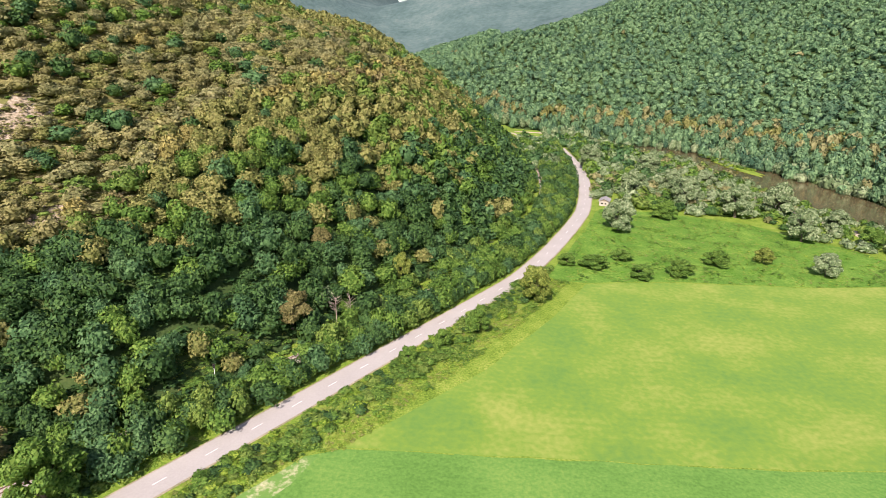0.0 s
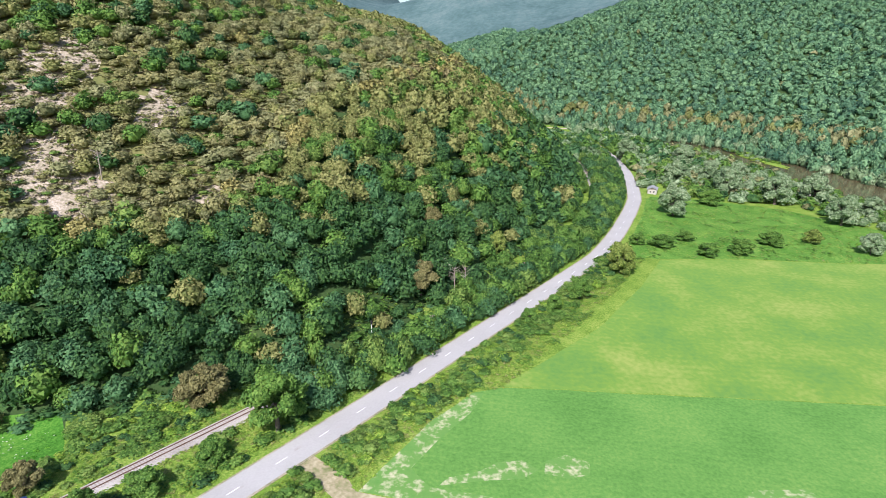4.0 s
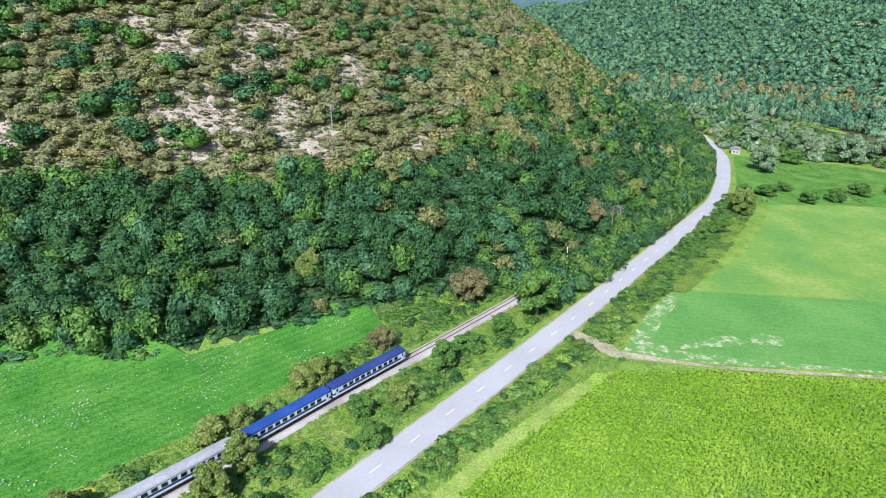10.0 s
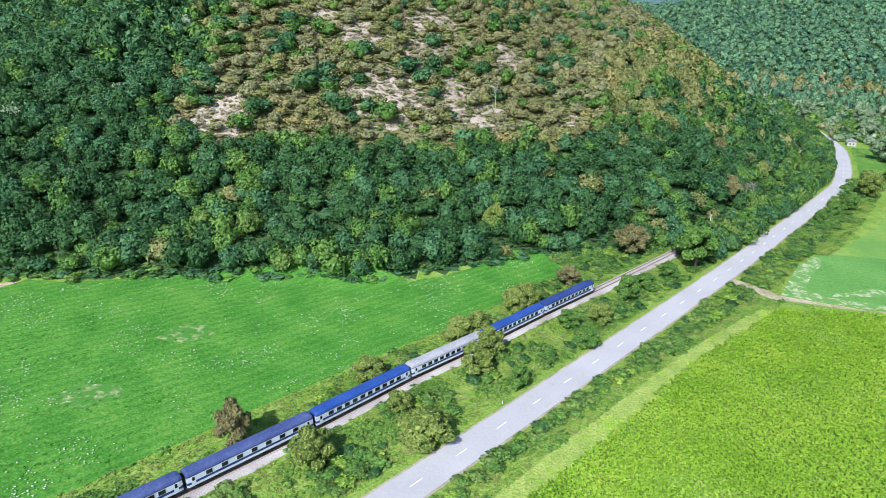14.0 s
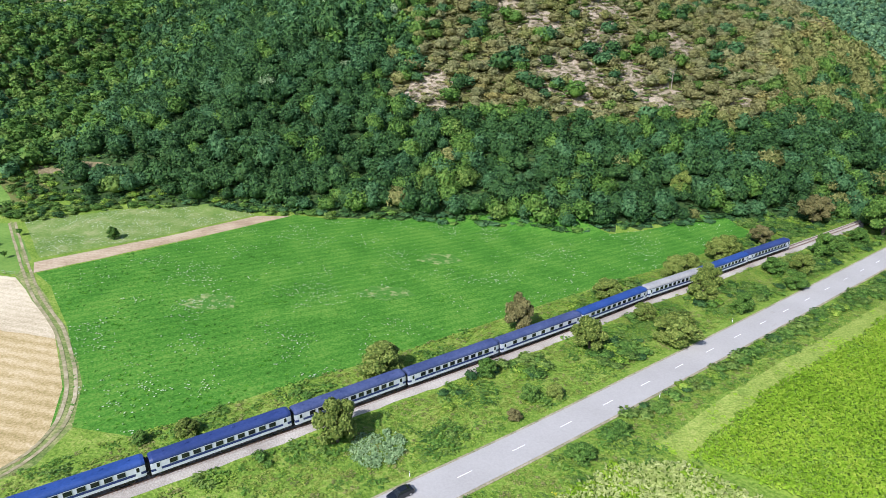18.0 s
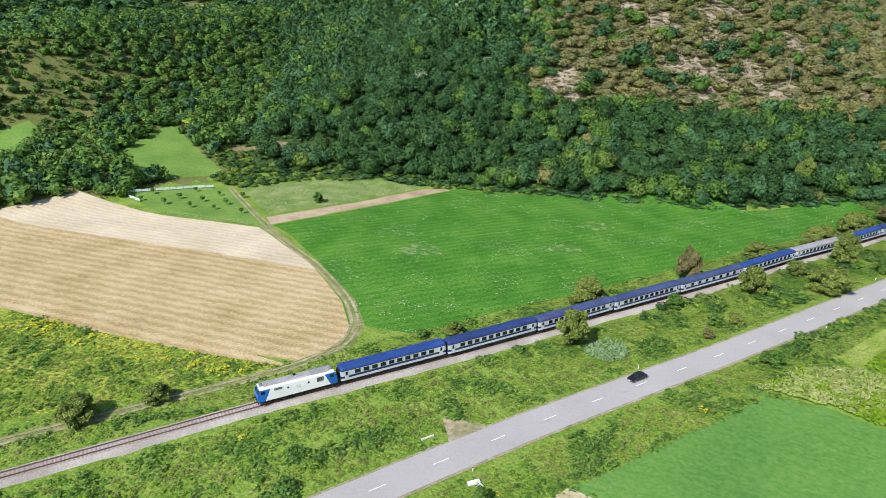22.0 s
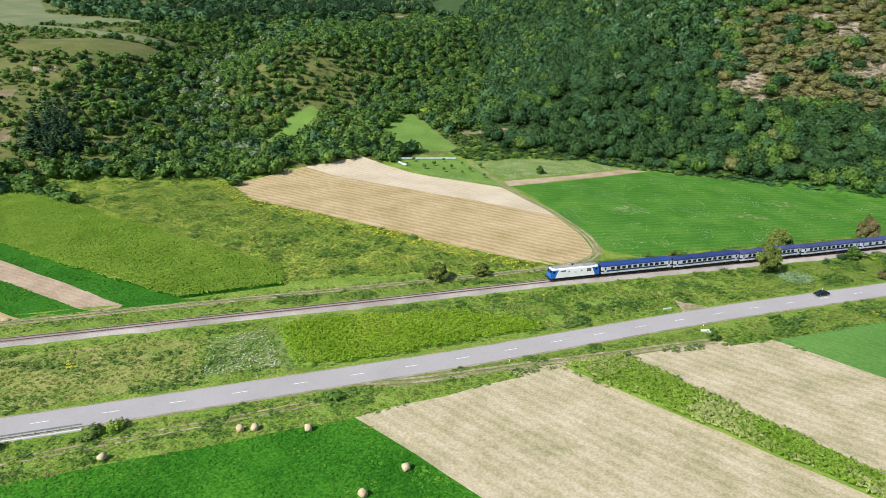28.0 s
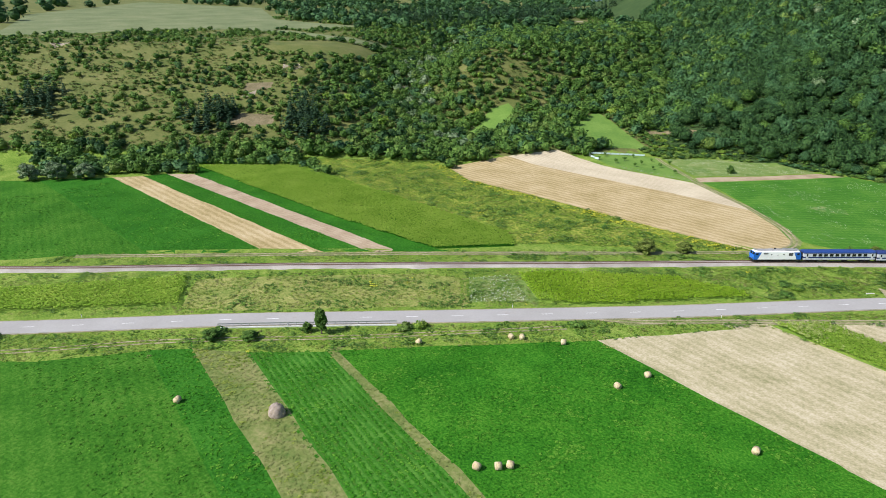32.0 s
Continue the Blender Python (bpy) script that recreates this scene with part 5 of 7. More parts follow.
def slab_heap():
    for x, y, sx, sy, turn in ((-229.0, -115.0, 2.2, 0.9, 40), (-227.8, -115.6, 1.3, 0.8, 75), (-226.6, -117.0, 0.9, 0.6, 20)):
        root = thing("concrete_slab", Matrix.Translation((x, y, float(land(x, y)[0]) + 0.25)) @ Matrix.Rotation(radians(turn), 4, "Z") @ Matrix.Rotation(0.2, 4, "X"),
                     "broken pale concrete slab dumped in the verge", "concrete slab", "slabs in the verge")
        b = bmesh.new()
        box(b, 0, 0, 0, sx, sy, 0.28, 0.04)
        part("slab", b, "concrete", root)
    for x, y in ((-240.5, -106.5), (-246, -143.5)):
        root = thing("culvert_kerb", Matrix.Translation((x, y, 0.2)) @ Matrix.Rotation(radians(50), 4, "Z"), "short pale concrete culvert kerb beside the road", "kerb")
        b = bmesh.new()
        box(b, 0, 0, 0, 2.6, 0.35, 0.5, 0.04)
        part("kerb_block", b, "concrete", root)
    for s, side in ((285, 5), (340, -5), (400, 5), (455, -5), (510, -5), (560, 5), (615, -5), (660, 5)):
        m = road_point(s, side * 1.0, 0.05)
        root = thing("marker_post", m, "short white roadside marker post", "marker post", "posts along the road")
        b = bmesh.new()
        box(b, 0, 0, 0.5, 0.14, 0.14, 1.0, 0.03)
        pst = part("post", b, "white_paint", root)
        b = bmesh.new()
        box(b, 0, 0, 0.85, 0.15, 0.15, 0.18)
        part("band", b, "rubber", pst, "black band")


slab_heap()


def hut():
    root = thing("roadside_hut", Matrix.Translation((94, 350, float(land(94, 350)[0]) - 0.2)) @ Matrix.Rotation(radians(68), 4, "Z"),
                 "small plastered roadside hut with a pale sheet roof", "hut")
    b = bmesh.new()
    for x, sx in ((-2.6, 2.4), (2.6, 2.4)):
        box(b, x, -2.5, 1.5, sx, 0.3, 3.0)
    box(b, 0, -2.5, 2.65, 2.8, 0.3, 0.7)
    box(b, 0, 2.5, 1.5, 7.6, 0.3, 3.0)
    for x in (-3.65, 3.65):
        box(b, x, 0, 1.5, 0.3, 4.7, 3.0)
    part("wall", b, "plaster", root)
    b = bmesh.new()
    for side in (-1, 1):
        box(b, 0, side * 1.6, 3.75, 8.6, 3.7, 0.10, 0.02, Matrix.Translation((0, side * 1.6, 3.75)) @ Matrix.Rotation(-side * 0.42, 4, "X") @ Matrix.Translation((0, -side * 1.6, -3.75)))
    part("roof", b, "roof_sheet", root, "pale corrugated sheet roof")
    b = bmesh.new()
    for x in (-3.65, 3.65):
        v = [b.verts.new((x, -2.6, 3.0)), b.verts.new((x, 2.6, 3.0)), b.verts.new((x, 0, 4.35))]
        b.faces.new(v)
    part("gable", b, "wood", root)
    b = bmesh.new()
    box(b, 0, -2.42, 1.15, 2.5, 0.08, 2.2, 0.01)
    part("door", b, "wood", root)
    for y in (-1.0, 1.0):
        b = bmesh.new()
        box(b, -3.80, y, 1.7, 0.08, 0.9, 0.9, 0.01)
        part("window", b, "dark_glass", root)


hut()


def paddock_fence():
    root = thing("paddock_fence", Matrix(), "low pale blue-green board fence round the paddock", "fence")
    line = [(-391, -21), (-397, -20), (-401, -17), (-392, -8), (-383, 1), (-378, 5)]
    for (ax, ay), (bx, by) in zip(line[:-1], line[1:]):
        n = max(2, int(math.hypot(bx - ax, by - ay) / 2.2))
        for k in range(n):
            x, y = ax + (bx - ax) * (k + 0.5) / n, ay + (by - ay) * (k + 0.5) / n
            m = Matrix.Translation((x, y, float(land(x, y)[0]))) @ Matrix.Rotation(math.atan2(by - ay, bx - ax), 4, "Z")
            wide = math.hypot(bx - ax, by - ay) / n
            b = bmesh.new()
            box(b, 0, 0, 0.75, wide * 0.97, 0.06, 0.95, 0.01)
            part("board", b, "fence_paint", root, "", m)
            b = bmesh.new()
            box(b, -wide / 2, 0, 0.65, 0.12, 0.14, 1.4, 0.01)
            part("post", b, "wood", root, "", m)
    root2 = thing("field_fence", Matrix(), "thin wooden field fence posts with wire", "fence")
    line = [(-374, -26.5), (-336, -24)]
    for k in range(12):
        x, y = -374 + 38 * k / 11, -26.5 + 2.5 * k / 11
        b = bmesh.new()
        rod(b, (x, y, float(land(x, y)[0]) - 0.2), (x, y, float(land(x, y)[0]) + 1.3), 0.06, 6)
        part("post", b, "wood", root2)
    b = bmesh.new()
    for h in (0.5, 1.1):
        rod(b, (-374, -26.5, float(land(-374, -26.5)[0]) + h), (-336, -24, float(land(-336, -24)[0]) + h), 0.015, 4)
    part("wire", b, "galvanised", root2)


paddock_fence()

# ---- river ----
def river_sheet():
    line = dense(RIVER[:-2], 12)
    d = np.gradient(line, axis=0)
    d /= np.hypot(*d.T)[:, None]
    nrm = np.stack([-d[:, 1], d[:, 0]], 1)
    n = len(line)
    z = np.full(n, -8.3)
    v = np.concatenate([np.column_stack([line + nrm * o, z]) for o in (-48, 32)])
    solid("river", v.tolist(), [(i, i + 1, n + i + 1, n + i) for i in range(n - 1)], "water")
    tagged(bpy.data.objects["river"], "calm brown river between wooded banks", "river", kind="structure")
    b = bmesh.new()
    bmesh.ops.create_icosphere(b, subdivisions=4, radius=1)
    for p in b.verts:
        f = 1 + 0.25 * noise.noise(p.co * 2.2)
        p.co = Vector((p.co.x * 7 * f, p.co.y * 38 * f, max(p.co.z, -0.3) * 1.1))
    bar = part("gravel_bar", b, "grass", None, "", Matrix.Translation((243, 510, -8.4)) @ Matrix.Rotation(radians(6), 4, "Z"), True)
    tagged(bar, "grassy gravel bar lying in the river", "river island", kind="structure")


river_sheet()

# ---- woods ----
def crown_template(rng, leaves, size, core=2, squat=1.05, loose=0.55, knobs=18, sharp=16.0):
    """A crown one unit across: small leaf sprays on a shell of rounded knobs over a leafy heart. Gives places, faces and normals."""
    limbs, lumps = rng.normal(size=(5, 3)), rng.normal(size=(knobs, 3))
    for q, low in ((limbs, 0.1), (lumps, 0.2)):
        q /= np.linalg.norm(q, axis=1)[:, None]
        q[:, 2] = np.abs(q[:, 2]) - low
        q /= np.linalg.norm(q, axis=1)[:, None]
    reach, tall = rng.uniform(0.03, 0.17, 5), rng.uniform(0.05, 0.13, knobs)

    def shell(d):
        dot = d @ lumps.T
        e = tall * np.exp(-sharp * (1 - dot))
        k = np.argmax(e, axis=1)
        top = e[np.arange(len(d)), k]
        r = 0.30 + top + np.max(reach * np.exp(-3.5 * (1 - d @ limbs.T)), axis=1)
        slope = (top * sharp / r)[:, None] * (lumps[k] - dot[np.arange(len(d)), k][:, None] * d)
        n = d - 0.9 * slope
        return r, n / np.linalg.norm(n, axis=1)[:, None]
    d = rng.normal(size=(leaves, 3))
    d /= np.linalg.norm(d, axis=1)[:, None]
    d[:, 2] = np.where(d[:, 2] < -0.3, -d[:, 2], d[:, 2])
    r, around = shell(d)
    c = d * (r * rng.uniform(0.84, 1.10, leaves))[:, None]
    nrm = around + rng.normal(size=d.shape) * loose + np.array([0, 0, 0.30])
    nrm /= np.linalg.norm(nrm, axis=1)[:, None]
    t = np.cross(nrm, rng.normal(size=d.shape))
    t /= np.linalg.norm(t, axis=1)[:, None]
    b = np.cross(nrm, t)
    s = size * rng.uniform(0.55, 1.4, leaves)[:, None]
    bend = nrm * s * 0.25
    sprays = np.stack([c - t * s - b * s * 0.55 - bend, c + t * s * 1.05 - b * s * 0.5 - bend, c + b * s * 1.15 + bend * 0.4], 1)
    v = sprays.reshape(-1, 3)
    soft = around + 0.75 * nrm
    n = np.repeat(soft / np.linalg.norm(soft, axis=1)[:, None], 3, axis=0)
    f = np.arange(len(v)).reshape(-1, 3)
    f = np.concatenate([f, f[:, 2:]], 1)
    if core:
        bm = bmesh.new()
        bmesh.ops.create_icosphere(bm, subdivisions=core, radius=1)
        k = np.array([p.co[:] for p in bm.verts])
        tri = np.array([[p.index for p in q.verts] for q in bm.faces])
        bm.free()
        r, around = shell(k)
        k *= (r * 0.80)[:, None]
        tri = np.concatenate([tri, tri[:, 2:]], 1) + len(v)
        v, f, n = np.concatenate([v, k]), np.concatenate([f, tri]), np.concatenate([n, around])
    v = v * np.array([1.10, 0.94, squat])
    v[:, 2] -= v[:, 2].min()
    return v, f, n


def tuft_template(rng, leaves, size):
    """A low cushion of leaves one unit across, open to the sky."""
    a, r = rng.uniform(0, 2 * np.pi, leaves), 0.46 * np.sqrt(rng.uniform(0, 1, leaves))
    c = np.column_stack([r * np.cos(a), r * np.sin(a), (0.55 - 1.3 * r * r) * rng.uniform(0.55, 1.1, leaves)])
    nrm = np.array([0, 0, 1.0]) + c * np.array([1.1, 1.1, 0]) + rng.normal(size=c.shape) * 0.38
    nrm[:, 2] = np.abs(nrm[:, 2]) + 0.15
    nrm /= np.linalg.norm(nrm, axis=1)[:, None]
    t = np.cross(nrm, rng.normal(size=c.shape))
    t /= np.linalg.norm(t, axis=1)[:, None]
    b = np.cross(nrm, t)
    s = size * rng.uniform(0.55, 1.4, leaves)[:, None]
    v = np.stack([c - t * s - b * s * 0.55, c + t * s - b * s * 0.5, c + b * s * 1.15], 1).reshape(-1, 3)
    v[:, 2] = np.maximum(v[:, 2], 0.02)
    soft = nrm + np.array([0, 0, 0.7])
    n = np.repeat(soft / np.linalg.norm(soft, axis=1)[:, None], 3, axis=0)
    f = np.arange(len(v)).reshape(-1, 3)
    return v, np.concatenate([f, f[:, 2:]], 1), n


def soft_normals(me, n):
    """Leaves shaded by the roundness of their crown."""
    at = me.attributes.new("custom_normal", "FLOAT_VECTOR", "POINT")
    at.data.foreach_set("vector", np.ascontiguousarray(n, np.float32).ravel())


def scatter(name, places, sizes, kinds, mats, templates, label, category, lift=0.0, kind="stuff", smooth=False):
    """Many crowns in one mesh. sizes: width and height; kinds: the material of each."""
    rng = np.random.default_rng(len(places))
    vs, fs, ms, ns, at = [], [], [], [], 0
    turn = rng.uniform(0, 2 * np.pi, len(places))
    pick = rng.integers(0, len(templates), len(places))
    for i, p in enumerate(places):
        v, f, *n = templates[pick[i]]
        co, si = np.cos(turn[i]), np.sin(turn[i])
        w, h = sizes[i]
        vs.append(np.column_stack([(v[:, 0] * co - v[:, 1] * si) * w + p[0], (v[:, 0] * si + v[:, 1] * co) * w + p[1], v[:, 2] * h + p[2] + lift * h]))
        if n:
            ns.append(np.column_stack([n[0][:, 0] * co - n[0][:, 1] * si, n[0][:, 0] * si + n[0][:, 1] * co, n[0][:, 2] * w / h]))
        fs.append(f + at)
        ms.append(np.full(len(f), kinds[i], np.int32))
        at += len(v)
    v, f, m = np.concatenate(vs), np.concatenate(fs), np.concatenate(ms)
    tri = f[:, 2] == f[:, 3]
    total = np.where(tri, 3, 4)
    keep = np.ones(f.shape, bool)
    keep[tri, 3] = False
    me = bpy.data.meshes.new(name)
    me.vertices.add(len(v))
    me.vertices.foreach_set("co", v.ravel().astype(np.float32))
    me.loops.add(int(total.sum()))
    me.loops.foreach_set("vertex_index", f[keep].astype(np.int32))
    me.polygons.add(len(f))
    me.polygons.foreach_set("loop_start", np.concatenate([[0], np.cumsum(total)[:-1]]).astype(np.int32))
    me.polygons.foreach_set("material_index", m)
    for k in mats:
        me.materials.append(M[k])
    me.update(calc_edges=True)
    if ns:
        n = np.concatenate(ns)
        soft_normals(me, n / np.linalg.norm(n, axis=1)[:, None])
    return tagged(new(name, me), label, category, kind=kind)


RNG = np.random.default_rng(7)
LEAVES = ["leaf_dark", "leaf_green", "leaf_olive", "leaf_yellow", "leaf_brown", "leaf_silver", "leaf_bright", "leaf_dusty", "leaf_tan", "leaf_hazy", "leaf_hazy_dark", "leaf_cool", "leaf_sage", "leaf_fresh"]
NEAR_CROWNS = [crown_template(RNG, 430, 0.043, 1, 1.05, 0.5, 30, 26.0) for _ in range(10)]
SOFT_CROWNS = [crown_template(RNG, 230, 0.055, 1, 0.85, 0.6, 20, 18.0) for _ in range(9)]
MID_CROWNS = [crown_template(RNG, 100, 0.080, 1, 1.05, 0.45, 16) for _ in range(8)]
FAR_CROWNS = [crown_template(RNG, 40, 0.115, 1, 1.05, 0.40, 8, 9.0) for _ in range(8)]
BUSHES = [crown_template(RNG, 130, 0.072, 1, 0.75, 0.5, 16) for _ in range(8)]
LOW_BUSHES = [crown_template(RNG, 60, 0.10, 1, 0.6, 0.45, 10) for _ in range(8)]
CLUMPS = [tuft_template(RNG, 20, 0.155) for _ in range(8)]
TUFTS = [tuft_template(RNG, 8, 0.24) for _ in range(8)]
WEEDS = [tuft_template(RNG, 17, 0.125) for _ in range(8)]


def cone_template(rng, tiers, leaves):
    """A conifer: drooping sprays in tiers round a pole."""
    q = []
    for k in range(tiers):
        h = k / tiers
        r = 0.30 * (1 - h) ** 0.85 + 0.02
        for j in range(max(5, int(leaves * (1 - h * 0.7)))):
            a = rng.uniform(0, 2 * np.pi)
            u, w = np.array([np.cos(a), np.sin(a), 0]), np.array([-np.sin(a), np.cos(a), 0])
            c = np.array([0, 0, 0.08 + 0.92 * h + rng.uniform(-0.02, 0.02)])
            tip = c + u * r * rng.uniform(0.8, 1.15) - np.array([0, 0, 0.05])
            mid = c + u * r * 0.5 + np.array([0, 0, 0.01])
            q.append(np.stack([c, mid + w * r * 0.35, tip, mid - w * r * 0.35]))
    v = np.concatenate(q)
    return v, np.arange(len(v)).reshape(-1, 4)


def blade_template(rng, blades, lean, width):
    """Upright leaves from one root, one unit tall."""
    q = []
    for _ in range(blades):
        a, l, h = rng.uniform(0, 2 * np.pi), rng.uniform(0.3, 1) * lean, rng.uniform(0.6, 1.0)
        u, w = np.array([np.cos(a), np.sin(a), 0]), np.array([-np.sin(a), np.cos(a), 0]) * width
        foot = np.array([0, 0, h * 0.15]) + u * 0.05
        mid, tip = foot + u * l * 0.4 + np.array([0, 0, h * 0.80]), foot + u * l + np.array([0, 0, h * 0.72])
        q.append(np.stack([foot * 0.5 + mid * 0.5 - w * 0.4, mid + w, tip]))
        q.append(np.stack([foot * 0.3 + mid * 0.7 + w, mid - w, tip]))
    v = np.concatenate(q)
    f = np.arange(len(v)).reshape(-1, 3)
    across = np.cross(v[f[:, 1]] - v[f[:, 0]], v[f[:, 2]] - v[f[:, 0]])
    f[across[:, 2] < 0] = f[across[:, 2] < 0][:, ::-1]
    n = v * np.array([0.5, 0.5, 0]) + rng.normal(size=v.shape) * 0.25 + np.array([0, 0, 1.0])
    return v, np.concatenate([f, f[:, 2:]], 1), n / np.linalg.norm(n, axis=1)[:, None]


CONES = [cone_template(RNG, 10, 7) for _ in range(5)]
MAIZE = [blade_template(RNG, 6, 0.9, 0.115) for _ in range(8)]


def spots(x0, x1, y0, y1, gap, rng, turn=0.6):
    """Jittered places over a stretch of land, on a lattice turned askew."""
    cx, cy, r = (x0 + x1) / 2, (y0 + y1) / 2, math.hypot(x1 - x0, y1 - y0) / 2
    gx, gy = np.meshgrid(np.arange(-r, r, gap), np.arange(-r, r, gap * 0.87))
    gx = gx + (np.arange(gx.shape[0]) % 2)[:, None] * gap / 2
    gx, gy = gx.ravel() + rng.uniform(-0.46, 0.46, gx.size) * gap, gy.ravel() + rng.uniform(-0.46, 0.46, gx.size) * gap
    co, si = math.cos(turn), math.sin(turn)
    x, y = cx + gx * co - gy * si, cy + gx * si + gy * co
    ok = (x > x0) & (x < x1) & (y > y0) & (y < y1)
    return x[ok], y[ok]


def patchy(x, y, size, seed):
    return np.array([noise.fractal((a / size, b / size, seed), 1.0, 2.0, 3) for a, b in zip(x, y)])


def in_fields(x, y, skip=()):
    hit = np.zeros(len(x), bool)
    for f in FIELDS:
        if f[0] not in skip:
            hit |= inside(f[3], x, y)
    return hit


def lay(name, x, y, w, h, kinds, templates, label, category, mats=LEAVES, sink=0.0):
    scatter(name, np.column_stack([x, y, land(x, y)]), np.column_stack([w, h]), kinds, mats, templates, label, category, sink)


OAKS = [(-211, 182, 12), (-190, 181, 12), (-157, 193, 11), (-182, 205, 10), (-82, 280, 14), (-230, 153, 14), (-212, 145, 11), (-209, 163, 8), (-127, 246, 9)]
GOLD = [(-230, 134, 9), (-236, 138, 8), (-224, 136, 8), (-129, 215, 8), (-141, 290, 8), (-135, 200, 7), (-218, 151, 7), (-109, 252, 8)]


def hill_woods():
    rng = np.random.default_rng(11)
    x, y = spots(-600, 80, 20, 560, 5.5, rng)
    a = np.abs(aside(FOOT_A + FOOT_A[:1], x, y)) * np.where(inside(FOOT_A, x, y), 1, -1)
    ok = (a > 0.6) & (a < np.where(x < -440, 110, 205)) & ((x > -470) | (y < 430)) & (aside(RAIL_COARSE, x, y) > 4.5) & ~in_fields(x, y, ("meadow",))
    x, y, a = x[ok], y[ok], a[ok]
    dry, n1, n2, n3 = dry_zone(x, y), patchy(x, y, 45, 1.0), patchy(x, y, 11, 5.0), patchy(x, y, 14, 21.0)
    gap = np.clip((dry - 0.5) * 0.2, 0, 0.08) + 0.95 * bareness(x, y) + np.where((dry > 0.55) & (n3 > 0.5), 0.6, 0)
    keep = rng.uniform(0, 1, len(x)) > gap
    x, y, a, dry, n1, n2 = (q[keep] for q in (x, y, a, dry, n1, n2))
    v = 0.09 + dry * 0.70 + 0.30 * n1 + 0.40 * n2 + rng.normal(0, 0.17, len(x)) + 0.60 * ramp(a, 14, 60) * ramp(x, -190, -80) - 0.22 * ramp(-x, 240, 300)
    kinds = np.digitize(v, [0.20, 0.46, 0.92, 1.16])
    kinds = np.where((rng.uniform(0, 1, len(x)) < 0.005) & (dry < 0.3), 5, kinds)
    kinds = np.where((kinds < 2) & (rng.uniform(0, 1, len(x)) < 0.25), 11, kinds)
    # westward a share of crowns gets lighter greens, sunlight put into leaf colour
    sunny = rng.uniform(0, 1, len(x)) < 0.12 * ramp(-x, 330, 420)
    kinds = np.where(sunny, rng.choice([1, 1, 1, 13, 13, 11], len(x)), kinds)
    kinds = np.where((kinds > 2) & (kinds < 5) & (dry < 0.3), rng.choice([1, 2, 13, 13], len(x)), kinds)
    dark = (dry > 0.4) & (rng.uniform(0, 1, len(x)) < np.where(n2 < -0.12, 0.32, 0.03))
    kinds = np.where(dark, rng.choice([0, 11, 1, 1, 13], len(x)), kinds)
    kinds = np.where((kinds == 2) & (dry < 0.3) & (x < -170), rng.choice([13, 13, 1, 2], len(x)), kinds)
    kinds = np.where((kinds >= 2) & (kinds < 9) & (dry > 0.42), np.array([12, 7, 2, 3])[np.digitize(patchy(x, y, 10, 71.0) + rng.normal(0, 0.2, len(x)), [-0.1, 0.3, 0.85])], kinds)
    small = np.clip(dry, 0, 1) * (kinds >= 2) * (kinds != 11)
    w = rng.uniform(6.2, 11.5, len(x)) * (1 - 0.12 * small * (dry > 0.6))
    h = w * rng.uniform(0.85, 1.25, len(x)) * (1 - 0.15 * small)
    near = (a < 88) & (y < 260) & (x > -390)
    for places, tones, low, high in ((OAKS, [0, 11], 1.0, 1.15), (GOLD, [3], 0.6, 0.8)):
        for px, py, wide in places:
            k = int(np.argmin(np.hypot(x - px, y - py)))
            x[k], y[k], w[k], h[k], kinds[k] = px, py, wide, wide * rng.uniform(low, high), rng.choice(tones)
    airy = (a < 190) & (y < 430) & (dry > 0.42)
    text = "dense mixed deciduous forest on a steep hillside, green to parched brown"
    for sel, tem in ((near & ~airy, NEAR_CROWNS), (airy, SOFT_CROWNS), (~near & ~airy, MID_CROWNS)):
        lay("hill_forest", x[sel], y[sel], w[sel], h[sel], kinds[sel], tem, text, "forest", sink=0.10)
    # low growth along the foot of the woods and between sparse trees
    x, y = spots(-400, 60, 20, 420, 3.3, rng)
    a = np.abs(aside(FOOT_A + FOOT_A[:1], x, y)) * np.where(inside(FOOT_A, x, y), 1, -1)
    dry = dry_zone(x, y)
    edge = (a > -1.8) & (a < 4) & (x > -330)
    fill = (dry > 0.4) & (rng.uniform(0, 1, len(x)) < 0.9 - 0.6 * bareness(x, y))
    ok = (edge | fill) & (aside(RAIL_COARSE, x, y) > 4) & ~in_fields(x, y, ("meadow",))
    x, y, a, dry = x[ok], y[ok], a[ok], dry[ok]
    w = rng.uniform(2.4, 5.2, len(x)) + np.where(dry < 0.3, 1.2, 0)
    kinds = np.where(dry > 0.35, rng.choice([2, 7, 12, 12, 7, 13, 1], len(x)), rng.choice([0, 1, 0, 11, 11], len(x)))
    lay("hill_undergrowth", x, y, w, w * rng.uniform(0.5, 0.9, len(x)), kinds, LOW_BUSHES, "low shrubs and undergrowth on the hillside", "undergrowth")
    # bushes along the edge of clearing, paddock and plots
    x, y = spots(-445, -275, -30, 80, 3.4, rng)
    a = np.abs(aside(FOOT_A + FOOT_A[:1], x, y)) * np.where(inside(FOOT_A, x, y), 1, -1)
    ok = (a > -26) & (a < 12) & ~in_fields(x, y) & (patchy(x, y, 9, 61.0) > -0.5)
    x, y = x[ok], y[ok]
    w = rng.uniform(2.6, 5.4, len(x))
    lay("edge_bushes", x, y, w, w * rng.uniform(0.6, 0.95, len(x)), rng.choice([0, 1, 1, 13, 6], len(x)), BUSHES, "green bushes along the forest edge", "bushes")
    # leafy floor under the trees
    x, y = spots(-450, 40, 20, 280, 3.2, rng)
    a = np.abs(aside(FOOT_A + FOOT_A[:1], x, y)) * np.where(inside(FOOT_A, x, y), 1, -1)
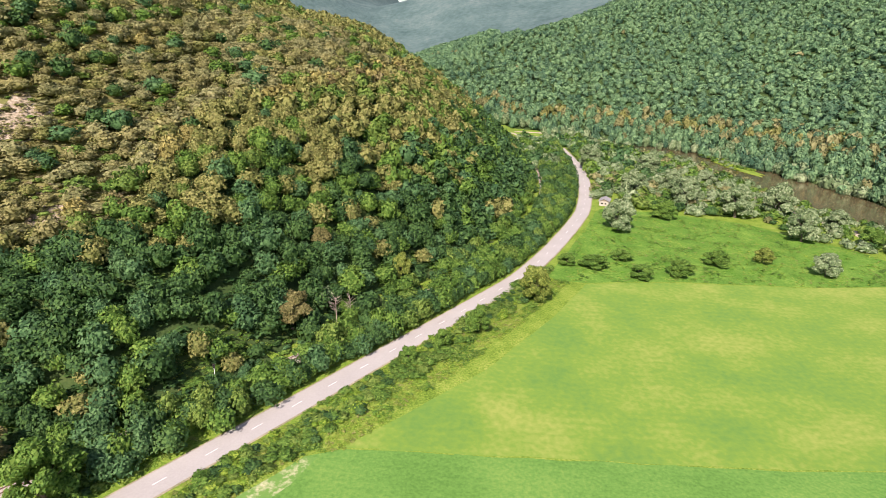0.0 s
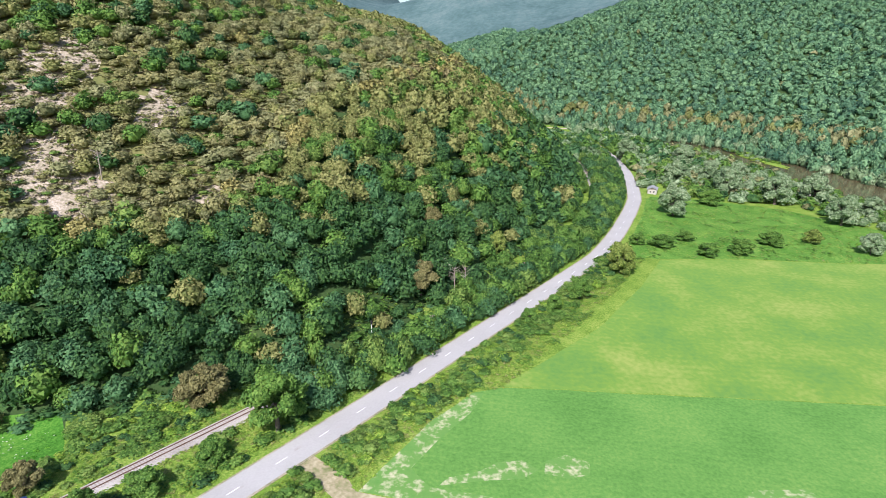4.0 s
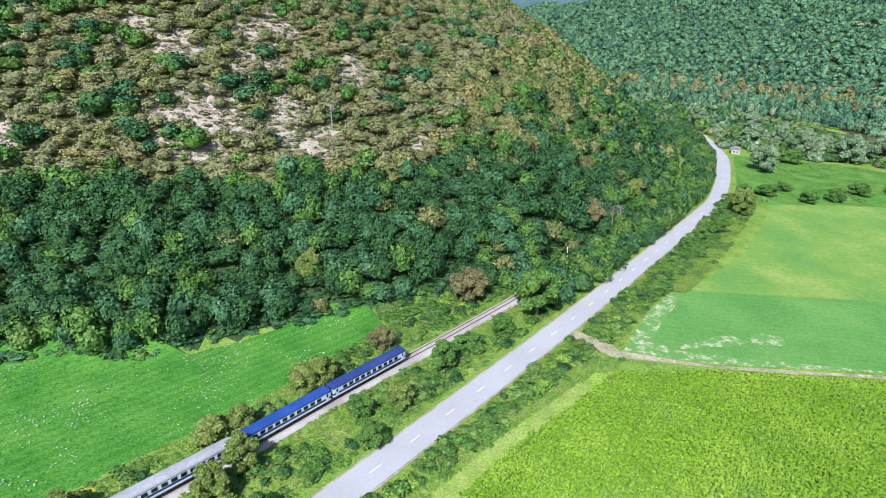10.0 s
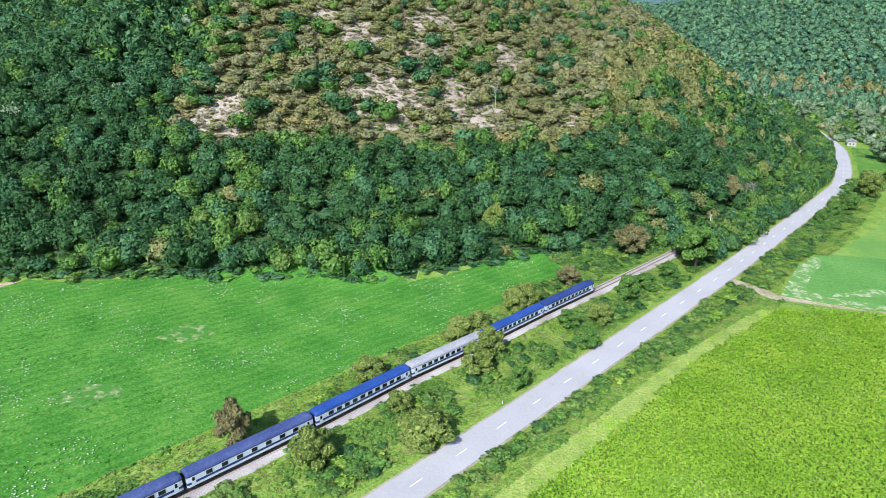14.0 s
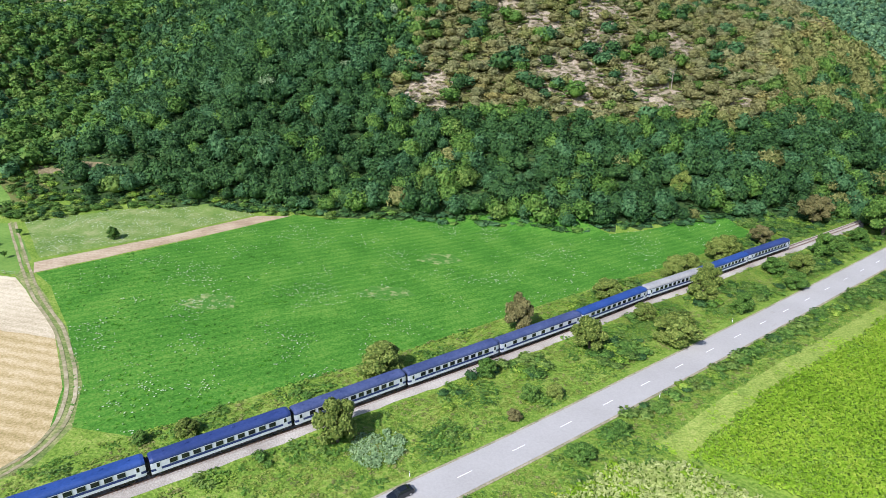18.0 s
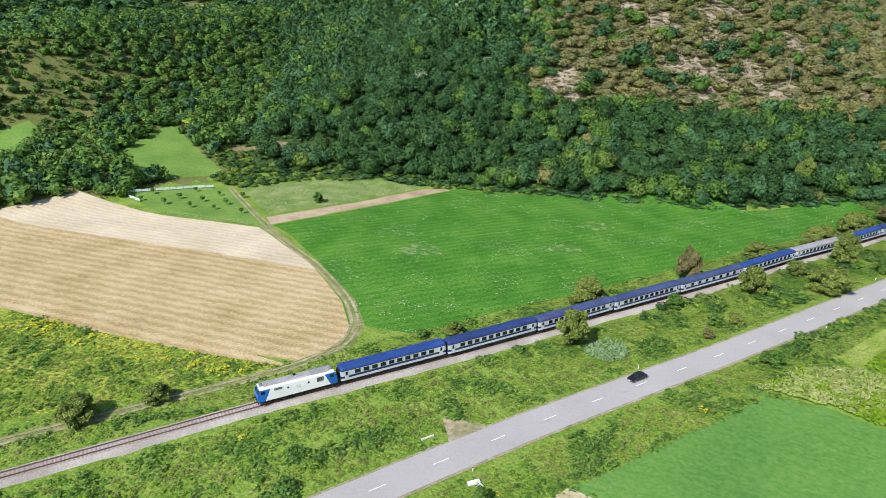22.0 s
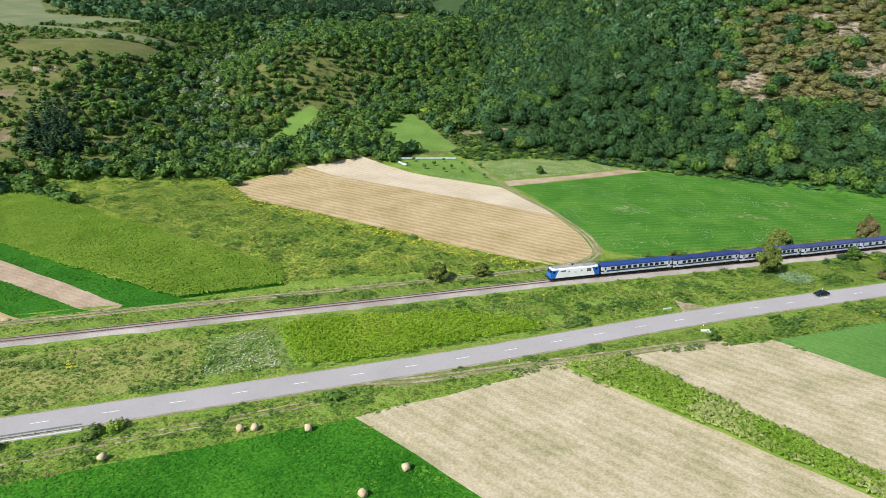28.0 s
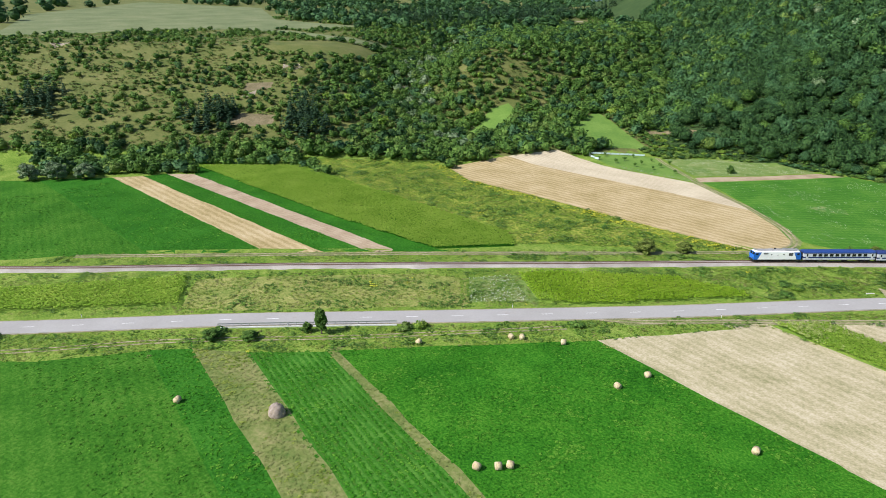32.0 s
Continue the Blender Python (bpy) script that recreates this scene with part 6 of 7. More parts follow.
    ok = (a > 1) & (a < 75) & (dry_zone(x, y) < 0.4) & (aside(RAIL_COARSE, x, y) > 4) & ~in_fields(x, y)
    x, y = x[ok], y[ok]
    w = rng.uniform(2.2, 4.6, len(x))
    lay("forest_undergrowth", x, y, w, w * rng.uniform(0.5, 0.8, len(x)), rng.choice([0, 0, 1, 11], len(x)), CLUMPS, "leafy green undergrowth beneath the trees", "undergrowth")
    # parched tufts over the bare part
    x, y = spots(-310, -60, 90, 400, 2.0, rng)
    ok = (dry_zone(x, y) > 0.5) & (patchy(x, y, 9, 51.0) + rng.normal(0, 0.15, len(x)) < 0.42)
    x, y = x[ok], y[ok]
    w = rng.uniform(1.2, 3.0, len(x))
    lay("dry_tufts", x, y, w, w * rng.uniform(0.45, 0.9, len(x)), rng.choice([7, 12, 12, 2, 8], len(x)), CLUMPS, "parched tan grass tufts and brush on the hillside", "brush")


def west_woods():
    rng = np.random.default_rng(12)
    x, y = spots(-900, -375, -400, 500, 6.0, rng)
    b, g, w0 = west_slope(x, y), np.abs(aside(GULLY, x, y)), aside(RAIL_COARSE, x, y)
    n, n2 = patchy(x, y, 34, 9.0), patchy(x, y, 12, 3.0)
    wet = np.exp(-(g / 58) ** 2) + ramp(x, -500, -440) + ramp(y, 40, 110) * ramp(x, -640, -570) + ramp(20 - b, -10, 10) * 0.9
    cut = -0.12 + 0.10 * ramp(-x, 560, 640) - 1.0 * np.clip(wet, 0, 1)
    ok = (w0 > 118) & (x < -400) & ~inside(FOOT_A, x, y) & ~in_fields(x, y) & (n + 0.3 * n2 + rng.normal(0, 0.10, len(x)) > cut)
    ok &= ~((x < -560) & (y < -250) & (b < 10))
    x, y, n, n2, wet, b = (q[ok] for q in (x, y, n, n2, wet, b))
    w = rng.uniform(3.0, 6.4, len(x)) + rng.uniform(2.0, 5.5, len(x)) * np.clip(wet, 0, 1)
    kinds = np.array([0, 1, 13, 6])[np.digitize(0.55 * n2 + rng.normal(0.36, 0.25, len(x)) - 0.2 * np.clip(wet, 0, 1), [0.05, 0.62, 1.0])]
    kinds = np.where((np.abs(aside(GULLY, x, y)) < 14) & (rng.uniform(0, 1, len(x)) < 0.22) & (b > 15), 5, kinds)
    kinds = np.where((wet > 0.5) & (kinds == 0) & (n2 > -0.2), rng.choice([1, 13, 11, 11], len(x)), kinds)
    near = (b < 75) | ((wet > 0.5) & (y < 220) & (x > -640))
    text = "scattered green shrubs and trees on grassy slopes"
    for sel, tem in ((near, MID_CROWNS), (~near, FAR_CROWNS)):
        lay("shrub_slope", x[sel], y[sel], w[sel], (w * rng.uniform(0.65, 1.05, len(x)))[sel], kinds[sel], tem, text, "shrubs")
    # low scrub between the shrubs
    x, y = spots(-860, -400, -380, 320, 3.9, rng)
    b = west_slope(x, y)
    ok = (b > -15) & (b < 330) & ~inside(FOOT_A, x, y) & ~in_fields(x, y) & (patchy(x, y, 16, 33.0) + rng.normal(0, 0.25, len(x)) > 0.0)
    x, y = x[ok], y[ok]
    w = rng.uniform(2.0, 4.2, len(x))
    lay("low_scrub", x, y, w, w * rng.uniform(0.5, 0.8, len(x)), rng.choice([1, 1, 13, 13, 2], len(x)), CLUMPS, "low green scrub on the grassy slope", "scrub")
    # the belt of woods beyond the plateau
    x, y = spots(-1300, -600, -500, 800, 23, rng)
    ok = (west_slope(x, y) > 300) & ~in_fields(x, y) & (patchy(x, y, 90, 2.0) > -0.15) & ~inside(FOOT_A, x, y)
    x, y = x[ok], y[ok]
    w = rng.uniform(12, 19, len(x))
    lay("far_wood", x, y, w, w * 0.9, rng.choice([0, 0, 11], len(x)), FAR_CROWNS, "distant dark green woods on the hilltop", "forest")


def pines():
    rng = np.random.default_rng(15)
    groups = [(-566, -160, 17, 34), (-531, -122, 18, 42), (-652, -232, 18, 30), (-545, -95, 8, 3)]
    xs, ys = [], []
    for cx, cy, r, n in groups:
        xs.extend(cx + rng.normal(0, r * 0.5, n))
        ys.extend(cy + rng.normal(0, r * 0.5, n))
    x, y = spots(-830, -690, 130, 480, 9.5, rng)
    x, y = np.concatenate([xs, x]), np.concatenate([ys, y])
    h = rng.uniform(9, 14, len(x))
    lay("pine_grove", x, y, h * 0.95, h, np.zeros(len(x), int), CONES, "dark conifer groves on the shrubby slope", "conifers", ["leaf_pine"])


def river_woods():
    rng = np.random.default_rng(13)
    x, y = spots(-160, 760, 160, 1350, 8.6, rng)
    r = river(x, y)
    ok = (r < -44) & (r > -620) & ((y < 1060) | (x < 420)) & (y > 0.8 * x - 20)
    x, y, r = x[ok], y[ok], r[ok]
    w = rng.uniform(8.0, 12.5, len(x))
    n = patchy(x, y, 60, 4.0)
    v = 0.25 * n + rng.normal(0.22, 0.16, len(x)) + 0.75 * np.exp(-((r + 98) / 24) ** 2) * (rng.uniform(0, 1, len(x)) < 0.5)
    # kinds 9 and 10 have the haze mixed into their leaf tones
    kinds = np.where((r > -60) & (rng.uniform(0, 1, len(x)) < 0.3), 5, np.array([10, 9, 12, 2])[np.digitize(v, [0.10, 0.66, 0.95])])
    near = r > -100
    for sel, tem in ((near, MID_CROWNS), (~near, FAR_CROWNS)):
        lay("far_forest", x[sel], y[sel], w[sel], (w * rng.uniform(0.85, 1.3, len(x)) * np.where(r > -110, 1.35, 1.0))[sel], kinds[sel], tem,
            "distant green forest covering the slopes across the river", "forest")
    # thickets on the near bank and up the valley
    x, y = spots(40, 300, 235, 720, 7.5, rng)
    r, e = river(x, y), -aside(ROAD_COARSE, x, y)
    ok = (r > 6) & (e > 8) & ~in_fields(x, y) & ((r < 60) | (y > 335)) & ~((np.hypot(x - 94, y - 350) < 13))
    x, y, r = x[ok], y[ok], r[ok]
    w = rng.uniform(6, 12, len(x)) * np.where((r < 60) & (y < 420), 0.75, 1)
    kinds = rng.choice([0, 1, 1, 13, 5, 5, 5, 12], len(x))
    lay("bank_thicket", x, y, w, w * rng.uniform(0.65, 1.05, len(x)), kinds, MID_CROWNS, "green and silvery willow thickets along the river bank", "thicket")
    # thicket that closes the bend of the road
    x, y = spots(40, 160, 440, 720, 8.0, rng)
    ok = (np.abs(aside(ROAD_COARSE, x, y)) > 7) & (river(x, y) > 26) & (aside(ROAD_COARSE, x, y) < 40)
    x, y = x[ok], y[ok]
    w = rng.uniform(8, 13, len(x))
    lay("bend_thicket", x, y, w, w * rng.uniform(0.9, 1.3, len(x)), rng.choice([0, 1, 11, 5], len(x)), MID_CROWNS, "tall green trees closing in on the road's bend", "trees")
    x, y = spots(235, 252, 490, 560, 6.0, rng)
    ok = np.abs(x - 243) < 7
    x, y = x[ok], y[ok]
    w = rng.uniform(4, 8, len(x))
    scatter("bar_willows", np.column_stack([x, y, np.full(len(x), -8.0)]), np.column_stack([w, w * 0.8]), rng.choice([1, 5, 6], len(x)), LEAVES, BUSHES,
            "willow shrubs growing on the gravel bar", "shrubs")


def line_woods():
    """Trees between road and railway where both run under the hill, and scrub further along."""
    rng = np.random.default_rng(14)
    x, y = spots(-140, 110, 60, 560, 4.8, rng)
    e, w0 = -aside(ROAD_COARSE, x, y), aside(RAIL_COARSE, x, y)
    ok = (e < -5.0) & (w0 < -3.0) & (y > 108)
    ok |= (w0 > 3.6) & ~inside(FOOT_A, x, y) & (y > 118) & (x > -100)
    x, y, e, w0 = x[ok], y[ok], e[ok], w0[ok]
    w = np.minimum(rng.uniform(6.5, 10, len(x)), 2.2 * np.minimum(np.abs(w0) + 0.3, np.abs(e) - 1.2) + 0.8)
    kinds = rng.choice([0, 0, 1, 1, 11, 13], len(x))
    lay("trackside_wood", x, y, w, rng.uniform(6.5, 11.5, len(x)), kinds, NEAR_CROWNS, "dense green trees between the road and the railway", "trees", sink=0.06)
    # a row whose crowns hang over the road's edge
    along = np.arange(float(np.interp(-34, ROAD_LINE[:, 0], ROAD_S)), ROAD_S[-1] - 30, 3.3)
    q = np.array([road_point(v + rng.uniform(-1, 1), 7.0 + rng.uniform(-0.7, 1.2)).translation[:2] for v in along])
    w = rng.uniform(4.8, 7.2, len(q))
    lay("trackside_wood", q[:, 0], q[:, 1], w, rng.uniform(5.0, 9.5, len(q)), rng.choice([0, 0, 1, 1, 11], len(q)), NEAR_CROWNS, "dense green trees leaning over the road's edge", "trees", sink=0.04)
    # bushes in the strip and along both verges
    x, y = spots(-420, 110, -330, 240, 2.4, rng)
    e, w0 = -aside(ROAD_COARSE, x, y), aside(RAIL_COARSE, x, y)
    n = patchy(x, y, 11, 6.0)
    north = ramp(y, -75, -20)
    mid = (e < -6.5) & (w0 < -4) & (n > 0.62 - 0.52 * north + 0.15 * ramp(-y, 120, 170)) & (y < 125)
    east = (e > 5.6) & (e < 9.0 + 6.0 * ramp(y, 0, 90)) & (n > 0.5 - 1.0 * ramp(y, -75, -20))
    west = (w0 > 4.5) & (w0 < 11) & (n > 0.52 - 0.45 * ramp(y, 10, 60)) & (y > -110) & (y < 112)
    tip = (w0 > 5) & (x > -150) & (x < -70) & (y > 62) & (n > -0.45) & ~inside(FOOT_A, x, y)
    ok = (mid | east | west | tip) & ~in_fields(x, y)
    x, y, n = x[ok], y[ok], n[ok]
    w = rng.uniform(2.2, 5.0, len(x))
    kinds = rng.choice([1, 1, 1, 13, 13, 0, 6], len(x))
    lay("roadside_bushes", x, y, w, w * rng.uniform(0.45, 0.8, len(x)), kinds, BUSHES, "thick green roadside bushes and brambles", "bushes")


def weeds():
    rng = np.random.default_rng(16)
    x, y = spots(-430, 100, -340, 240, 1.3, rng)
    e, w0 = -aside(ROAD_COARSE, x, y), aside(RAIL_COARSE, x, y)
    n, south = patchy(x, y, 7, 2.0), ramp(-y, 50, 110)
    close = 4 - 1.7 * ramp(y, -40, 0)
    verge = ((e < -5.5) & (w0 < -close) & (n > -0.55 + 0.15 * south)) | ((e > 5.3) & (e < 22) & (n > -0.5 + 0.15 * south)) | ((w0 > close) & (w0 < 15) & (n > -0.4))
    ok = verge & ~in_fields(x, y, ("flower_patch", "rough_strip"))
    x1, y1 = spots(-505, -275, -160, -90, 1.6, rng)
    scrub = [f for f in FIELDS if f[0] == "scrub_field"][0][3]
    k = inside(scrub, x1, y1) & (patchy(x1, y1, 8, 3.0) > -0.4)
    x2, y2 = spots(50, 205, 222, 332, 2.3, rng)
    rough = [f for f in FIELDS if f[0] == "rough_meadow"][0][3]
    k2 = inside(rough, x2, y2) & (patchy(x2, y2, 9, 3.0) > -0.15)
    x, y = np.concatenate([x[ok], x1[k], x2[k2]]), np.concatenate([y[ok], y1[k], y2[k2]])
    n, m = patchy(x, y, 14, 12.0), patchy(x, y, 9, 44.0) + rng.normal(0, 0.12, len(x))
    lush = ramp(m, 0.05, 0.45)
    h = rng.uniform(0.35, 0.8, len(x)) * (1 + 1.5 * lush) * (1 - 0.35 * ramp(-y, 120, 200))
    border = [f for f in FIELDS if f[0] == "stubble_field"][0][3]
    gold = (n + rng.normal(0, 0.2, len(x)) > 1.0) | (inside(scrub, x, y) & (np.abs(aside(border + border[:1], x, y)) < 9) & (rng.uniform(0, 1, len(x)) < 0.55))
    kinds = np.where(m > 0.3, rng.choice([0, 0, 5, 6], len(x)), np.where(m > 0.0, rng.choice([5, 5, 1, 6], len(x)), rng.choice([4, 4, 1, 2], len(x))))
    kinds = np.where(gold, 3, kinds)
    lay("tall_weeds", x, y, h * 1.1 + 0.8, h, kinds, WEEDS, "tall green weeds and grasses on rough ground", "weeds", ["leaf_green", "leaf_bright", "leaf_olive", "goldenrod", "grass_leaf", "leaf_verge", "leaf_fresh"])


def maize():
    rng = np.random.default_rng(17)
    for f in FIELDS:
        if not f[0].startswith("corn"):
            continue
        p = np.array(f[3])
        turn = radians(3.5 if p[:, 0].max() < -330 else (50 if "sunlit" in f[1] else -15))
        co, si = math.cos(turn), math.sin(turn)
        q = p @ np.array([[co, -si], [si, co]])
        step = 0.85 if "broad" in f[1] else 0.75
        gx, gy = np.meshgrid(np.arange(q[:, 0].min(), q[:, 0].max(), step), np.arange(q[:, 1].min(), q[:, 1].max(), 1.0))
        gx, gy = gx.ravel() + rng.uniform(-0.3, 0.3, gx.size), gy.ravel() + rng.uniform(-0.12, 0.12, gx.size)
        x, y = gx * co - gy * si, gx * si + gy * co
        ok = inside(f[3], x, y) & (x < 75) & (y > -330) & ~in_fields(x, y, ("corn_field", "corn_plot", "corn_strip"))
        if "broad" in f[1]:
            ok &= (y - 0.9 * x > 35) | (x < -75)
        x, y = x[ok], y[ok]
        n = patchy(x, y, 16, 30.0)
        h = rng.uniform(1.45, 1.75, len(x)) * (1 + 0.12 * n)
        sunny = "sunlit" in f[1]
        distant = p[:, 0].max() < -330
        kinds = np.where(rng.uniform(-0.5, 0.5, len(x)) + n > (-0.6 if sunny else -0.1), 0, 1)
        lay("maize", x, y, h * 0.95, h, kinds, MAIZE, "tall leafy maize plants standing in rows", "maize", ["leaf_maize" if distant else "leaf_tassel" if "pale" in f[1] or "narrow" in f[1] else "leaf_corn", "leaf_corn" if "pale" in f[1] else "leaf_maize"])


def flowers():
    """White umbels in drifts over the meadow and the weedy plots."""
    rng = np.random.default_rng(18)
    quad = [(np.array([[-0.5, -0.5, 0.9], [0.5, -0.5, 1.0], [0.5, 0.5, 0.9], [-0.5, 0.5, 1.0]]), np.array([[0, 1, 2, 3]]))]
    for name, many, cut, size in (("meadow", 4200, 0.22, 0.27), ("weedy_plot", 1500, -0.1, 0.32), ("flower_patch", 520, -0.6, 0.26)):
        poly = [f for f in FIELDS if f[0] == name][0][3]
        p = np.array(poly)
        x, y = rng.uniform(p[:, 0].min(), p[:, 0].max(), many * 8), rng.uniform(p[:, 1].min(), p[:, 1].max(), many * 8)
        ok = inside(poly, x, y)
        x, y = x[ok], y[ok]
        ok = patchy(x, y, 13, 17.0) + 0.5 * patchy(x, y, 3.0, 27.0) + rng.normal(0, 0.12, len(x)) > cut
        x, y = x[ok][:many], y[ok][:many]
        w = rng.uniform(0.4, 1.3, len(x)) * size
        lay("white_flowers", x, y, w, np.full(len(x), 0.3), np.zeros(len(x), int), quad, "drifts of small white flowers in the grass", "flowers", ["flower"])


def crops():
    """Leafy clumps of clover, alfalfa and vegetables, and coarse grass in the meadow."""
    rng = np.random.default_rng(19)
    for f in FIELDS:
        gap = {"alfalfa": 0.95, "dark_field": 1.25, "crop_rows": 0.85, "meadow": 2.2, "corn_edge": 0.8, "rough_grass": 1.7, "dry_grass": 1.0, "bright_meadow": 1.6, "scrub": 1.5}.get(f[2])
        if not gap:
            continue
        p = np.array(f[3])
        x, y = spots(max(p[:, 0].min(), -520), min(p[:, 0].max(), 215), max(p[:, 1].min(), -300), p[:, 1].max(), gap, rng)
        ok = inside(f[3], x, y) & ((x < -205) | (y > -60) | (y < -300))
        x, y = x[ok], y[ok]
        if f[2] == "crop_rows":
            c, s = math.cos(radians(-11.5)), math.sin(radians(-11.5))
            v = np.round((-x * s + y * c) / 1.5) * 1.5 + rng.uniform(-0.15, 0.15, len(x))
            u = x * c + y * s
            x, y = u * c - v * s, u * s + v * c
        n = patchy(x, y, 9, 41.0)
        ok = n > -0.45
        x, y, n = x[ok], y[ok], n[ok]
        h = rng.uniform(0.12, 0.30, len(x)) * (1 + 0.4 * n)
        kinds = np.where(n + rng.normal(0, 0.25, len(x)) > 0.35, 1, 0)
        lay("crop_plants", x, y, h * 3.6, h, kinds, TUFTS, "low leafy green crop plants", "crop", {"meadow": ["meadow", "meadow_leaf"], "bright_meadow": ["bright_meadow", "meadow_leaf"], "corn_edge": ["corn_edge", "leaf_corn"], "rough_grass": ["rough_grass", "meadow_leaf"], "dry_grass": ["dry_grass", "grass_leaf"], "scrub": ["scrub", "leaf_verge"]}.get(f[2], ["alfalfa", "meadow_leaf"]))


hill_woods()
west_woods()
pines()
river_woods()
line_woods()
weeds()
maize()
crops()
flowers()


# ---- single trees and bushes ----
def tree_model(kind, rng):
    """A tree or bush ten metres tall and wide, on a tapered trunk with limbs."""
    tones = {"green": "leaf_green", "round": "leaf_lime", "olive": "leaf_lime", "brown": "leaf_rust", "brownbig": "leaf_rust", "big": "leaf_green", "silver": "leaf_silver",
             "willow": "leaf_silver", "reed": "leaf_reed", "poplar": "leaf_green"}
    words = {"green": ("leafy green bush on rough grass", "bush"), "round": ("rounded olive-green tree beside the railway", "tree"),
             "olive": ("bushy olive-green tree in the verge", "tree"), "brown": ("parched brownish tree at the meadow's edge", "tree"),
             "brownbig": ("broad brown-leaved tree at the forest edge", "tree"), "big": ("large spreading dark green tree by the railway", "tree"),
             "silver": ("silvery-leaved willow bush near the river", "willow"), "willow": ("broad grey-green willow near the river", "willow"),
             "reed": ("pale grey-green patch of reeds beside the road", "reeds"), "poplar": ("slender young green tree by the guard rail", "tree")}
    root = thing({"green": "bush", "reed": "reed_patch"}.get(kind, "tree"), Matrix(), *words[kind])
    if kind == "reed":
        vs, fs, n = [], [], 0
        for _ in range(150):
            v, f, _ = crown_template(rng, 24, 0.12, 0, 0.9, 0.9)
            a, r = rng.uniform(0, 6.28), 5 * math.sqrt(rng.uniform(0, 1))
            vs.append(v * np.array([1.7, 1.7, rng.uniform(4, 8)]) + np.array([r * math.cos(a), r * math.sin(a), 0]))
            fs.append(f + n)
            n += len(v)
        solid("reed_stand", np.concatenate(vs), np.concatenate(fs), tones[kind], root)
        return root
    high = kind in ("brown", "brownbig", "big", "willow", "poplar", "round")
    b = bmesh.new()
    rod(b, (0, 0, -0.5), (0.15, 0.1, 4.6), 0.42 if high else 0.22, 9, 0.20 if high else 0.1)
    part("trunk", b, "bark", root)
    for k in range(5):
        b = bmesh.new()
        a, h = k * 1.26 + rng.uniform(-0.3, 0.3), rng.uniform(2.0, 4.2)
        mid = Vector((math.cos(a) * 1.4, math.sin(a) * 1.4, h + 1.2))
        rod(b, (0.1, 0.1, h), mid, 0.16, 6, 0.10)
        rod(b, mid, (math.cos(a) * 3.1, math.sin(a) * 3.1, h + 3.1), 0.10, 6, 0.03)
        part("limb", b, "bark", root)
    # crown: several lobes of leaf sprays
    vs, fs, ns, n = [], [], [], 0
    lobes = 13
    for k in range(lobes):
        a = k * 2.4 + rng.uniform(-0.4, 0.4)
        up = (k + 0.5) / lobes
        wide = 3.1 * math.sin(math.pi * min(0.97, 0.22 + 0.72 * up)) ** 0.8 * rng.uniform(0.75, 1.12)
        if kind == "poplar":
            wide *= 0.5
        v, f, around = crown_template(rng, 330, 0.068, 2, 0.95, 0.6, 10)
        s = rng.uniform(3.2, 4.6)
        low = 0.2 if kind in ("green", "olive", "willow", "silver", "round") else 1.3
        vs.append(v * s + np.array([math.cos(a) * wide, math.sin(a) * wide, low + (6.4 - low * 0.8) * up]))
        ns.append(around)
        fs.append(f + n)
        n += len(v)
    v, f = np.concatenate(vs), np.concatenate(fs)
    v[:, 2] *= 10 / v[:, 2].max()
    faces = [tuple(q[:3]) if q[2] == q[3] else tuple(q) for q in f.tolist()]
    soft_normals(solid("crown", v, faces, tones[kind], root).data, np.concatenate(ns))
    return root


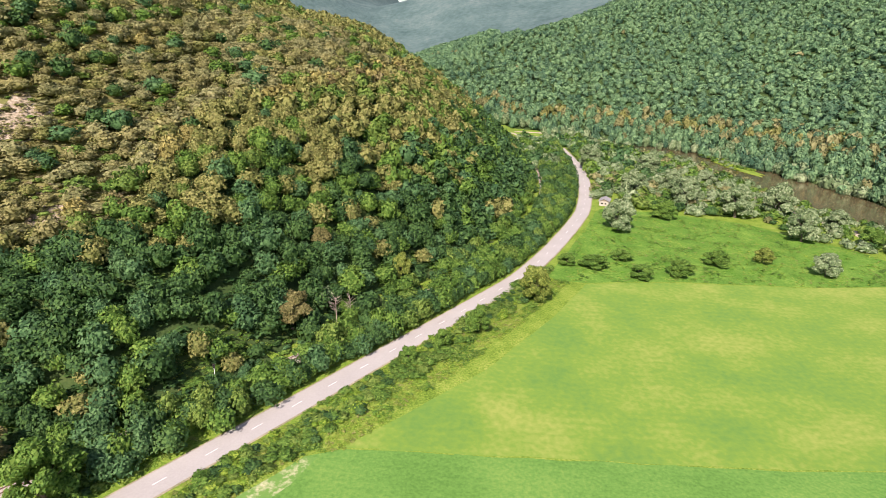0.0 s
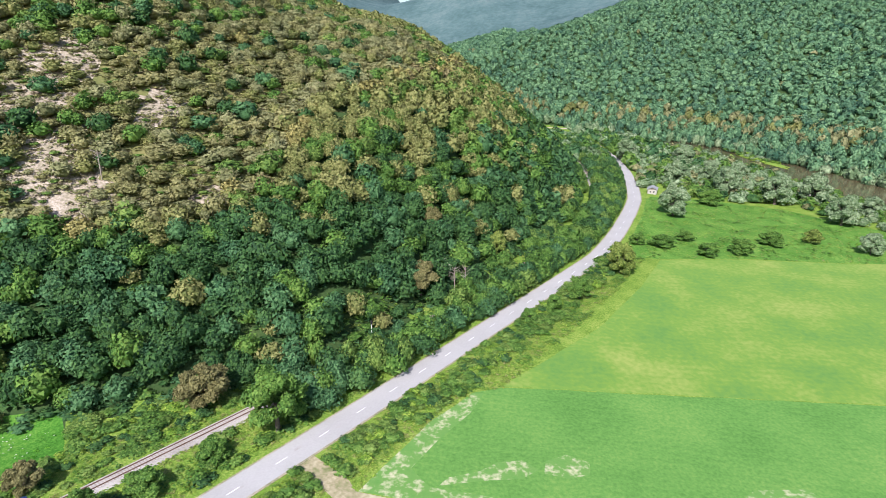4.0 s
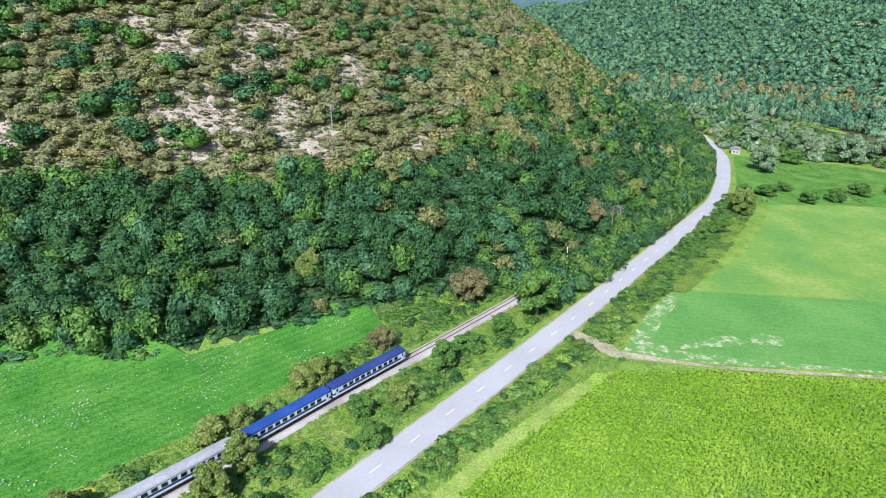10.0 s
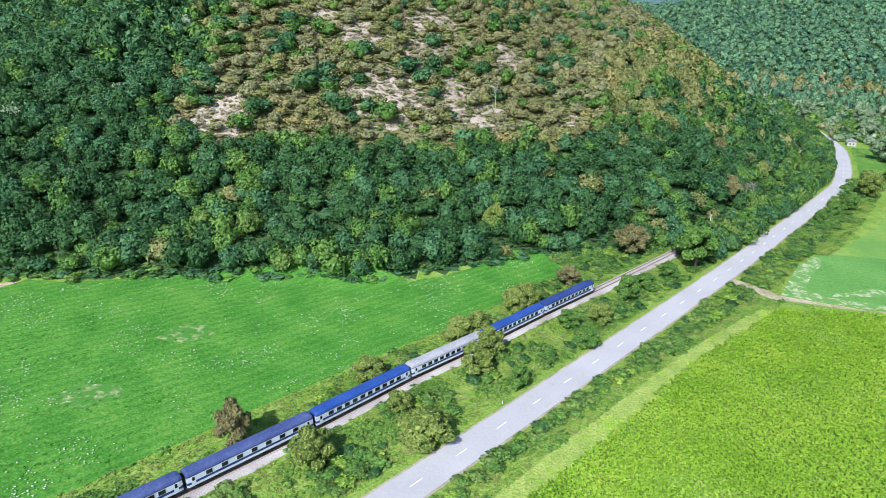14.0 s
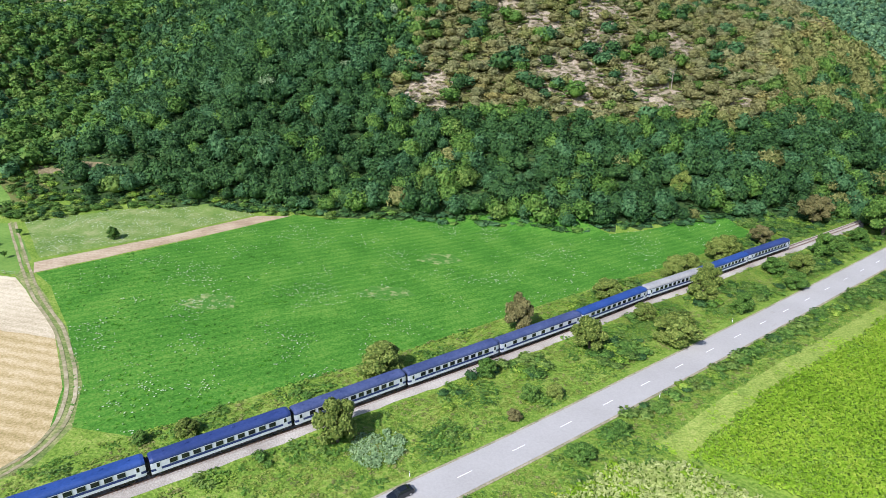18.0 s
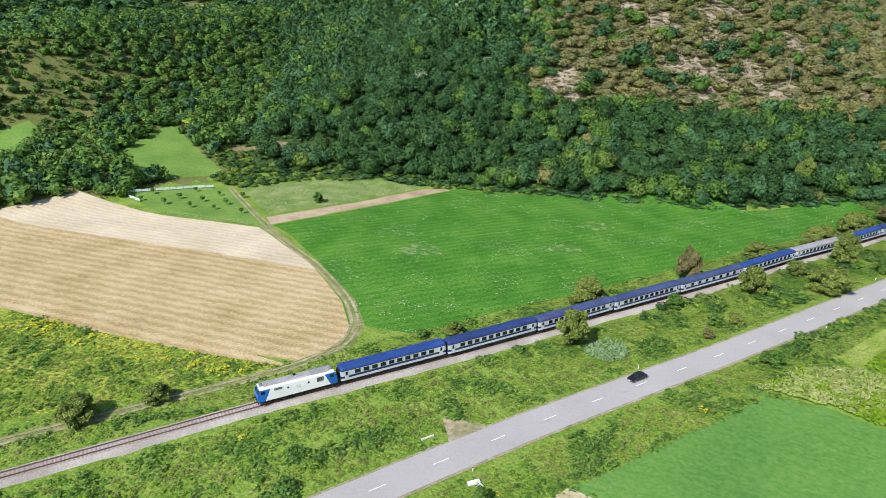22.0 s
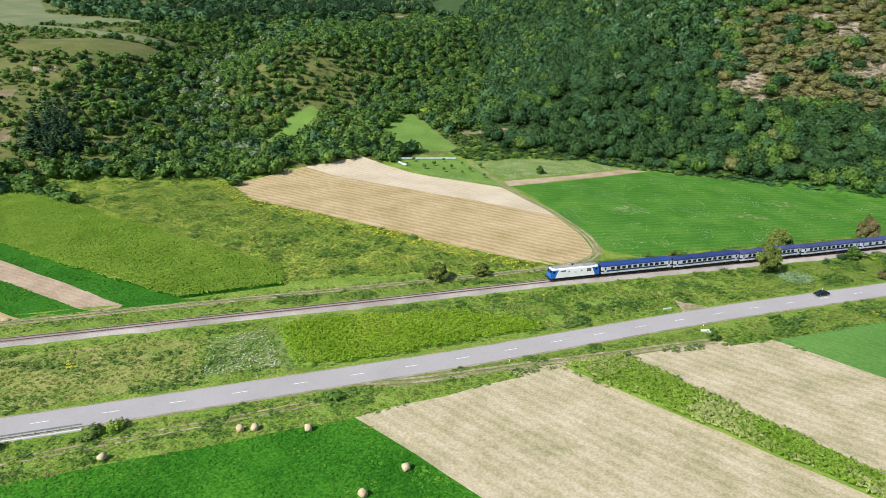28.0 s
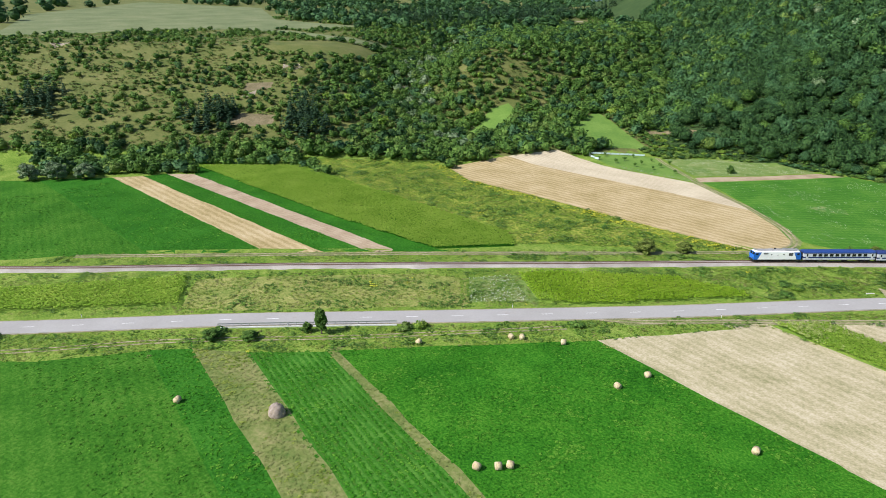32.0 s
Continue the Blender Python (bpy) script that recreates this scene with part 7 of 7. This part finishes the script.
TREES = [  # x, y, width, height, kind
    (-195.5, -11, 8.8, 11.5, "brown"), (-221, -40, 10.8, 9.0, "round"), (-221, -63, 9.3, 9.6, "round"), (-248, -69, 5.0, 3.8, "olive"),
    (-199, -34, 4.6, 5.2, "green"), (-178, -15, 9.2, 8.8, "round"), (-158, -6, 12.0, 8.6, "olive"), (-139, 17, 6.6, 6.4, "green"),
    (-146, 30, 8.8, 8.2, "round"), (-155, 38, 9.2, 7.4, "round"), (-174, 16, 9.8, 6.6, "round"), (-189, -39, 4.9, 3.4, "green"),
    (-191, -47, 3.5, 2.7, "brown"), (-184, -37, 4.4, 3.4, "olive"), (-165, 4, 6.8, 5.2, "olive"), (-178, -56, 6.0, 4.2, "green"),
    (-164, -37, 2.9, 2.7, "green"), (-171, -46, 4.4, 3.0, "green"), (-213.5, -62.5, 10.0, 2.6, "reed"), (-125, 48, 7.6, 5.8, "green"), (-121, 38, 8.0, 5.8, "green"),
    (-136, 62, 10.0, 8.2, "olive"), (-123, 78, 8.6, 7.0, "brown"), (-98, 109, 15.0, 12.0, "brownbig"), (-77.5, 99, 17.0, 16.0, "big"),
    (-106, 68, 9.2, 9.2, "green"), (-116, 52, 8.6, 6.6, "olive"), (-149, 21, 8.4, 8.6, "olive"), (-140, 58, 9.0, 7.6, "olive"), (-150, 42, 8.4, 7.0, "olive"),
    (-89, 88, 8.0, 5.8, "green"), (-99, 78, 9.5, 5.4, "green"), (33, 207, 14.0, 13.5, "olive"), (11, 180, 9.4, 8.8, "green"), (0, 170, 7.3, 6.2, "green"),
    (-10, 160, 6.5, 5.0, "green"), (88, 298, 19.0, 17.0, "willow"), (163, 247, 12.5, 11.0, "silver"), (119, 378, 20.0, 18.0, "silver"), (150, 450, 23.0, 18.0, "silver"),
    (165, 338, 22.0, 20.0, "willow"), (194, 347, 21.0, 20.0, "willow"), (145, 358, 22.0, 19.0, "willow"), (180, 296, 18.5, 18.0, "willow"), (208, 314, 17.0, 13.0, "silver"),
    (208, 286, 14.0, 11.0, "green"), (63, 243, 14.0, 6.4, "green"), (80, 233, 11.0, 6.6, "green"), (98, 239, 13.0, 7.6, "green"), (119, 254, 13.5, 7.2, "green"),
    (143, 260, 10.5, 7.6, "olive"), (121, 328, 17.0, 10.0, "green"), (182, 421, 15.0, 12.0, "silver"), (109, 456, 20.0, 20.0, "silver"), (148, 395, 18.0, 16.0, "willow"),
    (-46, 172, 14.0, 12.5, "brownbig"), (-42, 203, 9.0, 11.0, "brownbig"), (-148, 108, 9.0, 11.0, "olive"), (-16, 217, 9.0, 11.0, "olive"),
    (52, 245, 9.0, 5.4, "green"), (78, 255, 11.0, 5.0, "green"), (-327.5, -240.5, 4.0, 7.2, "poplar"), (-331, -242.5, 3.4, 2.8, "green"),
    (-540, -250, 12.0, 9.0, "silver"), (-533, -240, 11.0, 8.0, "silver"), (-547, -260, 11.0, 8.5, "silver"), (-303, -126, 8.4, 5.2, "olive"), (-294, -116, 6.4, 4.0, "olive"),
    (-226.5, -119, 3.4, 3.2, "green"), (-331, 8, 4.7, 4.4, "green"), (-255, -73, 3.8, 2.6, "green"), (-343, -262, 5.5, 3.0, "green"), (-337, -255, 5.0, 2.6, "green"),
]


def trees():
    rng = np.random.default_rng(21)
    made = {}
    for k, (x, y, w, h, kind) in enumerate(TREES):
        pool = made.setdefault(kind, [])
        wide = 7.4 if kind == "poplar" else 10.2
        m = Matrix.Translation((x, y, float(land(x, y)[0]) - 0.1)) @ Matrix.Rotation(rng.uniform(0, 6.28), 4, "Z") @ Matrix.Diagonal((w / wide, w / wide, h / 10, 1))
        if len(pool) < 3:
            ob = tree_model(kind, rng)
            ob.matrix_basis = m
            pool.append(ob)
        else:
            base = pool[k % 3]
            ob = copy_thing(base, m @ Matrix.Diagonal((*base.scale, 1)).inverted())


trees()


def saplings():
    rng = np.random.default_rng(23)
    first = None
    for k in range(15):
        x, y = -392 + 10.5 * (k % 5) + rng.uniform(-1, 1), -20 + 8.0 * (k // 5) + rng.uniform(-1, 1) + 1.2 * (k % 5)
        if not inside([f for f in FIELDS if f[0] == "orchard_paddock"][0][3], np.array([x]), np.array([y]))[0]:
            continue
        m = Matrix.Translation((x, y, float(land(x, y)[0]))) @ Matrix.Rotation(rng.uniform(0, 6), 4, "Z") @ Matrix.Scale(rng.uniform(0.8, 1.2), 4)
        if first:
            copy_thing(first, m @ Matrix.Diagonal((*first.scale, 1)).inverted())
            continue
        first = thing("sapling", m, "young green fruit tree in the paddock", "tree", "saplings in the paddock")
        b = bmesh.new()
        rod(b, (0, 0, -0.2), (0, 0, 1.4), 0.07, 7, 0.04)
        part("trunk", b, "bark", first)
        v, f, _ = crown_template(rng, 110, 0.09, 1)
        faces = [tuple(q[:3]) if q[2] == q[3] else tuple(q) for q in f.tolist()]
        solid("crown", v * 2.0 + np.array([0, 0, 0.8]), faces, "leaf_green", first)


saplings()


def dead_trees():
    rng = np.random.default_rng(22)
    for x, y, h in ((-34, 181, 9.0), (-30, 184, 8.0), (-150, 175, 7.0)):
        root = thing("dead_tree", Matrix.Translation((x, y, float(land(x, y)[0]) + 2.0)), "leafless grey dead tree in the forest", "tree")
        b = bmesh.new()
        rod(b, (0, 0, -3), (0, 0, h), 0.22, 7, 0.05)
        part("trunk", b, "sleeper", root)
        for k in range(22):
            a, z = rng.uniform(0, 6.28), rng.uniform(0.35, 0.95) * h
            b = bmesh.new()
            rod(b, (0, 0, z), (math.cos(a) * 2.2, math.sin(a) * 2.2, z + rng.uniform(0.8, 2.4)), 0.07, 5, 0.02)
            part("branch", b, "sleeper", root)


dead_trees()
